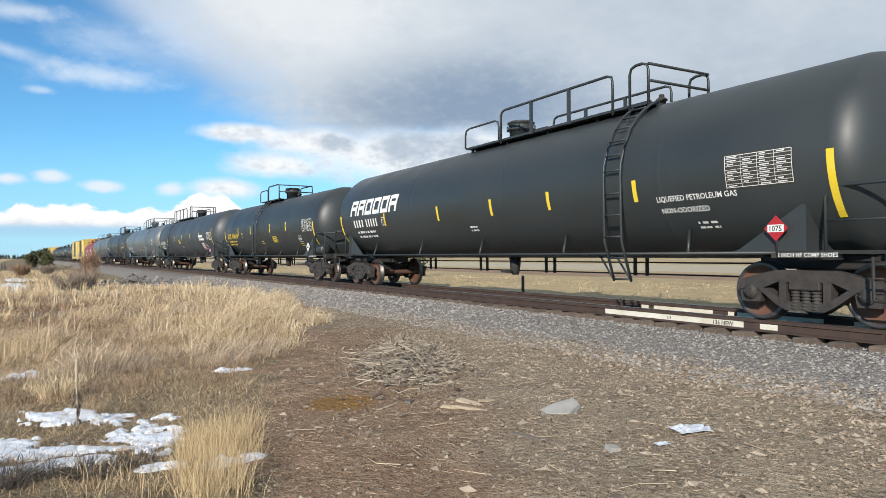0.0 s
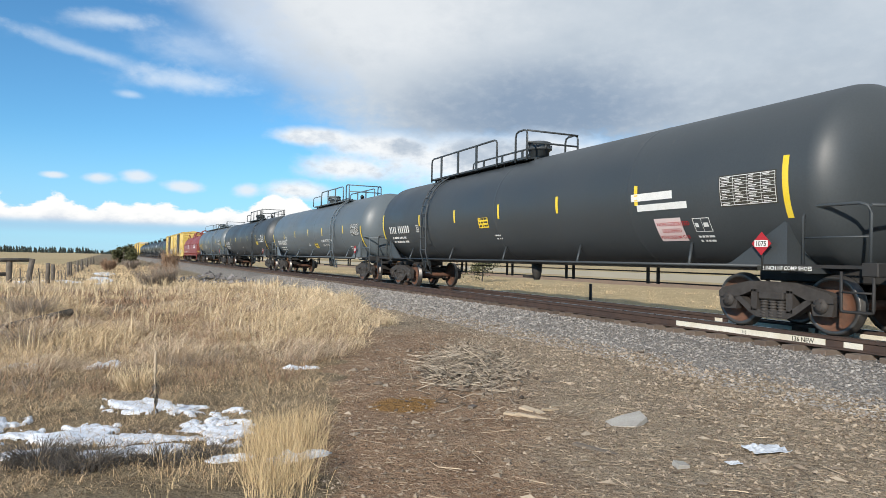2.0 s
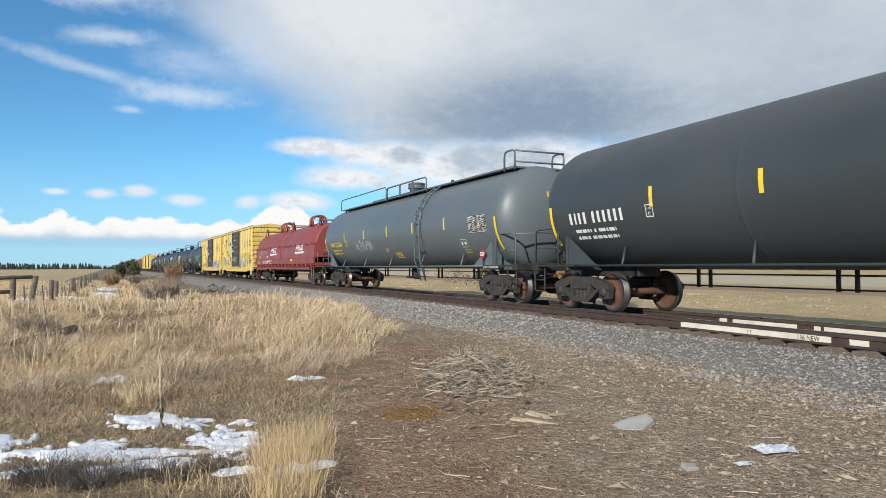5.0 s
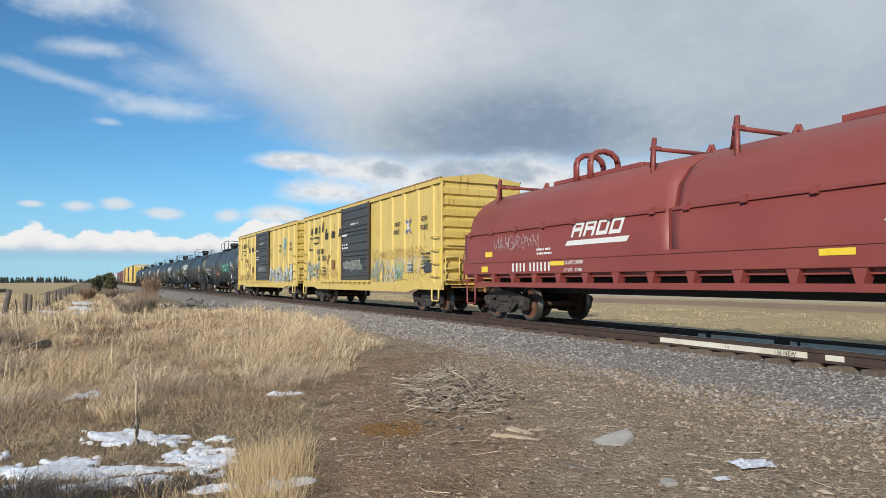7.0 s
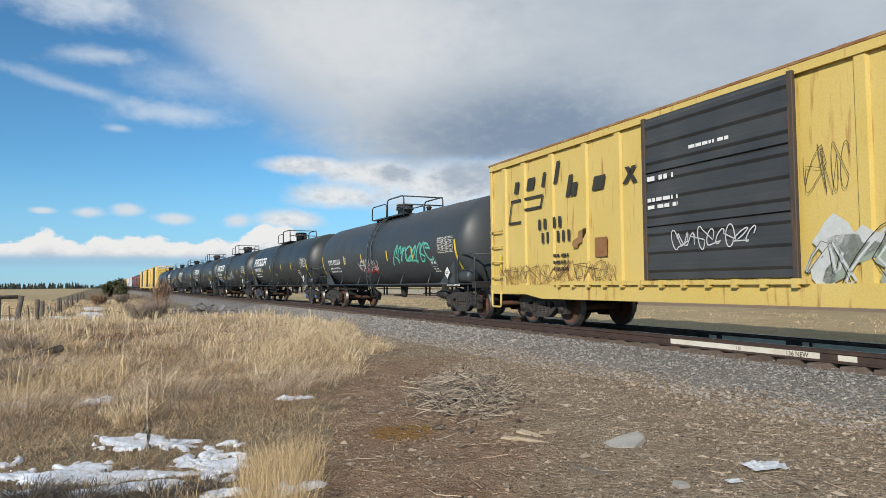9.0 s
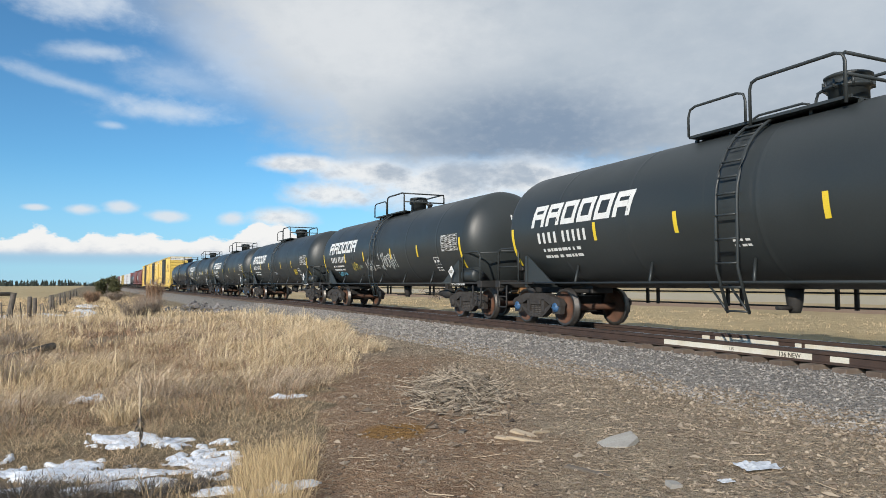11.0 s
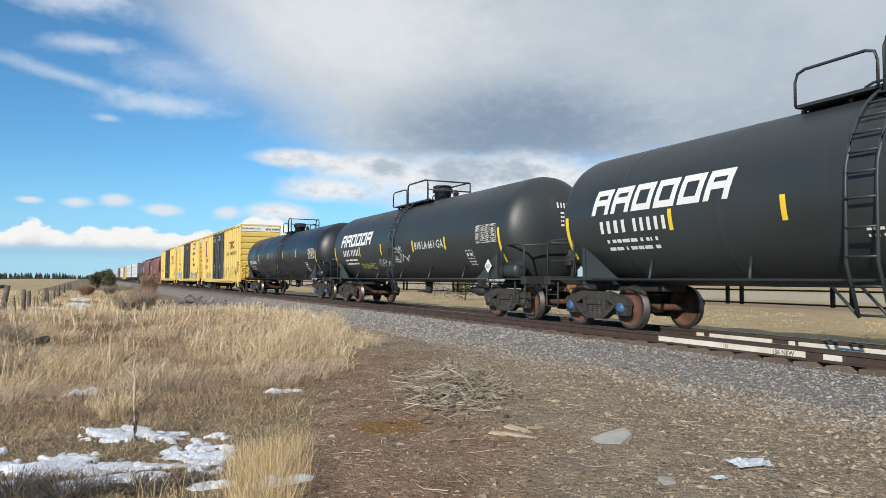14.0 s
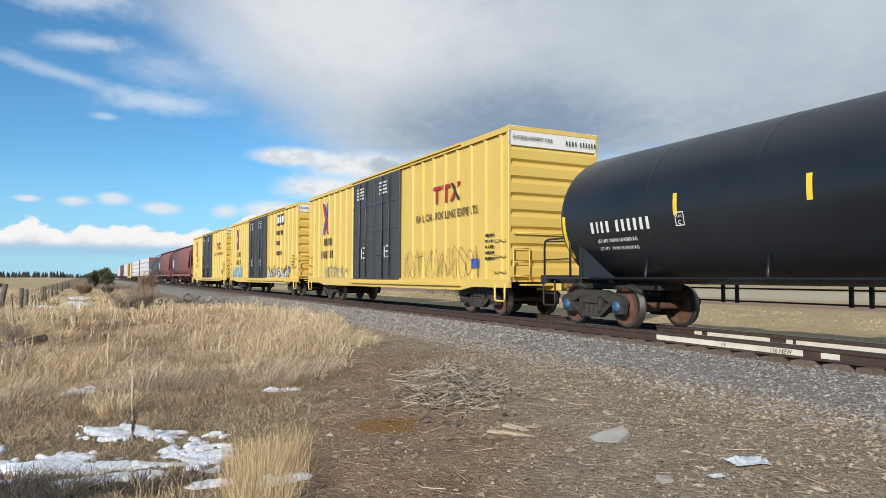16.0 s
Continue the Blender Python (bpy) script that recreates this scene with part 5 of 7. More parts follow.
def old_box_car(L, seed, label, art, cross=True):
    body = 16.1
    ribs = [-7.36, -6.20, -5.02, -3.92, -2.72, 2.51, 3.67, 5.01, 6.30, 7.3]
    car, x, h = box_car(L, body, 2.96, 0.78, 4.36, 0.22, "yellow", (-1.2, 2.1), ribs, label, 12.2)
    sliding_door(car, x, -1.68, 1.6, 1.12, 4.24)
    f = -x - 0.004
    K = M["kstencil"]
    on_side("slogan", slant(merge(moved(letters("any", 0.32), 0.05, 0.15), moved(letters("road", 0.32), 0, -0.15))), K, car, f, -6.45, 2.95)
    on_side("slogan", slant(merge(moved(letters("next", 0.29), 0.02, 0.14), moved(letters("load", 0.29), 0, -0.14))), K, car, f, -4.15, 2.92)
    if cross:
        on_side("cross_mark", merge(rect(0, 0, 0.11, 0.48, 0.85, 2), rect(0.42, 0, 0.53, 0.48, -0.85, 2)), M["white"], car, f, -5.2, 2.74, "white and blue crossed mark")
        on_side("cross_mark", merge(rect(0, 0, 0.10, 0.13, 0.85), rect(0.30, 0.35, 0.40, 0.48, 0.85), rect(0.42, 0, 0.52, 0.13, -0.85), rect(0.13, 0.35, 0.23, 0.48, -0.85)), M["bluemark"], car, f - 0.003, -5.2, 2.74)
    # the maker's mark as plain slanted bars stepping down the side, and its outline below
    for y, z, w, hh in ((6.75, 3.42, 0.20, 0.30), (6.12, 3.43, 0.34, 0.30), (5.42, 3.44, 0.13, 0.34), (4.88, 3.44, 0.14, 0.52), (4.38, 3.06, 0.16, 0.50), (4.2, 3.06, 0.22, 0.30), (3.38, 3.08, 0.40, 0.30)):
        on_side("company_mark", rect(0, 0, w, hh, 0.3), K, car, f, y, z, "black slanted block company mark")
    on_side("company_mark", merge(rect(0, 0, 0.14, 0.34, 0.9), rect(0.32, 0, 0.46, 0.34, -0.7)), K, car, f, 2.35, 3.08, "black slanted block company mark")
    on_side("outline_mark", merge(rect(0, 0, 0.05, 0.62, 0.25), rect(0, 0, 0.75, 0.06), rect(0.15, 0.58, 1.7, 0.64), rect(0.72, 0, 0.78, 0.34), rect(0.72, 0.3, 1.6, 0.36), rect(1.55, 0.3, 1.61, 0.62, 0.3)), K, car, f, 7.05, 2.62)
    g, w = bars([.7, .7, -.3, .7, .7], 0.26, 0.25)
    on_side("car_number", g, K, car, f, 5.6, 2.38)
    g, w = bars([.6, .6, -.6, .6, .6, .6], 0.26, 0.25)
    on_side("car_number", g, K, car, f, 5.45, 2.04)
    on_side("weight_stencil", lines_of_bars(3, 0.07, 0.16, 0.7, seed), K, car, f, 5.0, 1.68)
    on_side("dimension_stencil", lines_of_bars(5, 0.06, 0.12, 0.7, seed + 1), K, car, f, -6.55, 1.95)
    on_end("end_number", bars([.7, .6, .7, .7, -.3, .5, .5, .5, .5, .5], 0.13, 0.25)[0], K, car, -h - 0.03, 0.5, 4.12)
    on_side("dark_placard", rect(0, 0, 0.6, 0.34), M["door"], car, f - 0.003, -6.75, 1.35, "dark rectangular placard")
    on_side("notice_panel", table(0.42, 0.3, 1, 2, 0.02), M["white"], car, f - 0.004, -5.4, 1.38)
    on_side("notice_panel", rect(0, 0, 0.42, 0.3), M["door"], car, f - 0.002, -5.4, 1.38)
    on_side("reflective_strip", rect(0, 0, 0.1, 0.45), M["stripe"], car, f - 0.004, -6.0, 1.38)
    on_side("reflective_strip", rect(0, 0, 0.1, 0.45), M["stripe"], car, f - 0.004, -3.9, 1.38)
    on_side("reflective_strip", rect(0, 0, 0.1, 0.95), M["stripe"], car, -x - 0.02, -h + 0.1, 1.2)
    on_side("reflective_strip", rect(0, 0, 0.1, 0.45), M["stripe"], car, f - 0.004, 7.55, 1.38)
    on_side("rust_patch", blobs(0.6, 0.5, 1, seed + 9), M["rust"], car, f - 0.001, 4.1, 1.85)
    on_side("vent_panel", rect(0, 0, 0.42, 0.42), M["rust"], car, f - 0.002, 3.3, 1.62)
    dx = -x - 0.095
    on_side("door_writing", merge(lines_of_bars(1, 0.09, 0.1, 0.7, seed + 2), moved(lines_of_bars(2, 0.07, 0.14, 0.8, seed + 3), 0, -0.4)), M["white"], car, dx, 1.5, 3.0)
    on_side("door_writing", lines_of_bars(1, 0.06, 0.1, 0.9, seed + 4), M["white"], car, dx, 0.4, 3.45)
    for kind, y, z, w, hh, n, mt, t in art:
        onx = dx if -1.65 < y < 1.75 and y - w > -1.75 else f - 0.006
        on_side("graffiti", scribble(w, hh, n, seed + int(abs(y) * 10), t) if kind == "lines" else blobs(w, hh, n, seed + int(abs(y) * 7)), M[mt], car, onx - (0.004 if kind == "lines" else 0), y, z, "loose sprayed scrawl" if kind == "lines" else "large angular sprayed shapes")
    return car


def tall_box_car(L, seed, label, art, variant=0):
    body = 18.85
    ribs = [-9.0 + k * 0.82 for k in range(8)] + [2.95 + k * 0.82 for k in range(8)]
    ribs = [y for y in ribs if not -2.4 < y < 2.7]
    car, x, h = box_car(L, body, 2.96, 0.80, 5.08, 0.03, "yellow_new", (-2.3, 2.6), ribs, label, 14.2, old=False, end_ribs=8, white_top=True)
    f = -x - 0.004
    K = M["kstencil"]
    for k in range(2):
        d0 = -2.3 + k * 2.45
        bm = bmesh.new()
        box(bm, -x - 0.05, -x + 0.02, d0 + 0.02, d0 + 2.43, 0.98, 4.92, 0.01)
        for zz in (1.95, 2.9, 3.9):
            box(bm, -x - 0.075, -x - 0.04, d0 + 0.06, d0 + 2.39, zz - 0.05, zz + 0.05)
        for yy in (0.08, 0.8, 1.6, 2.35):
            box(bm, -x - 0.07, -x - 0.04, d0 + yy - 0.03, d0 + yy + 0.03, 1.0, 4.9)
        dr = part("door", bm, M["door"], car, "dark blue-grey plug door")
        for yy in (0.85, 1.55):
            bm = bmesh.new()
            tube(bm, [(-x - 0.10, d0 + yy, 1.05), (-x - 0.10, d0 + yy, 4.85)], 0.025)
            part("locking_bar", bm, M["door"], dr)
        on_side("door_writing", lines_of_bars(4, 0.07, 0.13, 0.8, seed + k), M["white"], dr, -x - 0.08, d0 + 1.9, 4.6)
        on_side("door_writing", lines_of_bars(3, 0.06, 0.2, 0.3, seed + 5 + k), M["white"], dr, -x - 0.08, d0 + 1.2, 2.2)
        on_side("door_writing", rect(0, 0, 0.08, 0.4), M["white"], dr, -x - 0.11, d0 + 1.3, 1.8)
    bm = bmesh.new()
    box(bm, -x - 0.13, -x - 0.02, -6.9, 2.8, 0.82, 0.90)
    box(bm, -x - 0.10, -x - 0.02, -6.9, 2.8, 5.0, 5.06)
    part("door_track", bm, M["yellow_new"], car)
    if variant == 0:
        on_side("company_mark", merge(rect(0.0, 0.44, 0.62, 0.55), rect(0.24, 0, 0.38, 0.45), rect(0.66, 0.44, 1.25, 0.55), rect(0.88, 0, 1.02, 0.45)), M["redmark"], car, f, -4.87, 3.40, "red block company mark")
        on_side("company_mark", merge(rect(1.22, 0, 1.40, 0.55, 0.9, 2)), M["redmark"], car, f, -4.87, 3.40)
        on_side("company_mark", merge(rect(1.72, 0, 1.88, 0.55, -0.8, 2)), M["kstencil"], car, f - 0.002, -4.87, 3.40)
        on_side("slogan", letters("RAIL CAR POOLING EXPERTS", 0.335), M["taglines"], car, f, -3.63, 2.90)
    else:
        on_side("company_mark", rect(0, 0, 1.7, 0.62), M["kstencil"], car, f, -4.9, 4.1, "black panel company mark")
        on_side("company_mark", merge(rect(0.1, 0.12, 0.5, 0.5), rect(0.6, 0.12, 1.0, 0.5), rect(1.1, 0.12, 1.5, 0.5)), M["white"], car, f - 0.003, -4.9, 4.1)
        for k in range(3):
            on_side("slogan", lines_of_bars(1, 0.24, 0.3, (1.7, 1.0, 1.2)[k], seed + 20 + k), M["taglines"], car, f, -4.7, 3.55 - k * 0.6)
    on_side("cross_mark", rect(0, 0, 0.28, 1.5, 0.5, 2), M["bluemark"], car, f, 7.16, 3.07, "blue and red crossed mark")
    on_side("cross_mark", rect(0.75, 0, 1.03, 1.5, -0.5, 2), M["redmark"], car, f - 0.003, 7.16, 3.07)
    g, w = bars([.7, .6, .7, .7], 0.34, 0.25)
    on_side("car_number", g, K, car, f, 6.9, 2.55)
    g, w = bars([.6, .6, .6, .6, .6, .6], 0.36, 0.3)
    on_side("car_number", g, K, car, f, 7.3, 1.95)
    on_side("weight_stencil", lines_of_bars(5, 0.07, 0.16, 0.5, seed), K, car, f, -8.2, 2.2)
    on_side("notice_panel", rect(0, 0, 0.42, 0.26), M["bluemark"], car, f - 0.003, -7.45, 1.35)
    on_end("end_writing", letters("EXCESS HEIGHT CAR", 0.145), K, car, -h - 0.05, -x + 0.1, 4.74)
    g, w = bars([.55, .55, .6, .5, -.3, .5, .5, .5, .5, .5, .5], 0.13, 0.25)
    on_end("end_number", g, K, car, -h - 0.05, 0.35, 4.70)
    for kind, y, z, w, hh, n, mt, t in art:
        on_side("graffiti", scribble(w, hh, n, seed + int(abs(y) * 10), t) if kind == "lines" else blobs(w, hh, n, seed + int(abs(y) * 7)), M[mt], car, f - (0.008 if kind == "lines" else 0.006), y, z, "loose sprayed scrawl" if kind == "lines" else "angular sprayed shapes")
    return car


# ---------------------------------------------------------------- coil car, hoppers, lumber cars
def coil_car(L, label):
    car = empty("coil_car", label, "coil car", "freight cars of the train")
    R = M["red"]
    h = L / 2 - 0.95
    # two rounded covers meeting at the middle
    for y0, y1 in ((-h, -0.04), (0.04, h)):
        bm = bmesh.new()
        prof = [(-1.46, 1.62), (-1.46, 2.40)]
        for k in range(9):
            a = math.pi - k / 8 * math.pi
            prof.append((1.40 * math.cos(a), 2.45 + 1.16 * math.sin(a)))
        prof += [(1.46, 2.40), (1.46, 1.62)]
        ends = (y0, y0 + 0.25, y1 - 0.25, y1) if y0 < -1 else (y0, y0 + 0.25, y1 - 0.25, y1)
        rings = []
        for i, yy in enumerate(ends):
            k = 0.93 if i in (0, 3) else 1.0
            rings.append([bm.verts.new((px * (k if pz > 2.42 else 1), yy, 2.4 + (pz - 2.4) * k if pz > 2.42 else pz)) for px, pz in prof])
        for q, w in zip(rings, rings[1:]):
            for i in range(len(prof) - 1):
                bm.faces.new((q[i], q[i + 1], w[i + 1], w[i])).smooth = True
        bm.faces.new(rings[0]), bm.faces.new(rings[-1][::-1])
        bmesh.ops.recalc_face_normals(bm, faces=bm.faces[:])
        cov = part("cover", bm, R, car, "oxide red rounded coil cover")
        bm = bmesh.new()
        for sx in (-1, 1):
            box(bm, min(sx * 1.46, sx * 1.50), max(sx * 1.46, sx * 1.50), y0 + 0.05, y1 - 0.05, 2.36, 2.42)
            for k in range(7):
                y = y0 + 0.4 + (y1 - y0 - 0.8) * k / 6
                box(bm, min(sx * 1.46, sx * 1.53), max(sx * 1.46, sx * 1.53), y - 0.06, y + 0.06, 2.33, 2.46)
        part("cover_seam", bm, R, cov)
        ym = (y0 + y1) / 2 - 0.2 * (1 if y0 > 0 else -1)
        bm = bmesh.new()
        box(bm, -0.34, 0.34, ym - 2.0, ym + 1.4, 3.57, 3.68, 0.01)
        part("top_beam", bm, R, cov)
        for dy in (-0.28, 0.28):
            bm = bmesh.new()
            pts = [(-0.42, ym + dy, 3.55), (-0.42, ym + dy, 3.95)] + [(0.42 * math.cos(math.pi - k / 6 * math.pi), ym + dy, 3.95 + 0.28 * math.sin(k / 6 * math.pi)) for k in range(7)] + [(0.42, ym + dy, 3.95), (0.42, ym + dy, 3.55)]
            tube(bm, pts, 0.075, 6)
            part("lifting_hoop", bm, R, cov)
        for yy in (y0 + 1.0, y1 - 1.0):
            bm = bmesh.new()
            for sx in (-1, 1):
                tube(bm, [(sx * 1.02, yy - 0.12, 3.12), (sx * 0.80, yy + 0.06, 3.98)], 0.05, 4)
                tube(bm, [(sx * 0.66, yy + 0.30, 3.42), (sx * 0.80, yy + 0.06, 3.98)], 0.05, 4)
                box(bm, sx * 0.80 - 0.09, sx * 0.80 + 0.09, yy - 0.04, yy + 0.10, 3.72, 3.80)
            tube(bm, [(-0.85, yy + 0.05, 3.76), (0.85, yy + 0.05, 3.76)], 0.045)
            part("lifting_bracket", bm, R, cov)
    bm = bmesh.new()
    for sx in (-1, 1):
        box(bm, min(sx * 1.40, sx * 1.52), max(sx * 1.40, sx * 1.52), -h, h, 1.24, 1.60, 0.01)
        box(bm, min(sx * 1.30, sx * 1.54), max(sx * 1.30, sx * 1.54), -h, h, 1.56, 1.63)
        box(bm, min(sx * 1.35, sx * 1.52), max(sx * 1.35, sx * 1.52), -h + 0.8, h - 0.8, 0.90, 1.02)
    box(bm, -1.4, 1.4, -h, h, 1.15, 1.3)
    part("side_frame", bm, R, car)
    for k in range(16):
        y = -h + 0.7 + (2 * h - 1.4) * k / 15
        bm = bmesh.new()
        prism(bm, [(y - 0.12, 1.24), (y + 0.12, 1.24), (y + 0.05, 1.02), (y - 0.05, 1.02)], -1.5, -1.30)
        part("sill_bracket", bm, R, car)
    bm = bmesh.new()
    box(bm, -0.3, 0.3, -L / 2 + 0.6, L / 2 - 0.6, 0.74, 1.15, 0.02)
    part("center_sill", bm, M["under"], car)
    for sg in (-1, 1):
        bm = bmesh.new()
        ya, yb = sorted((sg * h, sg * (h + 0.35)))
        box(bm, -1.4, 1.4, ya, yb, 1.05, 1.12)
        tube(bm, bent([(-1.35, sg * (h + 0.3), 1.1), (-1.35, sg * (h + 0.3), 2.0), (1.35, sg * (h + 0.3), 2.0), (1.35, sg * (h + 0.3), 1.1)], 0.15), 0.025)
        part("end_platform", bm, R, car)
        bm = bmesh.new()
        tube(bm, bent([(-1.45, sg * (h - 0.1), 1.1), (-1.45, sg * (h - 0.1), 0.42), (-1.45, sg * (h - 0.6), 0.42), (-1.45, sg * (h - 0.6), 1.1)], 0.05), 0.025)
        part("sill_step", bm, R, car)
        copy_under(TRUCKS[0], car, (0, sg * (L / 2 - 2.55), 0))
        coupler(car, L, sg)
    f = -1.532
    W = M["white"]
    for y in (3.31, -3.9):
        on_side("company_mark", merge(moved(logo_bars(0.34, 4, 0.5, 1.3, 1.1), 0.22, 0.18), rect(0, 0, 2.1, 0.11, 0.9)), W, car, -1.468, y, 1.86, "white slanted block company mark with an underline")
    g, w = bars([.65, .65, .6, .55, -.4, .55, .55, .55, .55, .55, .55], 0.21, 0.22)
    on_side("car_number", g, W, car, f, 5.56, 1.30)
    on_side("weight_stencil", merge(letters("LD LMT 218900", 0.115), moved(letters("LT WT   67100", 0.115), 0, -0.17)), W, car, f, 3.28, 1.44)
    on_side("small_writing", lines_of_bars(2, 0.05, 0.1, 0.65, 4), W, car, -1.466, 4.5, 1.80)
    on_side("reflective_strip", rect(0, 0, 0.55, 0.1), M["stripe"], car, f, 3.82, 1.42)
    on_side("reflective_strip", rect(0, 0, 0.35, 0.16), M["stripe"], car, f, 7.2, 1.3)
    on_side("reflective_strip", rect(0, 0, 0.4, 0.14), M["stripe"], car, -1.466, 7.1, 1.72)
    on_side("reflective_strip", rect(0, 0, 0.55, 0.1), M["stripe"], car, f, -3.0, 1.42)
    on_side("graffiti", scribble(2.2, 0.42, 11, 33, 0.010), M["tagwhite"], car, -1.470, 6.6, 1.85, "thin pale scrawl")
    return car


def hopper_car(L, label, seed):
    car = empty("covered_hopper", label, "hopper car", "freight cars of the train")
    h = L / 2 - 1.0
    bm = bmesh.new()
    prof = [(-1.40, 1.35), (-1.58, 2.0), (-1.60, 2.9), (-1.52, 3.9), (-1.1, 4.45), (1.1, 4.45), (1.52, 3.9), (1.60, 2.9), (1.58, 2.0), (1.40, 1.35)]
    rings = [[bm.verts.new((x, y + (dy if z > 2 else 0), z)) for x, z in prof] for y, dy in ((-h + 1.4, -1.0), (h - 1.4, 1.0))]
    for i in range(len(prof)):
        j = (i + 1) % len(prof)
        bm.faces.new((rings[0][i], rings[0][j], rings[1][j], rings[1][i])).smooth = True
    bm.faces.new(rings[0]), bm.faces.new(rings[1][::-1])
    bmesh.ops.recalc_face_normals(bm, faces=bm.faces[:])
    part("body", bm, M["brown"], car)
    bm = bmesh.new()
    box(bm, -0.35, 0.35, -h, h, 4.44, 4.58)
    for sx in (-1, 1):
        box(bm, min(sx * 0.9, sx * 1.3), max(sx * 0.9, sx * 1.3), -h - 0.2, h + 0.2, 4.46, 4.50)
    part("roof_walk", bm, M["brown"], car)
    for y in (-h * 0.55, 0, h * 0.55):
        bm = bmesh.new()
        va = [bm.verts.new((x, yy, 1.5)) for x in (-1.3, 1.3) for yy in (y - 1.6, y + 1.6)]
        vb = [bm.verts.new((x, yy, 0.55)) for x in (-0.45, 0.45) for yy in (y - 0.5, y + 0.5)]
        for a, b in ((0, 1), (1, 3), (3, 2), (2, 0)):
            bm.faces.new((va[a], va[b], vb[b], vb[a]))
        bm.faces.new((vb[0], vb[1], vb[3], vb[2]))
        part("discharge_hopper", bm, M["brown"], car)
    bm = bmesh.new()
    for sx in (-1, 1):
        box(bm, min(sx * 1.40, sx * 1.52), max(sx * 1.40, sx * 1.52), -h, h, 1.12, 1.36)
    box(bm, -0.25, 0.25, -L / 2 + 0.6, L / 2 - 0.6, 0.76, 1.1)
    part("side_sill", bm, M["brown"], car)
    for sg in (-1, 1):
        bm = bmesh.new()
        for x in (-1.45, -0.9, 0.9, 1.45):
            tube(bm, [(x, sg * h, 1.1), (x, sg * h, 4.45)], 0.04)
        for k in range(8):
            tube(bm, [(-1.45, sg * h, 1.3 + k * 0.42), (-0.9, sg * h, 1.3 + k * 0.42)], 0.02)
        box(bm, -1.5, 1.5, min(sg * h, sg * (h - 1.2)), max(sg * h, sg * (h - 1.2)), 1.08, 1.14)
        part("end_ladder", bm, M["brown"], car)
        copy_under(TRUCKS[0], car, (0, sg * (L / 2 - 2.3), 0))
        coupler(car, L, sg)
    on_side("white_panel", rect(0, 0, 1.3, 0.9), M["tagwhite"], car, -1.605, h - 2.0, 2.2)
    return car


def lumber_car(L, label):
    car = empty("lumber_flatcar", label, "flat car", "freight cars of the train")
    h = L / 2 - 0.9
    bm = bmesh.new()
    box(bm, -1.4, 1.4, -h, h, 1.0, 1.18)
    box(bm, -0.35, 0.35, -L / 2 + 0.5, L / 2 - 0.5, 0.7, 1.0)
    part("deck", bm, M["under"], car)
    for sg in (-1, 1):
        bm = bmesh.new()
        ya, yb = sorted((sg * h, sg * (h - 0.18)))
        box(bm, -1.35, 1.35, ya, yb, 1.18, 4.5, 0.02)
        part("bulkhead", bm, M["brown"], car, "brown end bulkhead")
        copy_under(TRUCKS[0], car, (0, sg * (L / 2 - 2.4), 0))
        coupler(car, L, sg)
    n = 5
    for k in range(n):
        y0 = -h + 0.35 + (2 * h - 0.7) * k / n
        y1 = y0 + (2 * h - 0.7) / n - 0.12
        for j in range(4):
            bm = bmesh.new()
            box(bm, -1.33, 1.33, y0, y1, 1.2 + j * 0.82, 1.2 + j * 0.82 + 0.76, 0.03)
            part("lumber_bundle", bm, M["wrap"], car, "white wrapped lumber bundle")
    return car


# ---------------------------------------------------------------- the train, front to rear
CARS = []


def add(car, s0, s1, tc):
    CARS.append((car, s0, s1, tc))


def tank(s0, s1, kind, marks, label, caps=0, **kw):
    L = s1 - s0
    car, r, zc = tank_car(L, label=label, caps=caps, **{**kind, **kw})
    tank_marks(car, L, r, zc, **marks)
    add(car, s0, s1, L - 3.9)
    return car


LPG = dict(plat=(-5.2, 1.45), tall=(-4.25, -0.3), extra=(-5.2, -4.72), ladder=-5.0, hatch=0.0, inset=2.1, long_strip=(1.45, 1.55), stripes=(4.6, 1.7, -1.1, -3.2, -5.75), seams=(-6.0, -1.2, 3.6), paint="charcoal", tall_h=0.72)
LPG2 = dict(inset=2.4, long_strip=(1.82, 1.82), plat=(-0.45, 6.4), tall=(1.3, 6.2), extra=(-0.42, 0.2), ladder=5.1, hatch=0.3, stripes=(4.6, 2.2, -0.6, -3.1, -5.7), seams=(-5.5, 0.2, 5.2), paint="charcoal", tall_h=0.74)
OIL = dict(r=1.48, zc=2.42, plat=(-1.38, 1.88), tall=(-1.33, 0.40), ladder=0.3, hatch=-0.8, seams=(5.4, 2.9, -0.2, -2.9, -5.4), paint="black", tall_h=0.70, low_h=0.56)
GAS = ("LIQUEFIED PETROLEUM GAS", "NON-ODORIZED")
tank(-141.3, -120.3, LPG, dict(mark="logo", seed=11, plate=True, gas=(*GAS, -5.92, 1.96, 0.135), placard_kind="red"), "black pressure tank car with yellow strips and white lettering", paint="black", stripes=(5.3, 1.86, -0.76, -2.96, -5.45), strip_z=2.0)
tank(-120.3, -103.05, OIL, dict(mark="plain", ink="ystencil", seed=12, sticker=(-1.5, 1.70), num=(0.4, 0.28)), "black tank car with yellow stencils and side ladder", stripes=(4.3, 1.96, -1.28, -3.6), strip_z=2.17, ladder=0.85, hatch=-0.37, tall=(-0.84, 0.85), plat=(-0.9, 2.25))
tank(-103.05, -81.01, LPG2, dict(mark="plain", seed=13, placard_kind="red", sticker=(1.2, 2.0), patches=True, num=(0.26, 0.27)), "charcoal pressure tank car with white patches", stripes=(5.72, 2.81, -0.04, -2.92, -5.74), strip_z=2.22)
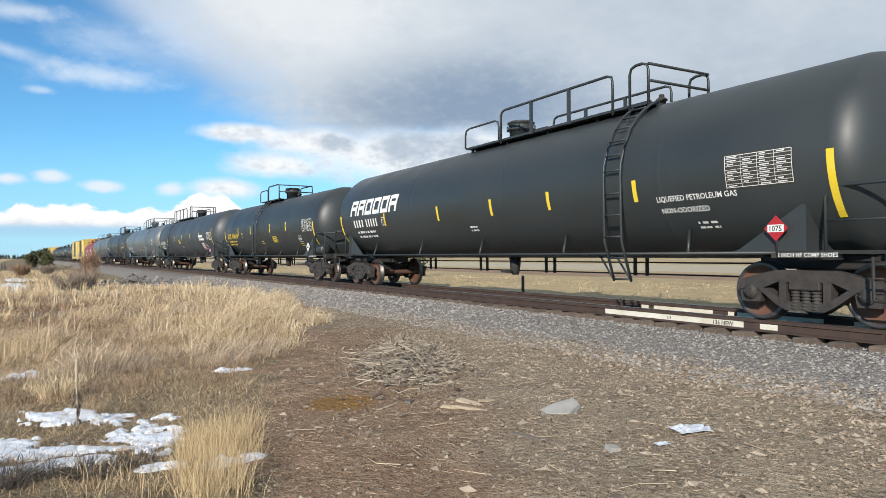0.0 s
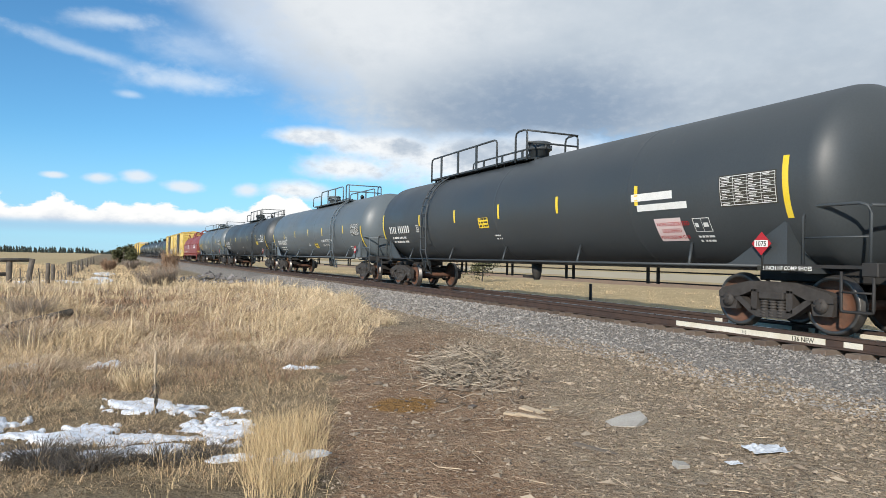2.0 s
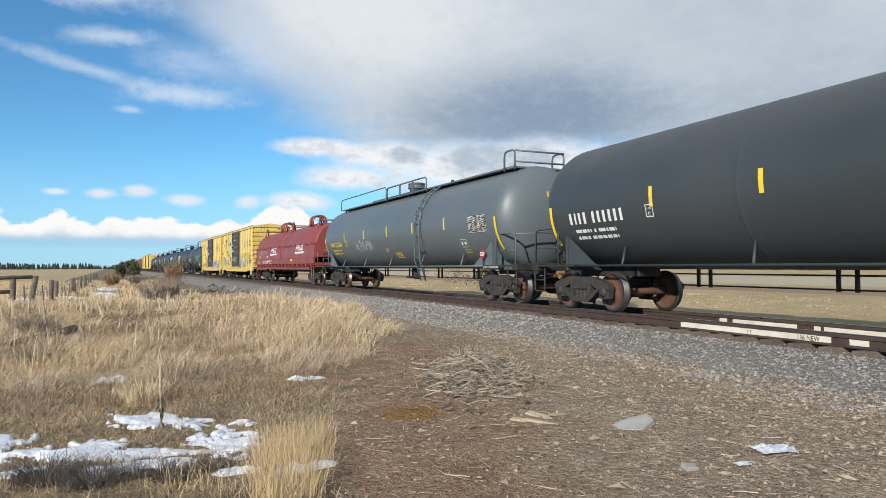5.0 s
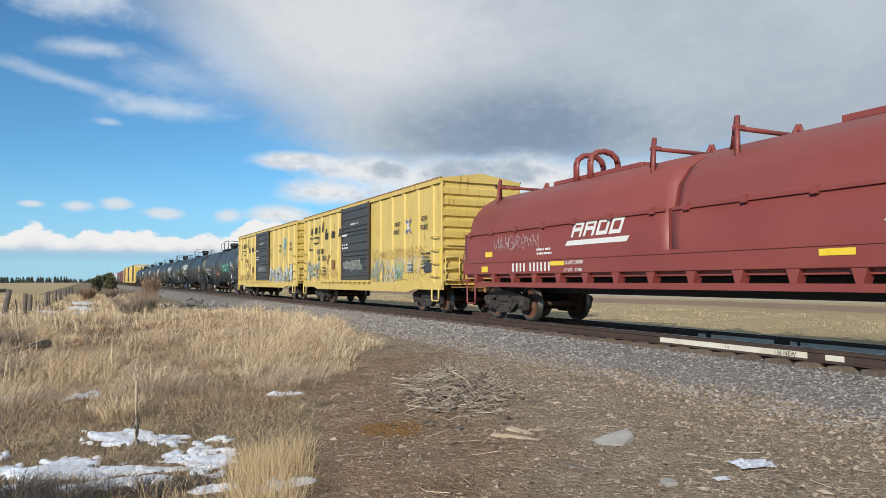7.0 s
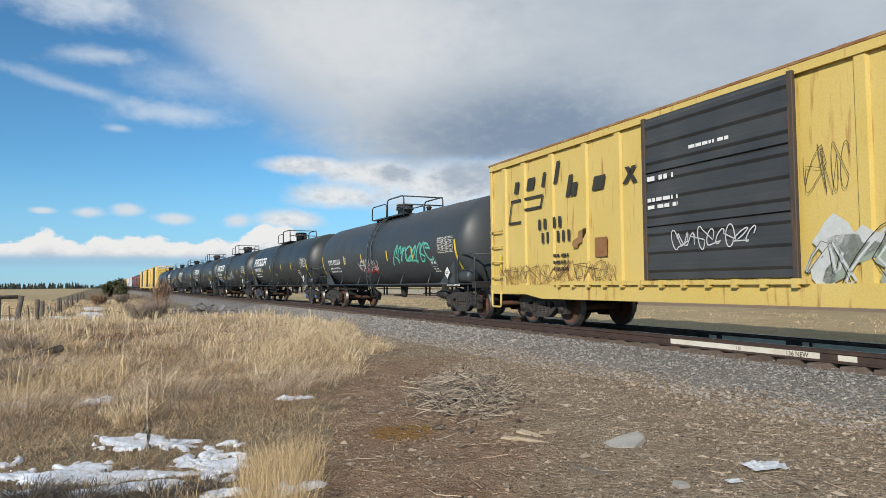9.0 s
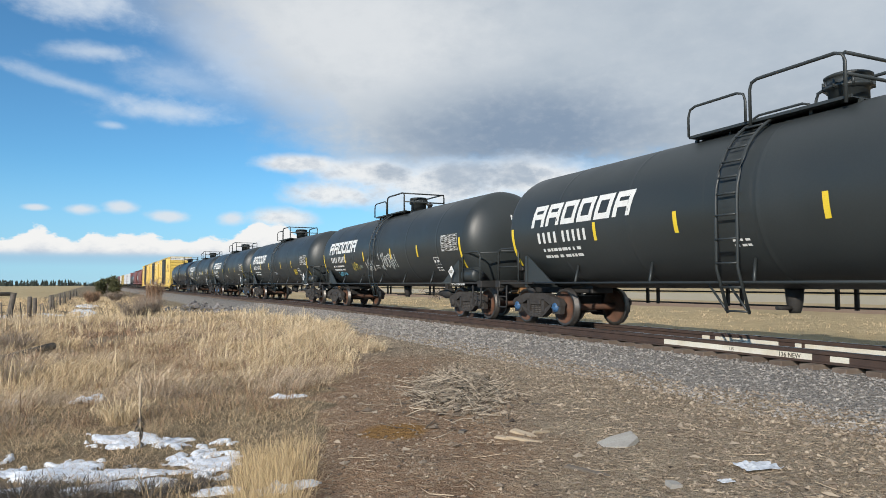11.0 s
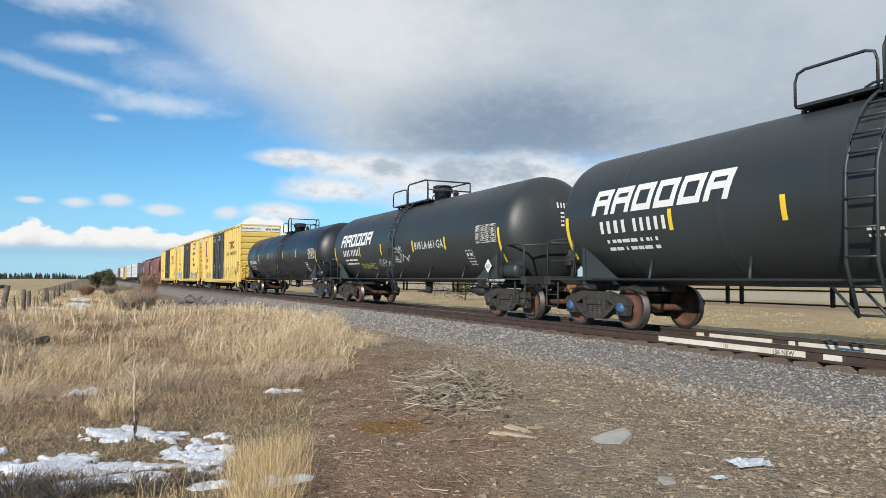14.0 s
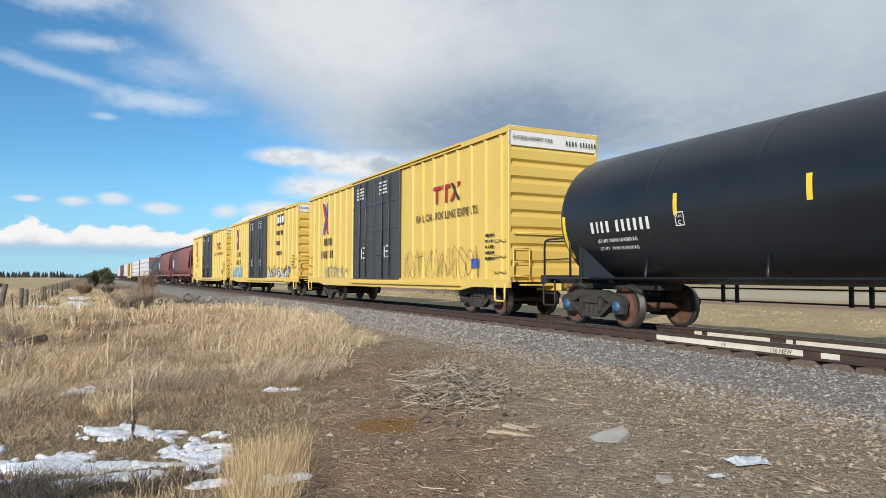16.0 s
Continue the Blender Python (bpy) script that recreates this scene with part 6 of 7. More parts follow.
tank(-81.01, -60.29, LPG, dict(mark="plain", seed=14, num=(-0.17, 0.29, 1.79), panel_y=-7.5, gas=(*GAS, -2.35, 1.86, 0.165), placard_kind="red", sticker=(-0.85, 1.55)), "light grey pressure tank car with yellow strips", paint="grey", ladder=-4.85, stripes=(5.8, 2.99, 0.01, -2.78, -6.35), strip_z=2.18)
tank(-60.29, -38.52, LPG, dict(mark="plain", seed=15, num=(0.2, 0.26), gas=(GAS[1], GAS[0], -6.9, 2.24, 0.115), placard_kind="red", sticker=(-6.0, 1.88)), "charcoal pressure tank car with yellow notice", stripes=(5.74, 3.1, 0.4, -2.45, -5.84), strip_z=2.22)
tank(-38.52, -17.7, LPG, dict(mark="plain", ink="ystencil", seed=16, placard_kind="red", sticker=(-0.5, 1.4), tags=(("lines", 4.0, 1.7, 2.2, 0.6, 8, "tagwhite", 0.02),)), "grey pressure tank car with long top walkway", paint="grey", stripes=(5.6, 2.72, -0.15, -2.84, -5.56), strip_z=2.26, plat=(-8.9, 8.3), tall=(-2.66, 1.53), extra=(-9.0, -8.4), ladder=-3.5, hatch=0.26, tall_h=0.45)
coil = coil_car(18.58, "oxide red coil car with rounded covers and white mark")
add(coil, -17.7, 0.88, 13.4)
add(old_box_car(17.46, 21, "weathered yellow box car with dark door and graffiti", (
    ("lines", -1.9, 0.92, 1.3, 0.95, 5, "taggrey", 0.05), ("lines", -3.3, 0.92, 1.5, 0.8, 5, "tagwhite", 0.045), ("lines", -4.2, 0.95, 0.9, 1.0, 4, "taggreen", 0.02), ("lines", -2.0, 0.95, 4.8, 0.65, 12, "kstencil", 0.012), ("lines", 1.3, 1.45, 2.3, 0.55, 10, "tagwhite", 0.022), ("lines", 1.2, 1.5, 2.2, 0.5, 9, "taggrey", 0.035),
    ("lines", 7.4, 1.1, 2.2, 1.0, 4, "taggrey", 0.10), ("lines", 7.3, 1.1, 2.0, 0.9, 4, "tagwhite", 0.05), ("lines", -2.0, 1.8, 4.9, 0.5, 26, "rust", 0.014), ("lines", 5.6, 1.1, 3.4, 0.6, 17, "rust", 0.014), ("lines", -2.0, 1.3, 4.9, 0.7, 17, "tagwhite", 0.02))), 0.88, 18.34, 12.2)
add(old_box_car(17.47, 22, "rust-streaked yellow box car with dark door and graffiti", (
    ("shapes", -1.8, 0.88, 5.4, 1.15, 5, "tagwhite", 0), ("shapes", -2.1, 0.86, 4.6, 0.85, 6, "taggrey", 0), ("lines", -1.8, 0.9, 5.4, 1.0, 9, "kstencil", 0.016), ("lines", -1.8, 0.95, 5.2, 0.9, 8, "tagwhite", 0.04), ("lines", 7.6, 0.95, 5.0, 0.6, 22, "rust", 0.016), ("lines", 0.9, 1.62, 1.9, 0.42, 9, "tagwhite", 0.022),
    ("lines", 7.5, 1.1, 4.6, 0.5, 10, "taglines", 0.014), ("shapes", -5.3, 2.72, 0.34, 0.85, 1, "tagsky", 0), ("lines", -5.2, 2.3, 0.55, 1.4, 6, "tagsky", 0.014), ("lines", -1.75, 2.3, 0.8, 0.8, 5, "taglines", 0.010)), False), 18.34, 35.81, 12.2)
tank(35.81, 53.63, OIL, dict(mark="plain", seed=17, tags=(("lines", -2.05, 1.8, 3.4, 0.75, 8, "taggreen", 0.07), ("lines", 2.2, 1.6, 2.4, 0.6, 7, "tagwhite", 0.04), ("lines", 1.6, 1.5, 1.6, 0.5, 4, "redmark", 0.08))), "black tank car with teal graffiti and yellow strips", paint="charcoal", hatch=0.2, tall=(-1.7, 0.05), plat=(-1.75, 1.9))
tank(53.63, 71.45, OIL, dict(mark="logo", seed=18), "black oil tank car with white block mark", caps=1)
tank(71.45, 88.77, OIL, dict(mark="logo", seed=19, tags=(("lines", 3.25, 1.62, 0.85, 0.42, 4, "tagyellow", 0.025), ("lines", 2.3, 1.72, 0.35, 0.14, 4, "taggrey", 0.02), ("lines", 1.45, 1.52, 0.85, 0.62, 4, "tagwhite", 0.035), ("lines", -0.15, 1.55, 1.75, 0.80, 7, "tagwhite", 0.04), ("lines", 5.6, 1.42, 1.2, 0.24, 6, "tagsky", 0.03))), "black oil tank car with thin pale graffiti")
tank(88.77, 106.16, OIL, dict(mark="logo", seed=20, sticker=(-4.1, 1.6)), "black oil tank car with amber notice and strips")
tank(106.16, 123.59, OIL, dict(mark="logo", seed=21), "black oil tank car with blue bearing caps", caps=1)
tank(123.59, 141.11, OIL, dict(mark="logo", seed=22, tags=(("lines", 0.35, 1.95, 0.7, 0.32, 4, "tagwhite", 0.025), ("lines", 0.45, 1.66, 1.4, 0.34, 6, "tagwhite", 0.025), ("818·LA·661·GA", -1.55, 2.06, 2.4, 0.36, 0, "tagwhite", 0), ("lines", 4.2, 1.45, 1.6, 0.3, 6, "tagyellow", 0.03), ("lines", 2.1, 1.5, 1.2, 0.4, 5, "tagwhite", 0.025))), "black oil tank car with white graffiti lettering")
tank(141.11, 160.36, OIL, dict(mark="weights", seed=23, placard_kind=""), "glossy black tank car with white stencils and blue caps", caps=1, paint="gloss", ladder=-0.87, plat=(-1.15, 0.75), tall=(-1.1, -0.5), hatch=0.0, stripes=(4.65, 1.95, -1.6, -4.4), strip_z=2.22, tall_h=0.78)
add(tall_box_car(20.91, 31, "tall clean yellow box car with dark double doors", (("lines", -2.6, 0.95, 5.4, 1.1, 12, "taglines", 0.018), ("lines", 6.9, 0.9, 3.4, 0.7, 9, "taggrey", 0.05))), 160.36, 181.27, 14.2)
add(tall_box_car(20.76, 32, "tall yellow box car with white and blue graffiti", (("shapes", 8.6, 0.9, 3.6, 0.8, 6, "tagwhite", 0), ("lines", 8.4, 0.9, 3.2, 1.1, 9, "tagsky", 0.06), ("shapes", -2.6, 0.9, 5.2, 0.7, 8, "tagwhite", 0), ("lines", -2.6, 0.9, 5.2, 0.9, 10, "taglines", 0.05)), 1), 181.27, 202.03, 14.2)
add(tall_box_car(20.77, 33, "tall yellow box car with dark double doors", (("lines", 8.4, 0.9, 2.0, 0.7, 4, "tagwhite", 0.06),)), 202.03, 222.8, 14.2)
add(hopper_car(19.2, "brown covered hopper car with white panel", 41), 222.8, 242.0, 14.6)
add(hopper_car(18.5, "brown covered hopper car with white panel", 42), 242.0, 260.5, 13.9)
tank(260.5, 278.0, OIL, dict(mark="plain", seed=24), "dark grey tank car behind brown hopper cars", paint="charcoal")
add(lumber_car(24.5, "flat car loaded with white wrapped lumber"), 278.0, 302.5, 19.7)
add(lumber_car(25.5, "flat car loaded with white wrapped lumber"), 302.5, 328.0, 20.7)
add(old_box_car(18.0, 51, "yellow box car far down the train", ()), 328.0, 346.0, 12.2)
add(lumber_car(22.0, "flat car loaded with white wrapped lumber"), 346.0, 368.0, 17.2)
add(hopper_car(19.0, "brown covered hopper car far down the train", 52), 368.0, 387.0, 14.4)
add(lumber_car(23.0, "flat car loaded with white wrapped lumber"), 387.0, 410.0, 18.2)
for ob in TRUCKS:
    for o in (*ob.children_recursive, ob):
        bpy.data.objects.remove(o)


# ---------------------------------------------------------------- grass, stones and litter
RNG = np.random.default_rng(7)


def raw_mesh(name, V, Fc, material, label, category, kind="stuff", parent=None):
    me = bpy.data.meshes.new(name)
    me.from_pydata(V.tolist() if hasattr(V, "tolist") else V, [], Fc)
    me.materials.append(material)
    ob = new(name, me)
    if parent is not None:
        ob.parent = parent
        if label:
            ob["label"] = label
        return ob
    return tagged(ob, label, category, kind=kind)


def blades(x, y, h, lean, az, w, z=None, droop=0.35):
    """Grass blades as narrow bent strips: arrays in, vertices and faces out."""
    n = len(x)
    z = ground_z(x, y) if z is None else z
    dx, dy = np.cos(az) * lean, np.sin(az) * lean
    face = RNG.uniform(0, math.tau, n)
    px, py = np.cos(face) * w, np.sin(face) * w
    V = np.empty((n, 7, 3))
    for k, (f, g, ww) in enumerate(((0, 0, 1), (0, 0, -1), (0.42, 0.18, -0.9), (0.42, 0.18, 0.9), (0.78, 0.54, -0.7), (0.78, 0.54, 0.7), (1.0, 1.0, 0))):
        V[:, k, 0] = x + dx * h * g + px * ww
        V[:, k, 1] = y + dy * h * g + py * ww
        V[:, k, 2] = z - 0.02 + h * f * (1 - droop * lean * g)
    b = np.arange(n) * 7
    quads = np.stack([b, b + 1, b + 2, b + 3], 1).tolist() + np.stack([b + 3, b + 2, b + 4, b + 5], 1).tolist()
    tris = np.stack([b + 5, b + 4, b + 6], 1).tolist()
    return V.reshape(-1, 3), quads + tris


def tufts(cx, cy, per, spread_r, h0, h1, lean=0.45, w=0.004, droop=0.35):
    """Blades gathered in tufts round the given centres."""
    n = len(cx)
    x = np.repeat(cx, per) + RNG.normal(0, spread_r, n * per)
    y = np.repeat(cy, per) + RNG.normal(0, spread_r, n * per)
    hh = np.repeat(RNG.uniform(h0, h1, n), per) * RNG.uniform(0.45, 1.1, n * per)
    d = np.hypot(x, y)
    az = np.arctan2(y - np.repeat(cy, per), x - np.repeat(cx, per)) + RNG.normal(0, 0.9, n * per)
    return blades(x, y, hh, np.abs(RNG.normal(lean, 0.25, n * per)), az, w * np.clip(d / 9, 0.8, 4.5), droop=droop)


def scatter(n, x0, x1, y0, y1, keep, power=1.0):
    """Places in a field, thicker toward the low y, where keep(x, y) holds."""
    y = y0 + (y1 - y0) * RNG.random(n) ** power
    x = RNG.uniform(x0, x1, n)
    ok = keep(x, y)
    return x[ok], y[ok]


def in_straw(x, y, m=0.0):
    off, s = lateral(x, y)
    return (x < dirt_edge(y) - m + 0.3 * hash_noise(x, y, 0.9, 5)) & (off < -3.4) & (x > -1.2 - 0.36 * y)


def patchy(x, y):
    return hash_noise(x, y, 0.55, 12) + 0.5 * hash_noise(x, y, 1.7, 13)


def crest(x, y):
    """Height of the growth from place to place: tall on the bank, low in the hollow."""
    return np.clip(0.55 + 0.55 * hash_noise(x, y, 0.42, 31) + 0.6 * hash_noise(x, y, 1.1, 32), 0.10, 1.35)


def clumps(x, y, per, rad, top, lean, w, droop=0.35):
    """Grass clumps of uneven height, each an open fan of arching blades."""
    n = len(x)
    hh = np.repeat(top * crest(x, y) * RNG.uniform(0.6, 1.15, n), per) * RNG.uniform(0.35, 1.1, n * per)
    rr = np.repeat(rad * RNG.uniform(0.5, 1.5, n), per)
    a = RNG.uniform(0, math.tau, n * per)
    q = np.sqrt(RNG.random(n * per))
    bx, by = np.repeat(x, per) + rr * q * np.cos(a), np.repeat(y, per) + rr * q * np.sin(a)
    tilt = np.abs(RNG.normal(lean, 0.35, n * per)) * (0.4 + 0.8 * q)
    wind = np.repeat(RNG.normal(0.4, 0.9, n), per)
    az = np.where(RNG.random(n * per) < 0.6, a + RNG.normal(0, 0.6, n * per), wind + RNG.normal(0, 0.5, n * per))
    return blades(bx, by, hh, np.minimum(tilt, 1.9), az, w * np.clip(np.hypot(bx, by) / 9, 0.8, 4.5), droop=droop)


def build_grass():
    x, y = scatter(5600, -14, 8, 10.2, 46, lambda x, y: in_straw(x, y, 0.1) & (patchy(x, y) > -0.15), 1.5)
    raw_mesh("dry_grass", *clumps(x, y, 40, 0.18, 0.60, 1.25, 0.0021, 0.42), M["straw"], "knee-high straw-coloured dry grass on the bank", "grass")
    x, y = scatter(4400, -14, 8, 9.8, 46, lambda x, y: in_straw(x, y, 0.1) & (patchy(x + 9, y) > 0.0), 1.5)
    raw_mesh("grey_grass", *clumps(x, y, 36, 0.17, 0.56, 1.45, 0.0020, 0.45), M["strawgrey"], "bleached grey dry grass on the bank", "grass")
    x, y = scatter(1700, -4, 6.8, 10.6, 34, lambda x, y: in_straw(x, y, -0.1) & (x > dirt_edge(y) - 2.2), 1.3)
    raw_mesh("pale_grass", *clumps(x, y, 34, 0.15, 0.64, 1.1, 0.0021, 0.40), M["strawpale"], "pale sunlit tufts of dry grass along the dirt edge", "grass")
    x, y = scatter(900, -10, 6.5, 10.5, 40, lambda x, y: in_straw(x, y, 0.1) & (patchy(x, y) > -0.1), 1.3)
    raw_mesh("tall_stalks", *tufts(x, y, 7, 0.10, 0.45, 0.85, 0.3, 0.0024), M["strawpale"], "tall thin seed stalks above the dry grass", "grass")
    x, y = scatter(15000, -7, 4, 5.0, 18, lambda x, y: in_straw(x, y, 0.05), 1.0)
    raw_mesh("matted_grass", *tufts(x, y, 14, 0.11, 0.06, 0.20, 1.35, 0.0025, 0.52), M["matted"], "short matted brown grass", "grass")
    x, y = scatter(330, 0.62, 1.45, 4.2, 6.3, lambda x, y: (x < dirt_edge(y) + 0.02) & (x > 0.62 + 0.14 * (y - 5)), 1.0)
    raw_mesh("tall_tuft", *tufts(x, y, 15, 0.06, 0.16, 0.44, 0.42, 0.0017), M["strawgold"], "tall pale grass tuft beside the snow", "grass")
    x, y = scatter(16, -0.2, 0.7, 4.6, 5.6, lambda x, y: x < 2, 1.0)
    raw_mesh("tall_tuft", *tufts(x, y, 14, 0.06, 0.12, 0.34, 0.45, 0.0017), M["strawgold"], "tall pale grass tuft beside the snow", "grass")
    x, y = scatter(1700, -8, 6, 8.2, 30, lambda x, y: in_straw(x, y, 0.2), 1.2)
    raw_mesh("dead_weeds", *tufts(x, y, 18, 0.10, 0.10, 0.34, 0.6, 0.003), M["russet"], "brown dead weeds among the grass", "weeds")
    x, y = scatter(2600, -9, 5.5, 8.5, 34, lambda x, y: in_straw(x, y, 0.3) & (patchy(x + 4, y + 7) > 0.12), 1.2)
    raw_mesh("dark_weeds", *clumps(x, y, 26, 0.16, 0.36, 0.9, 0.0024), M["sage"], "dark grey-brown brushy weeds in the grass", "weeds")
    x, y = scatter(1300, -7, 4, 7.2, 20, lambda x, y: in_straw(x, y, 0.1), 1.0)
    raw_mesh("pale_tufts", *tufts(x, y, 14, 0.09, 0.06, 0.17, 1.1, 0.0024, 0.45), M["strawpale"], "small pale tufts in the matted grass", "grass")
    x, y = scatter(420, 0.7, 5.2, 4.0, 12.5, lambda x, y: (x > dirt_edge(y) - 0.1) & (x < dirt_edge(y) + 0.25 + 0.9 * RNG.random(len(x)) ** 2), 1.0)
    raw_mesh("edge_tufts", *tufts(x, y, 12, 0.07, 0.03, 0.12, 1.1, 0.0022), M["strawgrey"], "thin trodden grass at the edge of the dirt", "grass")
    x, y = scatter(2600, -30, 6, 40, 120, lambda x, y: (lateral(x, y)[0] < -5.5), 1.2)
    raw_mesh("far_grass", *tufts(x, y, 14, 0.35, 0.15, 0.5, 0.6), M["straw"], "far tufts of dry grass in the ditch", "grass")
    x, y = scatter(3400, 12, 60, 2, 80, lambda x, y: (lateral(x, y)[0] > 3.8) & (lateral(x, y)[0] < 20), 1.2)
    raw_mesh("dry_grass", *tufts(x, y, 14, 0.30, 0.04, 0.20, 0.8, 0.0022), M["straw"], "dry grass strip beyond the track", "grass")


OCT = np.array([(1, 0, 0), (-1, 0, 0), (0, 1, 0), (0, -1, 0), (0, 0, 1), (0, 0, -1)], float)
OCT_F = np.array([(0, 2, 4), (2, 1, 4), (1, 3, 4), (3, 0, 4), (2, 0, 5), (1, 2, 5), (3, 1, 5), (0, 3, 5)])


def stones(x, y, size, flat=0.6, sink=0.25):
    n = len(x)
    V = OCT[None] * RNG.uniform(0.55, 1.15, (n, 6, 1)) + RNG.normal(0, 0.22, (n, 6, 3))
    V[:, :, 2] *= flat
    a = RNG.uniform(0, math.tau, n)
    c, s_ = np.cos(a)[:, None], np.sin(a)[:, None]
    vx, vy = V[:, :, 0] * c - V[:, :, 1] * s_, V[:, :, 0] * s_ + V[:, :, 1] * c
    V = np.stack([vx, vy, V[:, :, 2]], 2) * size[:, None, None]
    V[:, :, 0] += x[:, None]
    V[:, :, 1] += y[:, None]
    V[:, :, 2] += (ground_z(x, y) + size * flat * (0.6 - sink))[:, None]
    return V.reshape(-1, 3), (OCT_F[None] + (np.arange(n) * 6)[:, None, None]).reshape(-1, 3).tolist()


def along_track(n, s0, s1, o0, o1, power=1.6):
    sv = s0 + (s1 - s0) * RNG.random(n) ** power
    ov = RNG.uniform(o0, o1, n)
    P = np.array([track(a, b)[:2] for a, b in zip(sv, ov)])
    return P[:, 0], P[:, 1]


def build_stones():
    x, y = along_track(24000, 2.5, 48, -3.75, -1.28)
    raw_mesh("ballast", *stones(x, y, RNG.uniform(0.014, 0.034, len(x)) * np.clip(np.hypot(x, y) / 13, 0.9, 1.6)), M["stones"], "crushed grey ballast stones on the track shoulder", "ballast")
    x, y = along_track(5200, 2.5, 40, -1.2, 1.9)
    raw_mesh("ballast", *stones(x, y, RNG.uniform(0.018, 0.04, len(x))), M["stones"], "crushed grey ballast between the ties", "ballast")
    x, y = scatter(52000, 0.6, 10.5, 2.6, 20, lambda x, y: (x > dirt_edge(y) + 0.1) & (lateral(x, y)[0] < -2.9) & (RNG.random(len(x)) < 0.40 + 0.6 * step(x - dirt_edge(y), 1.0, 3.6)), 1.35)
    sz = 0.005 + 0.017 * RNG.random(len(x)) ** 3.0
    sz *= 1 + 0.7 * step(lateral(x, y)[0], -6.5, -3.5)
    raw_mesh("gravel", *stones(x, y, sz, 0.75), M["pebbles"], "loose brown and grey gravel on the dirt", "gravel")
    x, y = scatter(260, 1.5, 9, 2.8, 12, lambda x, y: (x > dirt_edge(y) + 0.2) & (lateral(x, y)[0] < -3), 1.2)
    raw_mesh("cobbles", *stones(x, y, RNG.uniform(0.03, 0.07, len(x)), 0.45), M["pebbles"], "scattered flat stones in the dirt", "stone")


def sticks(x, y, z, length, az, tilt, r):
    """Thin three-sided sticks."""
    n = len(x)
    d = np.stack([np.cos(az) * np.cos(tilt), np.sin(az) * np.cos(tilt), np.sin(tilt)], 1) * length[:, None]
    u = np.stack([-np.sin(az), np.cos(az), np.zeros(n)], 1) * r[:, None]
    w = np.array([0, 0, 1.0])[None] * r[:, None]
    bend = np.stack([-np.sin(az), np.cos(az), np.zeros(n)], 1) * (length * RNG.normal(0, 0.14, n))[:, None]
    o = np.stack([x, y, z], 1)
    V = []
    for f, k in ((-0.5, 1.0), (0.0, 0.9), (0.5, 0.4)):
        c = o + d * f + (bend if f == 0 else 0)
        V += [c + u * k, c - u * k, c + w * k * 1.4]
    V = np.stack(V, 1)
    b = (np.arange(n) * 9)[:, None]
    Fc = []
    for q in ((0, 1, 4, 3), (1, 2, 5, 4), (2, 0, 3, 5), (3, 4, 7, 6), (4, 5, 8, 7), (5, 3, 6, 8)):
        Fc += (b + np.array(q)[None]).tolist()
    return V.reshape(-1, 3), Fc


def build_litter():
    n = 2300
    u, v = RNG.normal(0, 0.30, n), RNG.normal(0, 0.78, n)
    x, y = 4.12 + u + 0.42 * v, 8.75 + v - 0.25 * u
    heap = 0.30 * np.exp(-((u / 0.5) ** 2 + (v / 0.9) ** 2))
    z = ground_z(x, y) + 0.01 + heap * RNG.random(n)
    k = RNG.random(n) < 0.6
    raw_mesh("bark_chips", *stones(x[k], y[k], RNG.uniform(0.015, 0.05, int(k.sum())), 0.7), M["bark"], "dark clods and bark under the twigs", "litter")
    raw_mesh("twig_pile", *sticks(x, y, z, RNG.uniform(0.10, 0.46, n), RNG.normal(0.2, 1.1, n), RNG.normal(0, 0.35, n), RNG.uniform(0.003, 0.0085, n)), M["twig"], "low heap of bleached dead twigs on the dirt", "twigs")
    x, y = scatter(9000, 0.8, 10.0, 2.6, 16, lambda x, y: (x > dirt_edge(y) - 0.1) & (lateral(x, y)[0] < -3.0), 1.25)
    raw_mesh("bark_chips", *stones(x, y, 0.006 + 0.020 * RNG.random(len(x)) ** 2.5, 0.4, 0.1), M["bark"], "dark bark and clod bits on the dirt", "litter")
    x, y = scatter(17000, 1.0, 9.0, 2.6, 14, lambda x, y: (x > dirt_edge(y) - 0.1) & (lateral(x, y)[0] < -3.4) & (np.hypot(x - 2.45, y - 6.8) > 0.55) & (RNG.random(len(x)) < 0.75 + 0.25 * step(x - dirt_edge(y), 1.5, 3)), 1.2)
    n = len(x)
    raw_mesh("straw_litter", *sticks(x, y, ground_z(x, y) + 0.006, RNG.uniform(0.02, 0.10, n), RNG.uniform(0, math.tau, n), RNG.normal(0, 0.08, n), RNG.uniform(0.0009, 0.0024, n)), M["litter"], "loose straw and bark bits on the dirt", "litter")
    n = 220
    x, y = scatter(n, 1.6, 7.5, 3.0, 8.5, lambda x, y: x > dirt_edge(y), 1.0)
    n = len(x)
    raw_mesh("twig_litter", *sticks(x, y, ground_z(x, y) + 0.01, RNG.uniform(0.10, 0.36, n), RNG.uniform(0, math.tau, n), RNG.normal(0, 0.06, n), RNG.uniform(0.002, 0.0045, n)), M["litter"], "broken sticks scattered over the dirt", "twigs")


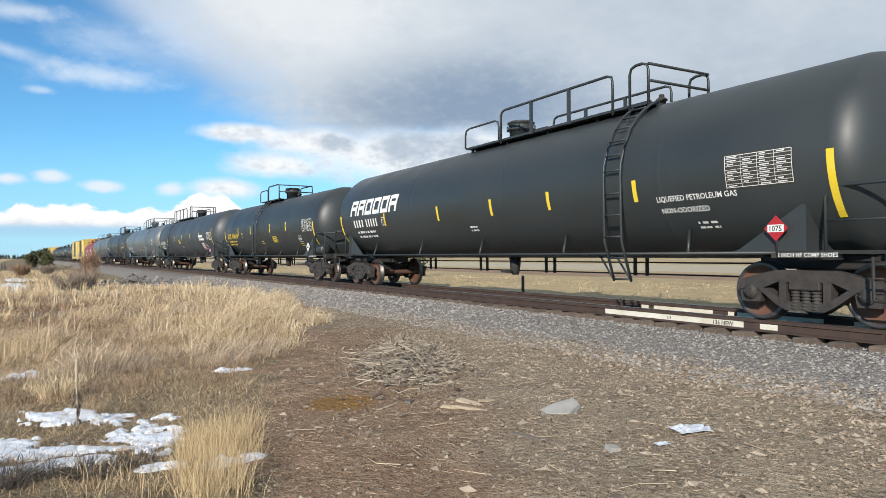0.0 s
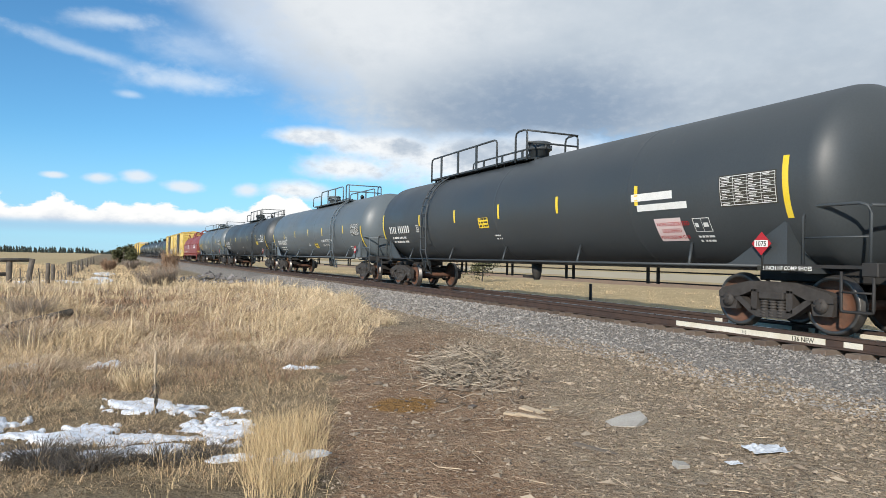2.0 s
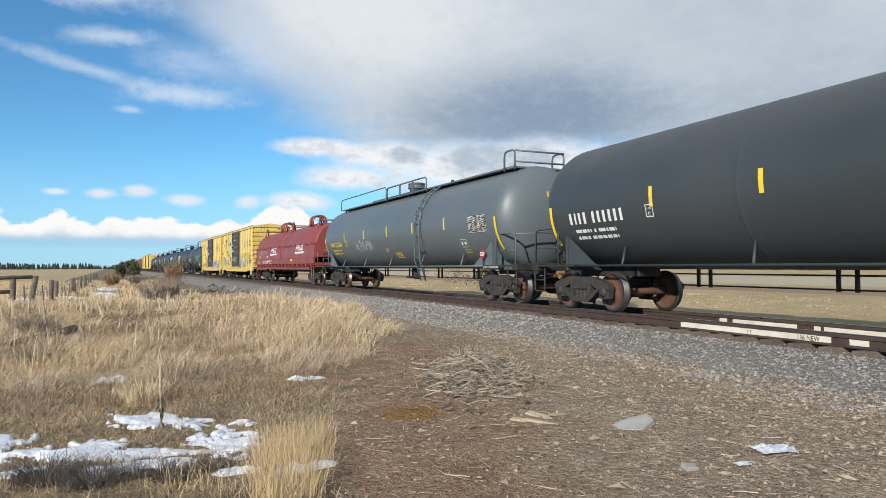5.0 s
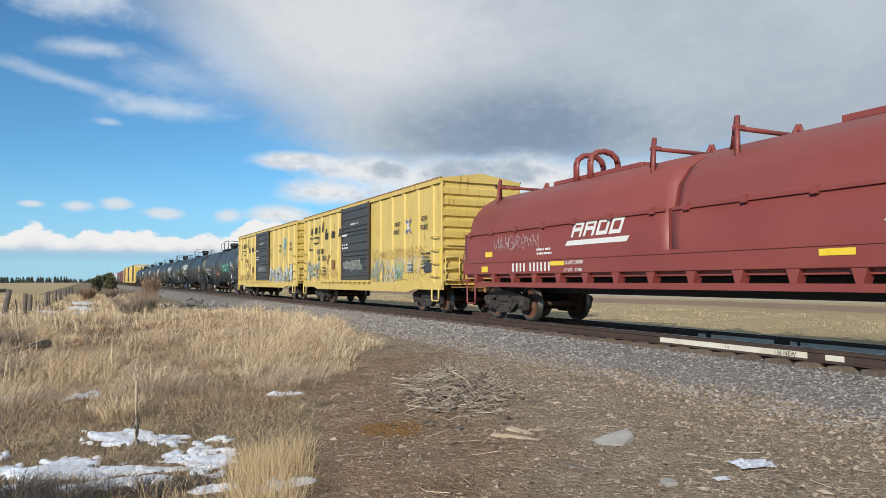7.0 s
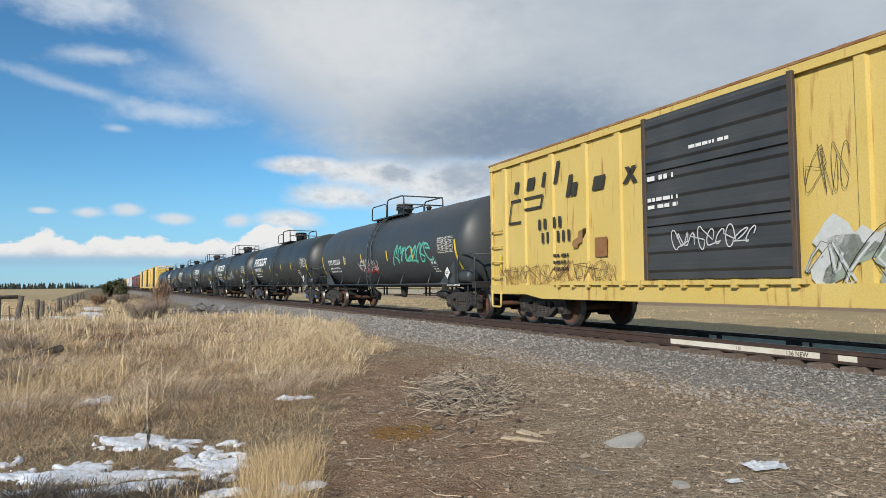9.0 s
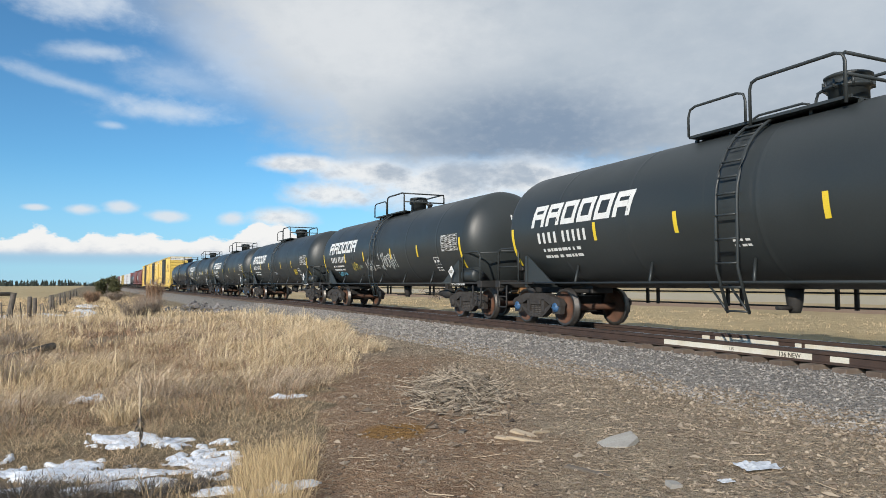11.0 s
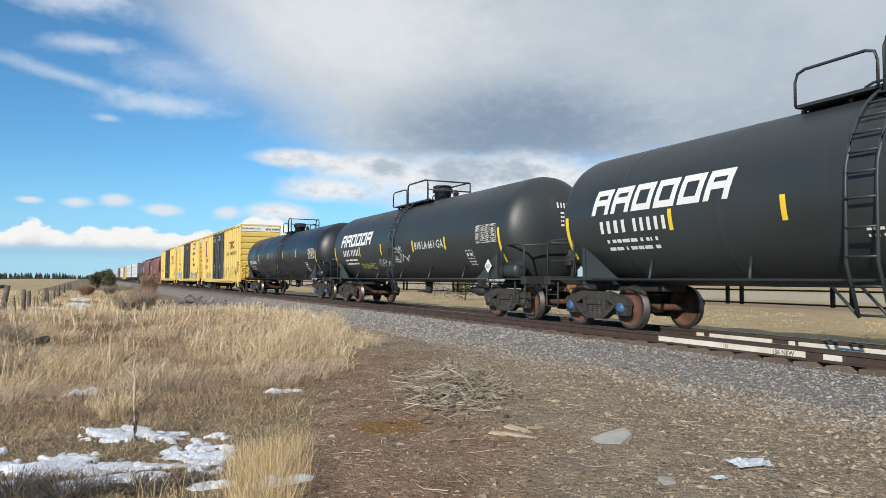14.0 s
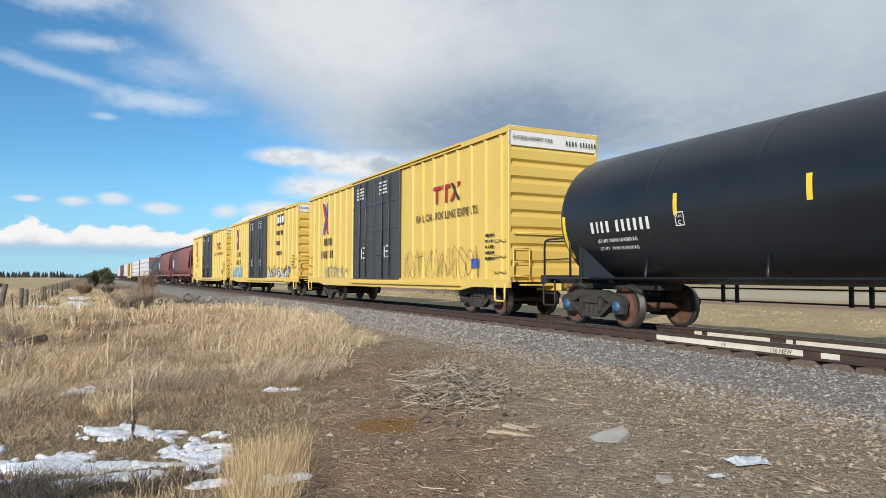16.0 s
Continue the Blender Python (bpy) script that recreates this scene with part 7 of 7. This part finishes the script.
def shard(name, x, y, outline, thick, material, label, category, tilt=(0, 0), rz=0.0, group=""):
    """A flat broken piece lying on the ground."""
    bm = bmesh.new()
    top = [bm.verts.new((a, b, thick)) for a, b in outline]
    bot = [bm.verts.new((a * 1.05, b * 1.05, 0)) for a, b in outline]
    n = len(outline)
    bm.faces.new(top), bm.faces.new(bot[::-1])
    for i in range(n):
        bm.faces.new((top[i], bot[i], bot[(i + 1) % n], top[(i + 1) % n]))
    bmesh.ops.recalc_face_normals(bm, faces=bm.faces[:])
    ob = link(name, bm, material)
    ob.location = (x, y, float(ground_z(x, y)) - 0.004)
    ob.rotation_euler = (tilt[0], tilt[1], rz)
    return tagged(ob, label, category, group)


def build_clutter():
    shard("concrete_shard", 4.25, 5.42, [(-0.20, -0.12), (0.06, -0.15), (0.20, 0.02), (0.16, 0.17), (-0.05, 0.08), (-0.2, -0.02)], 0.045, M["slab"], "pale broken concrete slab tilted in the dirt", "concrete piece", (0.24, -0.08), -0.5)
    shard("concrete_shard", 3.74, 4.12, [(-0.05, -0.04), (0.05, -0.05), (0.06, 0.03), (-0.02, 0.06)], 0.04, M["slab"], "small pale stone in the dirt", "stone", (0.1, 0.1))
    for k, (x, y, l, w, a) in enumerate(((3.36, 5.9, 0.36, 0.05, -0.55), (3.55, 6.02, 0.28, 0.07, -1.1), (3.45, 5.78, 0.40, 0.03, -0.65), (3.75, 6.0, 0.25, 0.03, 0.2), (3.9, 6.15, 0.22, 0.025, 0.5), (3.42, 4.75, 0.40, 0.04, -0.9), (4.6, 7.4, 0.28, 0.03, 0.2), (3.1, 6.5, 0.2, 0.06, 0.9))):
        shard("wood_sliver", x, y, [(-l / 2, -w / 2), (l / 2 * 0.8, -w / 2), (l / 2, w * 0.2), (l * 0.3, w / 2), (-l / 2 * 0.9, w / 2)], 0.022, M["chip"] if k < 5 else M["wood"], "split pale wood sliver lying on the dirt" if k < 5 else "dark weathered wood sliver on the dirt", "wood piece", (0.16, 0.12), a, "wood slivers")
    # crumpled sheet of paper
    for x, y, w, lab in ((4.73, 4.2, 0.17, "crumpled white paper sheet on the gravel"), (4.22, 4.05, 0.06, "small torn scrap of white paper")):
        bm = bmesh.new()
        n = 9
        g = [[bm.verts.new(((i / (n - 1) - 0.5) * 2 * w * (1 - 0.25 * abs(noise.noise((j * 0.7, i * 0.3, 2.0)))), (j / (n - 1) - 0.5) * 1.3 * w, 0.012 + 0.05 * abs(noise.noise((i * 0.55, j * 0.6, w * 30))) * w / 0.17)) for i in range(n)] for j in range(n)]
        for j in range(n - 1):
            for i in range(n - 1):
                bm.faces.new((g[j][i], g[j][i + 1], g[j + 1][i + 1], g[j + 1][i]))
        ob = link("paper_sheet", bm, M["paper"])
        sol = ob.modifiers.new("thickness", "SOLIDIFY")
        sol.thickness = 0.003
        ob.location, ob.rotation_euler = (x, y, float(ground_z(x, y)) + 0.004), (0, 0, -0.2)
        tagged(ob, lab, "paper")


def snow_patch(x, y, rx, ry, seed, rz=0.0, thick=0.07):
    bm = bmesh.new()
    nr, na = 12, 60
    rings = []
    c, s_ = math.cos(rz), math.sin(rz)
    for i in range(nr + 1):
        f = i / nr
        ring = []
        for k in range(na):
            a = k * math.tau / na
            q = 1 + 0.42 * noise.noise((math.cos(a) * 1.6, math.sin(a) * 1.6, seed * 3.1)) + 0.22 * noise.noise((math.cos(a) * 5, math.sin(a) * 5, seed * 1.7))
            u, v = rx * f * q * math.cos(a), ry * f * q * math.sin(a)
            px, py = x + u * c - v * s_, y + u * s_ + v * c
            lump = 0.62 + 0.75 * noise.noise((px * 4.5, py * 4.5, 2.0)) + 0.55 * noise.noise((px * 12, py * 12, 5.0))
            z = float(ground_z(px, py)) + thick * (1 - f ** 4) * lump - (0.05 if i == nr else 0.0) + 0.006
            ring.append(bm.verts.new((px, py, z)))
        rings.append(ring)
    for q, w in zip(rings, rings[1:]):
        for k in range(na):
            bm.faces.new((q[k], q[(k + 1) % na], w[(k + 1) % na], w[k])).smooth = True
    bmesh.ops.remove_doubles(bm, verts=bm.verts[:], dist=0.0005)
    ob = link("snow_patch", bm, M["snow"])
    tagged(ob, "thin melting snow patch among dry grass", "snow", "snow patches")


def snow_field(x0, x1, y0, y1, shape, thick):
    """Melting snow over uneven ground: it lies where shape(x, y) is above nought, with holes and ragged edges."""
    d = 0.016
    xs, ys = np.arange(x0, x1, d), np.arange(y0, y1, d)
    X, Y = np.meshgrid(xs, ys)
    m = shape(X, Y) + 0.45 * hash_noise(X, Y, 2.6, 21) + 0.75 * hash_noise(X, Y, 5.5, 22) + 0.7 * hash_noise(X, Y, 12, 23) + 0.3 * hash_noise(X, Y, 28, 26)
    dep = np.clip(m, 0, 0.5) / 0.5
    Z = ground_z(X, Y) + 0.012 + thick * dep ** 0.5 * (0.75 + 0.35 * hash_noise(X, Y, 4, 24) + 0.25 * hash_noise(X, Y, 11, 25)) - 0.10 * np.clip(-m / 0.25, 0, 1)
    nx, ny = X.shape[1], X.shape[0]
    idx = np.arange(nx * ny).reshape(ny, nx)
    on = m > -0.25
    q = on[:-1, :-1] & on[1:, :-1] & on[:-1, 1:] & on[1:, 1:]
    Fc = np.stack([idx[:-1, :-1][q], idx[:-1, 1:][q], idx[1:, 1:][q], idx[1:, :-1][q]], 1)
    used, inv = np.unique(Fc, return_inverse=True)
    V = np.stack([X.ravel(), Y.ravel(), Z.ravel()], 1)[used]
    ob = raw_mesh("snow_patch", V, inv.reshape(-1, 4).tolist(), M["snow"], "melting broken snow in a grassy hollow", "snow", "stuff")
    for p in ob.data.polygons:
        p.use_smooth = True


def build_snow():
    def hollow_shape(x, y):
        a = 1.0 - (((x + 0.55) / 0.95) ** 2 + ((y - 6.66 + 0.42 * (x + 0.55)) / 0.36) ** 2)
        b = 1.0 - (((x - 0.08) / 0.72) ** 2 + ((y - 7.55 + 0.38 * (x - 0.1)) / 0.29) ** 2)
        c = 1.0 - (((x - 0.52) / 0.32) ** 2 + ((y - 6.50) / 0.66) ** 2)
        e = 1.0 - (((x + 0.12) / 0.40) ** 2 + ((y - 5.90) / 0.16) ** 2)
        f = 1.0 - (((x + 0.95) / 0.30) ** 2 + ((y - 6.15) / 0.14) ** 2)
        g = 1.0 - (((x + 1.6) / 0.55) ** 2 + ((y - 7.35) / 0.22) ** 2)
        return np.maximum(np.maximum(np.maximum(a, b), np.maximum(c, e)), np.maximum(f, g)) - 0.36
    snow_field(-2.4, 1.2, 5.5, 8.4, hollow_shape, 0.030)
    for k, (x, y, rx, ry, rz) in enumerate(((0.52, 5.45, 0.18, 0.10, 0.0), (1.05, 5.32, 0.26, 0.08, 0.1), (1.84, 9.25, 0.28, 0.09, -0.1), (-0.62, 10.1, 0.24, 0.16, 0.0), (-1.62, 10.4, 0.26, 0.14, 0.1),
                                            (-4.2, 60, 0.9, 6.0, 0.06), (-3.5, 48, 0.8, 4.0, 0.0), (-4.9, 76, 1.0, 6.0, 0.05), (-6.6, 54, 1.6, 3.2, 0.1), (-8.6, 52, 1.4, 3.0, 0.0))):
        snow_patch(x, y, rx, ry, k + 1.3, rz, 0.07 if k < 5 else 0.12)


def twig_bush(name, x, y, w, h, n, material, label, lean=0.7, thick=0.006, category="bush"):
    a = RNG.uniform(0, math.tau, n)
    r = w * 0.5 * np.sqrt(RNG.random(n)) * 0.55
    px, py = x + r * np.cos(a), y + r * np.sin(a)
    hh = h * RNG.uniform(0.3, 1.08, n)
    V, Fc = blades(px, py, hh, np.abs(RNG.normal(lean, 0.25, n)) * w / h * 0.7, a + RNG.normal(0, 0.4, n), np.full(n, thick), droop=0.1)
    # fine side twigs
    m = n * 3
    k = RNG.integers(0, n, m)
    f = RNG.uniform(0.35, 0.95, m)
    base = V.reshape(n, 7, 3)[k, 0] * (1 - f)[:, None] + V.reshape(n, 7, 3)[k, 6] * f[:, None]
    V2, F2 = blades(base[:, 0], base[:, 1], hh[k] * RNG.uniform(0.15, 0.45, m), RNG.uniform(0.3, 1.2, m), RNG.uniform(0, math.tau, m), np.full(m, thick * 0.6), z=base[:, 2], droop=0.1)
    o = len(V)
    bush = empty(name, label, category)
    bush.location = (x, y, float(ground_z(x, y)))
    V3 = np.concatenate([V, V2]) - np.array(bush.location)
    me = raw_mesh("crown", V3, Fc + [[i + o for i in q] for q in F2], material, "", "", parent=bush)
    return bush


def leafy_tree(name, x, y, h, w, material, label, n=900, leaf=0.16, category="tree"):
    """Tapered trunk, limbs and a broken crown of many small sprays."""
    t = empty(name, label, category)
    z0 = float(ground_z(x, y))
    t.location = (x, y, z0)
    bm = bmesh.new()
    rnd = random.Random(int(x * 10 + y))
    rings = []
    for i in range(6):
        f = i / 5
        rr = 0.05 * h * (1 - f) ** 0.8 * 0.5 + 0.02
        rings.append([bm.verts.new((0.05 * h * math.sin(f * 3) + rr * math.cos(k * 1.0472), rr * math.sin(k * 1.0472), f * h * 0.85 - 0.1)) for k in range(6)])
    for q, v in zip(rings, rings[1:]):
        for k in range(6):
            bm.faces.new((q[k], q[(k + 1) % 6], v[(k + 1) % 6], v[k]))
    part("trunk", bm, M["wood"], t)
    tips = []
    for k in range(9):
        a, f = rnd.uniform(0, 6.28), rnd.uniform(0.15, 0.75)
        L = w * 0.5 * rnd.uniform(0.6, 1.0) * (1.15 - f * 0.7)
        p0 = Vector((0, 0, f * h * 0.8))
        p1 = p0 + Vector((math.cos(a) * L, math.sin(a) * L, h * 0.16))
        bm = bmesh.new()
        tube(bm, [p0, (p0 + p1) / 2 + Vector((0, 0, -0.04 * h)), p1], 0.012 * h, 4)
        part("limb", bm, M["wood"], t)
        tips.append(p1)
    c = np.array([tips[i % len(tips)] for i in range(24)]) + RNG.normal(0, 0.16, (24, 3)) * np.array([w, w, h * 0.8])
    c[:, 2] = np.clip(c[:, 2], 0.14 * h, 0.95 * h)
    k = RNG.integers(0, 24, n)
    p = c[k] + RNG.normal(0, 0.085, (n, 3)) * np.array([w, w, h * 0.9])
    p[:, 2] = np.clip(p[:, 2], 0.04 * h, 1.05 * h)
    d = RNG.normal(0, 1, (n, 2, 3))
    d /= np.linalg.norm(d, axis=2, keepdims=True)
    sz = leaf * RNG.uniform(0.5, 1.2, n)[:, None]
    V = np.stack([p + d[:, 0] * sz, p - d[:, 0] * sz * 0.5 + d[:, 1] * sz * 0.6, p - d[:, 0] * sz * 0.5 - d[:, 1] * sz * 0.6], 1)
    raw_mesh("crown", V.reshape(-1, 3), np.arange(n * 3).reshape(n, 3).tolist(), material, "", "", parent=t)
    return t


def build_bushes():
    twig_bush("sage_bush", -0.20, 8.62, 0.50, 0.34, 190, M["strawpale"], "small pale grey sagebrush in the grass", 0.6, 0.0035)
    twig_bush("sage_bush", 0.17, 10.1, 0.75, 0.36, 240, M["strawgrey"], "small grey sagebrush in the grass", 0.6, 0.004)
    twig_bush("dark_shrub", -0.78, 5.80, 0.50, 0.19, 420, M["darktwig"], "dark leafless shrub beside the snow", 0.8, 0.003)
    twig_bush("dark_shrub", -0.42, 5.50, 0.50, 0.19, 420, M["darktwig"], "dark leafless shrub beside the snow", 0.8, 0.003)
    # next two shrubs are added to darken the shadowed ground around the snow
    twig_bush("dark_shrub", 0.05, 5.50, 0.42, 0.15, 260, M["darktwig"], "low dark twigs in place of shadow at the snow's edge", 0.8, 0.003)
    twig_bush("dark_shrub", 0.42, 5.62, 0.36, 0.13, 220, M["darktwig"], "low dark twigs in place of shadow at the snow's edge", 0.8, 0.003)
    twig_bush("dark_shrub", -0.05, 6.72, 0.28, 0.10, 90, M["darktwig"], "low dark twigs poking through snow", 0.9, 0.003)
    twig_bush("brush", -0.5, 38.8, 0.95, 1.1, 360, M["sage"], "grey leafless brush thicket beside the embankment", 0.95, 0.008)
    twig_bush("brush", 0.35, 39.6, 1.1, 1.35, 380, M["sage"], "tall grey-brown leafless brush beside the embankment", 0.9, 0.008)
    twig_bush("brush", 0.2, 44.0, 1.0, 1.5, 260, M["russet"], "reddish leafless brush beside the embankment", 0.7, 0.009)
    twig_bush("brush", 0.9, 58, 1.3, 2.3, 420, M["russet"], "reddish leafless shrub in the ditch", 0.4, 0.016)
    twig_bush("brush", -5.3, 88, 1.7, 1.3, 600, M["russet"], "russet leafless shrub by the fence", 0.5, 0.022)
    twig_bush("brush", -3.2, 96, 1.5, 1.2, 400, M["sage"], "grey leafless brush in the ditch", 0.6, 0.03)
    twig_bush("brush", -2.6, 17.4, 0.9, 0.60, 380, M["sage"], "dark dead brush in the grass", 0.6, 0.006)
    twig_bush("brush", -1.9, 12.6, 0.8, 0.40, 300, M["sage"], "dark dead brush in the grass", 0.7, 0.005)
    leafy_tree("juniper", -6.2, 142, 3.7, 3.2, M["juniper"], "olive-green juniper bush beside the line", 4200, 0.26)
    leafy_tree("juniper", -4.2, 146, 3.9, 1.0, M["juniper"], "dark upright juniper beside the line", 700, 0.18)
    # the mullein stalk, with its dead leaves hanging down the stem
    m = empty("mullein_stalk", "dead upright mullein stalk with shrivelled brown leaves", "weed")
    m.location = (0.0, 7.28, float(ground_z(0.0, 7.28)))
    bm = bmesh.new()
    tube(bm, [(0, 0, -0.03), (0.006, 0, 0.2), (-0.004, 0.004, 0.42), (0.004, 0, 0.64)], 0.009, 6)
    part("stem", bm, M["chip"], m)
    bm = bmesh.new()
    lathe(bm, [(0.40, 0.010), (0.44, 0.017), (0.50, 0.013), (0.56, 0.018), (0.61, 0.012), (0.65, 0.004)], "z", sides=8)
    part("seed_head", bm, M["chip"], m, "brown dried seed head")
    rnd = random.Random(3)
    for k in range(14):
        a, z0, l = rnd.uniform(0, 6.28), rnd.uniform(0.06, 0.34), rnd.uniform(0.05, 0.10)
        bm = bmesh.new()
        c, q = math.cos(a), math.sin(a)
        vs = [bm.verts.new(p) for p in ((0.01 * c, 0.01 * q, z0), (0.035 * c - 0.018 * q, 0.035 * q + 0.018 * c, z0 - l * 0.4), (0.045 * c, 0.045 * q, z0 - l), (0.035 * c + 0.018 * q, 0.035 * q - 0.018 * c, z0 - l * 0.4))]
        bm.faces.new(vs[:3]), bm.faces.new((vs[0], vs[2], vs[3]))
        part("leaf", bm, M["wood"], m)
    # broken rubble on the slope of the embankment
    x, y = scatter(260, -0.2, 6.0, 44, 66, lambda x, y: (lateral(x, y)[0] < -3.0) & (lateral(x, y)[0] > -6.6), 1.0)
    raw_mesh("rubble", *stones(x, y, RNG.uniform(0.08, 0.30, len(x)), 0.7), M["rubble"], "grey broken rubble on the embankment slope", "rubble")
    leafy_tree("juniper", 23.0, 47, 2.1, 2.6, M["juniper"], "low juniper shrub beyond the track", 1100, 0.11)
    leafy_tree("juniper", 27.0, 62, 1.7, 3.2, M["sage"], "low grey shrub beyond the track", 700, 0.11)


def build_fence():
    f = empty("wire_fence", "old wire fence with grey wooden posts and thin stakes", "fence")
    rnd = random.Random(9)
    tops = []
    y = 30.0
    k = 0
    thick = (40.0, 46.0, 60.5, 67.0, 77.5, 90.0, 104.0, 120.0, 138.0)
    while y < 150:
        big = any(abs(y - q) < 1.95 for q in thick)
        x = -5.35 - 0.056 * (y - 40)
        h = 1.32 if big else rnd.uniform(0.85, 1.05)
        z = float(ground_z(x, y))
        r = 0.11 if big else 0.025
        ln = rnd.uniform(-0.12, 0.12)
        bm = bmesh.new()
        tube(bm, [(x, y, z - 0.2), (x + ln * 0.4, y, z + h * 0.5), (x + ln, y + rnd.uniform(-0.1, 0.1), z + h)], r, 7)
        part("post" if big else "stake", bm, M["wood"], f)
        tops.append(((x, y, z), ln, h))
        y += 3.9
    for lv in (0.3, 0.6, 0.88):
        bm = bmesh.new()
        tube(bm, [(p[0] + ln * lv, p[1], p[2] + lv * 0.95) for p, ln, h in tops], 0.006, 4)
        part("wire", bm, M["wire"], f)
    b = empty("corner_brace", "grey wooden corner brace of round posts and rails", "fence")
    z = float(ground_z(-6.4, 37))
    for x, y, h, ln in ((-6.4, 37.0, 1.5, 0.0), (-6.1, 39.6, 1.45, 0.25), (-9.4, 36.6, 1.5, 0.0)):
        bm = bmesh.new()
        tube(bm, [(x, y, z - 0.2), (x + ln, y, z + h)], 0.13, 8)
        part("post", bm, M["wood"], b)
    for zz, x1 in ((1.42, -5.6), (0.75, -6.4), (0.2, -6.4)):
        bm = bmesh.new()
        tube(bm, [(-10.5, 36.6, z + zz - 0.14), (-8, 36.8, z + zz - 0.05), (x1, 37.0, z + zz)], 0.09, 7)
        part("rail", bm, M["wood"], b)
    for x, y, l, a, lab in ((-2.35, 16.4, 2.6, 1.15, "dark fallen log lying in the grass"), (-3.2, 42, 3.5, 2.4, "bleached fallen rail lying by the fence")):
        bm = bmesh.new()
        pts = [(x + math.cos(a) * l * q, y + math.sin(a) * l * q, float(ground_z(x + math.cos(a) * l * q, y + math.sin(a) * l * q)) + 0.08 + 0.12 * q) for q in (-0.5, -0.2, 0.15, 0.5)]
        tube(bm, pts, 0.08, 8)
        tagged(link("fallen_log", bm, M["wood"]), lab, "log")
    # short dark post beyond the track
    bm = bmesh.new()
    z = float(ground_z(15.6, 22.2))
    tube(bm, [(15.6, 22.2, z - 0.1), (15.6, 22.2, z + 0.85)], 0.06, 8)
    tagged(link("marker_post", bm, M["under"]), "short black marker post beyond the track", "post")


def conifers(x, y, h, base_z):
    """Far trees: three ragged cones each."""
    n = len(x)
    V, Fc = [], []
    sides = 6
    for i in range(n):
        o = len(V)
        for lv in range(3):
            zb = base_z + h[i] * (0.08 + 0.27 * lv)
            zt = base_z + h[i] * (0.50 + 0.25 * lv)
            r = h[i] * (0.24 - 0.06 * lv)
            b = len(V)
            for k in range(sides):
                a = k * math.tau / sides + lv
                q = r * RNG.uniform(0.6, 1.3)
                V.append((x[i] + q * math.cos(a), y[i] + q * math.sin(a), zb + RNG.uniform(-0.05, 0.05) * h[i]))
            V.append((x[i] + RNG.uniform(-0.05, 0.05) * h[i], y[i], zt))
            Fc += [(b + k, b + (k + 1) % sides, b + sides) for k in range(sides)]
    return V, Fc


def build_distance():
    n = 3200
    a = np.radians(RNG.uniform(-48, 66, n))
    d = RNG.uniform(820, 980, n)
    x, y = d * np.sin(a), d * np.cos(a)
    h = RNG.uniform(2.5, 6.0, n) * (1 + 0.9 * np.clip(hash_noise(np.degrees(a), d * 0, 0.35, 3), 0, 1))
    raw_mesh("treeline", *conifers(x, y, h, -0.8), M["pine"], "distant dark line of pine woods", "woods")
    n = 130
    a = np.radians(RNG.uniform(47, 74, n))
    d = RNG.uniform(210, 300, n)
    raw_mesh("pine_grove", *conifers(d * np.sin(a), d * np.cos(a), RNG.uniform(4.5, 9.0, n), -0.8), M["pinelit"], "sunlit green pines beyond the field", "woods")
    # far forested ridge; its haze is painted by the blue material
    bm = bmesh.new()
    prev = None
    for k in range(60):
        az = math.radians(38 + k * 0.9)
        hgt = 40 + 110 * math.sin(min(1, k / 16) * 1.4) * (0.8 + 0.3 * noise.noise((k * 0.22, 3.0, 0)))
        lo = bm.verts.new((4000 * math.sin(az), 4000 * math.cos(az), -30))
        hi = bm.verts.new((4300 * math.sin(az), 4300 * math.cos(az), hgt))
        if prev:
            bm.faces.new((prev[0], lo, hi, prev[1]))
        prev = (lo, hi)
    tagged(link("far_hill", bm, M["hill"]), "distant forested ridge with haze blue in its colour", "hill", kind="structure")


build_grass()
build_stones()
build_litter()
build_clutter()
build_snow()
build_bushes()
build_fence()
build_distance()


# ---------------------------------------------------------------- what moves
def car_pose(s0, s1, tc, t):
    """A car's place with both its trucks on the track."""
    sc = (s0 + s1) / 2 - travel(t)
    x0, y0, _ = track(sc - tc / 2)
    x1, y1, _ = track(sc + tc / 2)
    return pose((x0 + x1) / 2, (y0 + y1) / 2, 0, 0, 0, math.degrees(math.atan2(x0 - x1, y1 - y0)))


def motions():
    for car, s0, s1, tc in CARS:
        walk(car, [(k * 0.25, car_pose(s0, s1, tc, k * 0.25)) for k in range(65)])
    # wheels roll toward the camera's end of the line; two paths serve all wheelsets
    paths = {}
    for ob in WHEELS:
        y = round(ob.location.y, 2)
        if y not in paths:
            turn = 75.0
            walk(ob, [(k / 30, pose(0, y, WHEEL_R, turn * k)) for k in range(481)])
            paths[y] = (ob.animation_data.action, ob.animation_data.action_slot)
        else:
            ob.rotation_mode = "QUATERNION"
            keys = ob.animation_data_create()
            keys.action, keys.action_slot = paths[y]


motions()
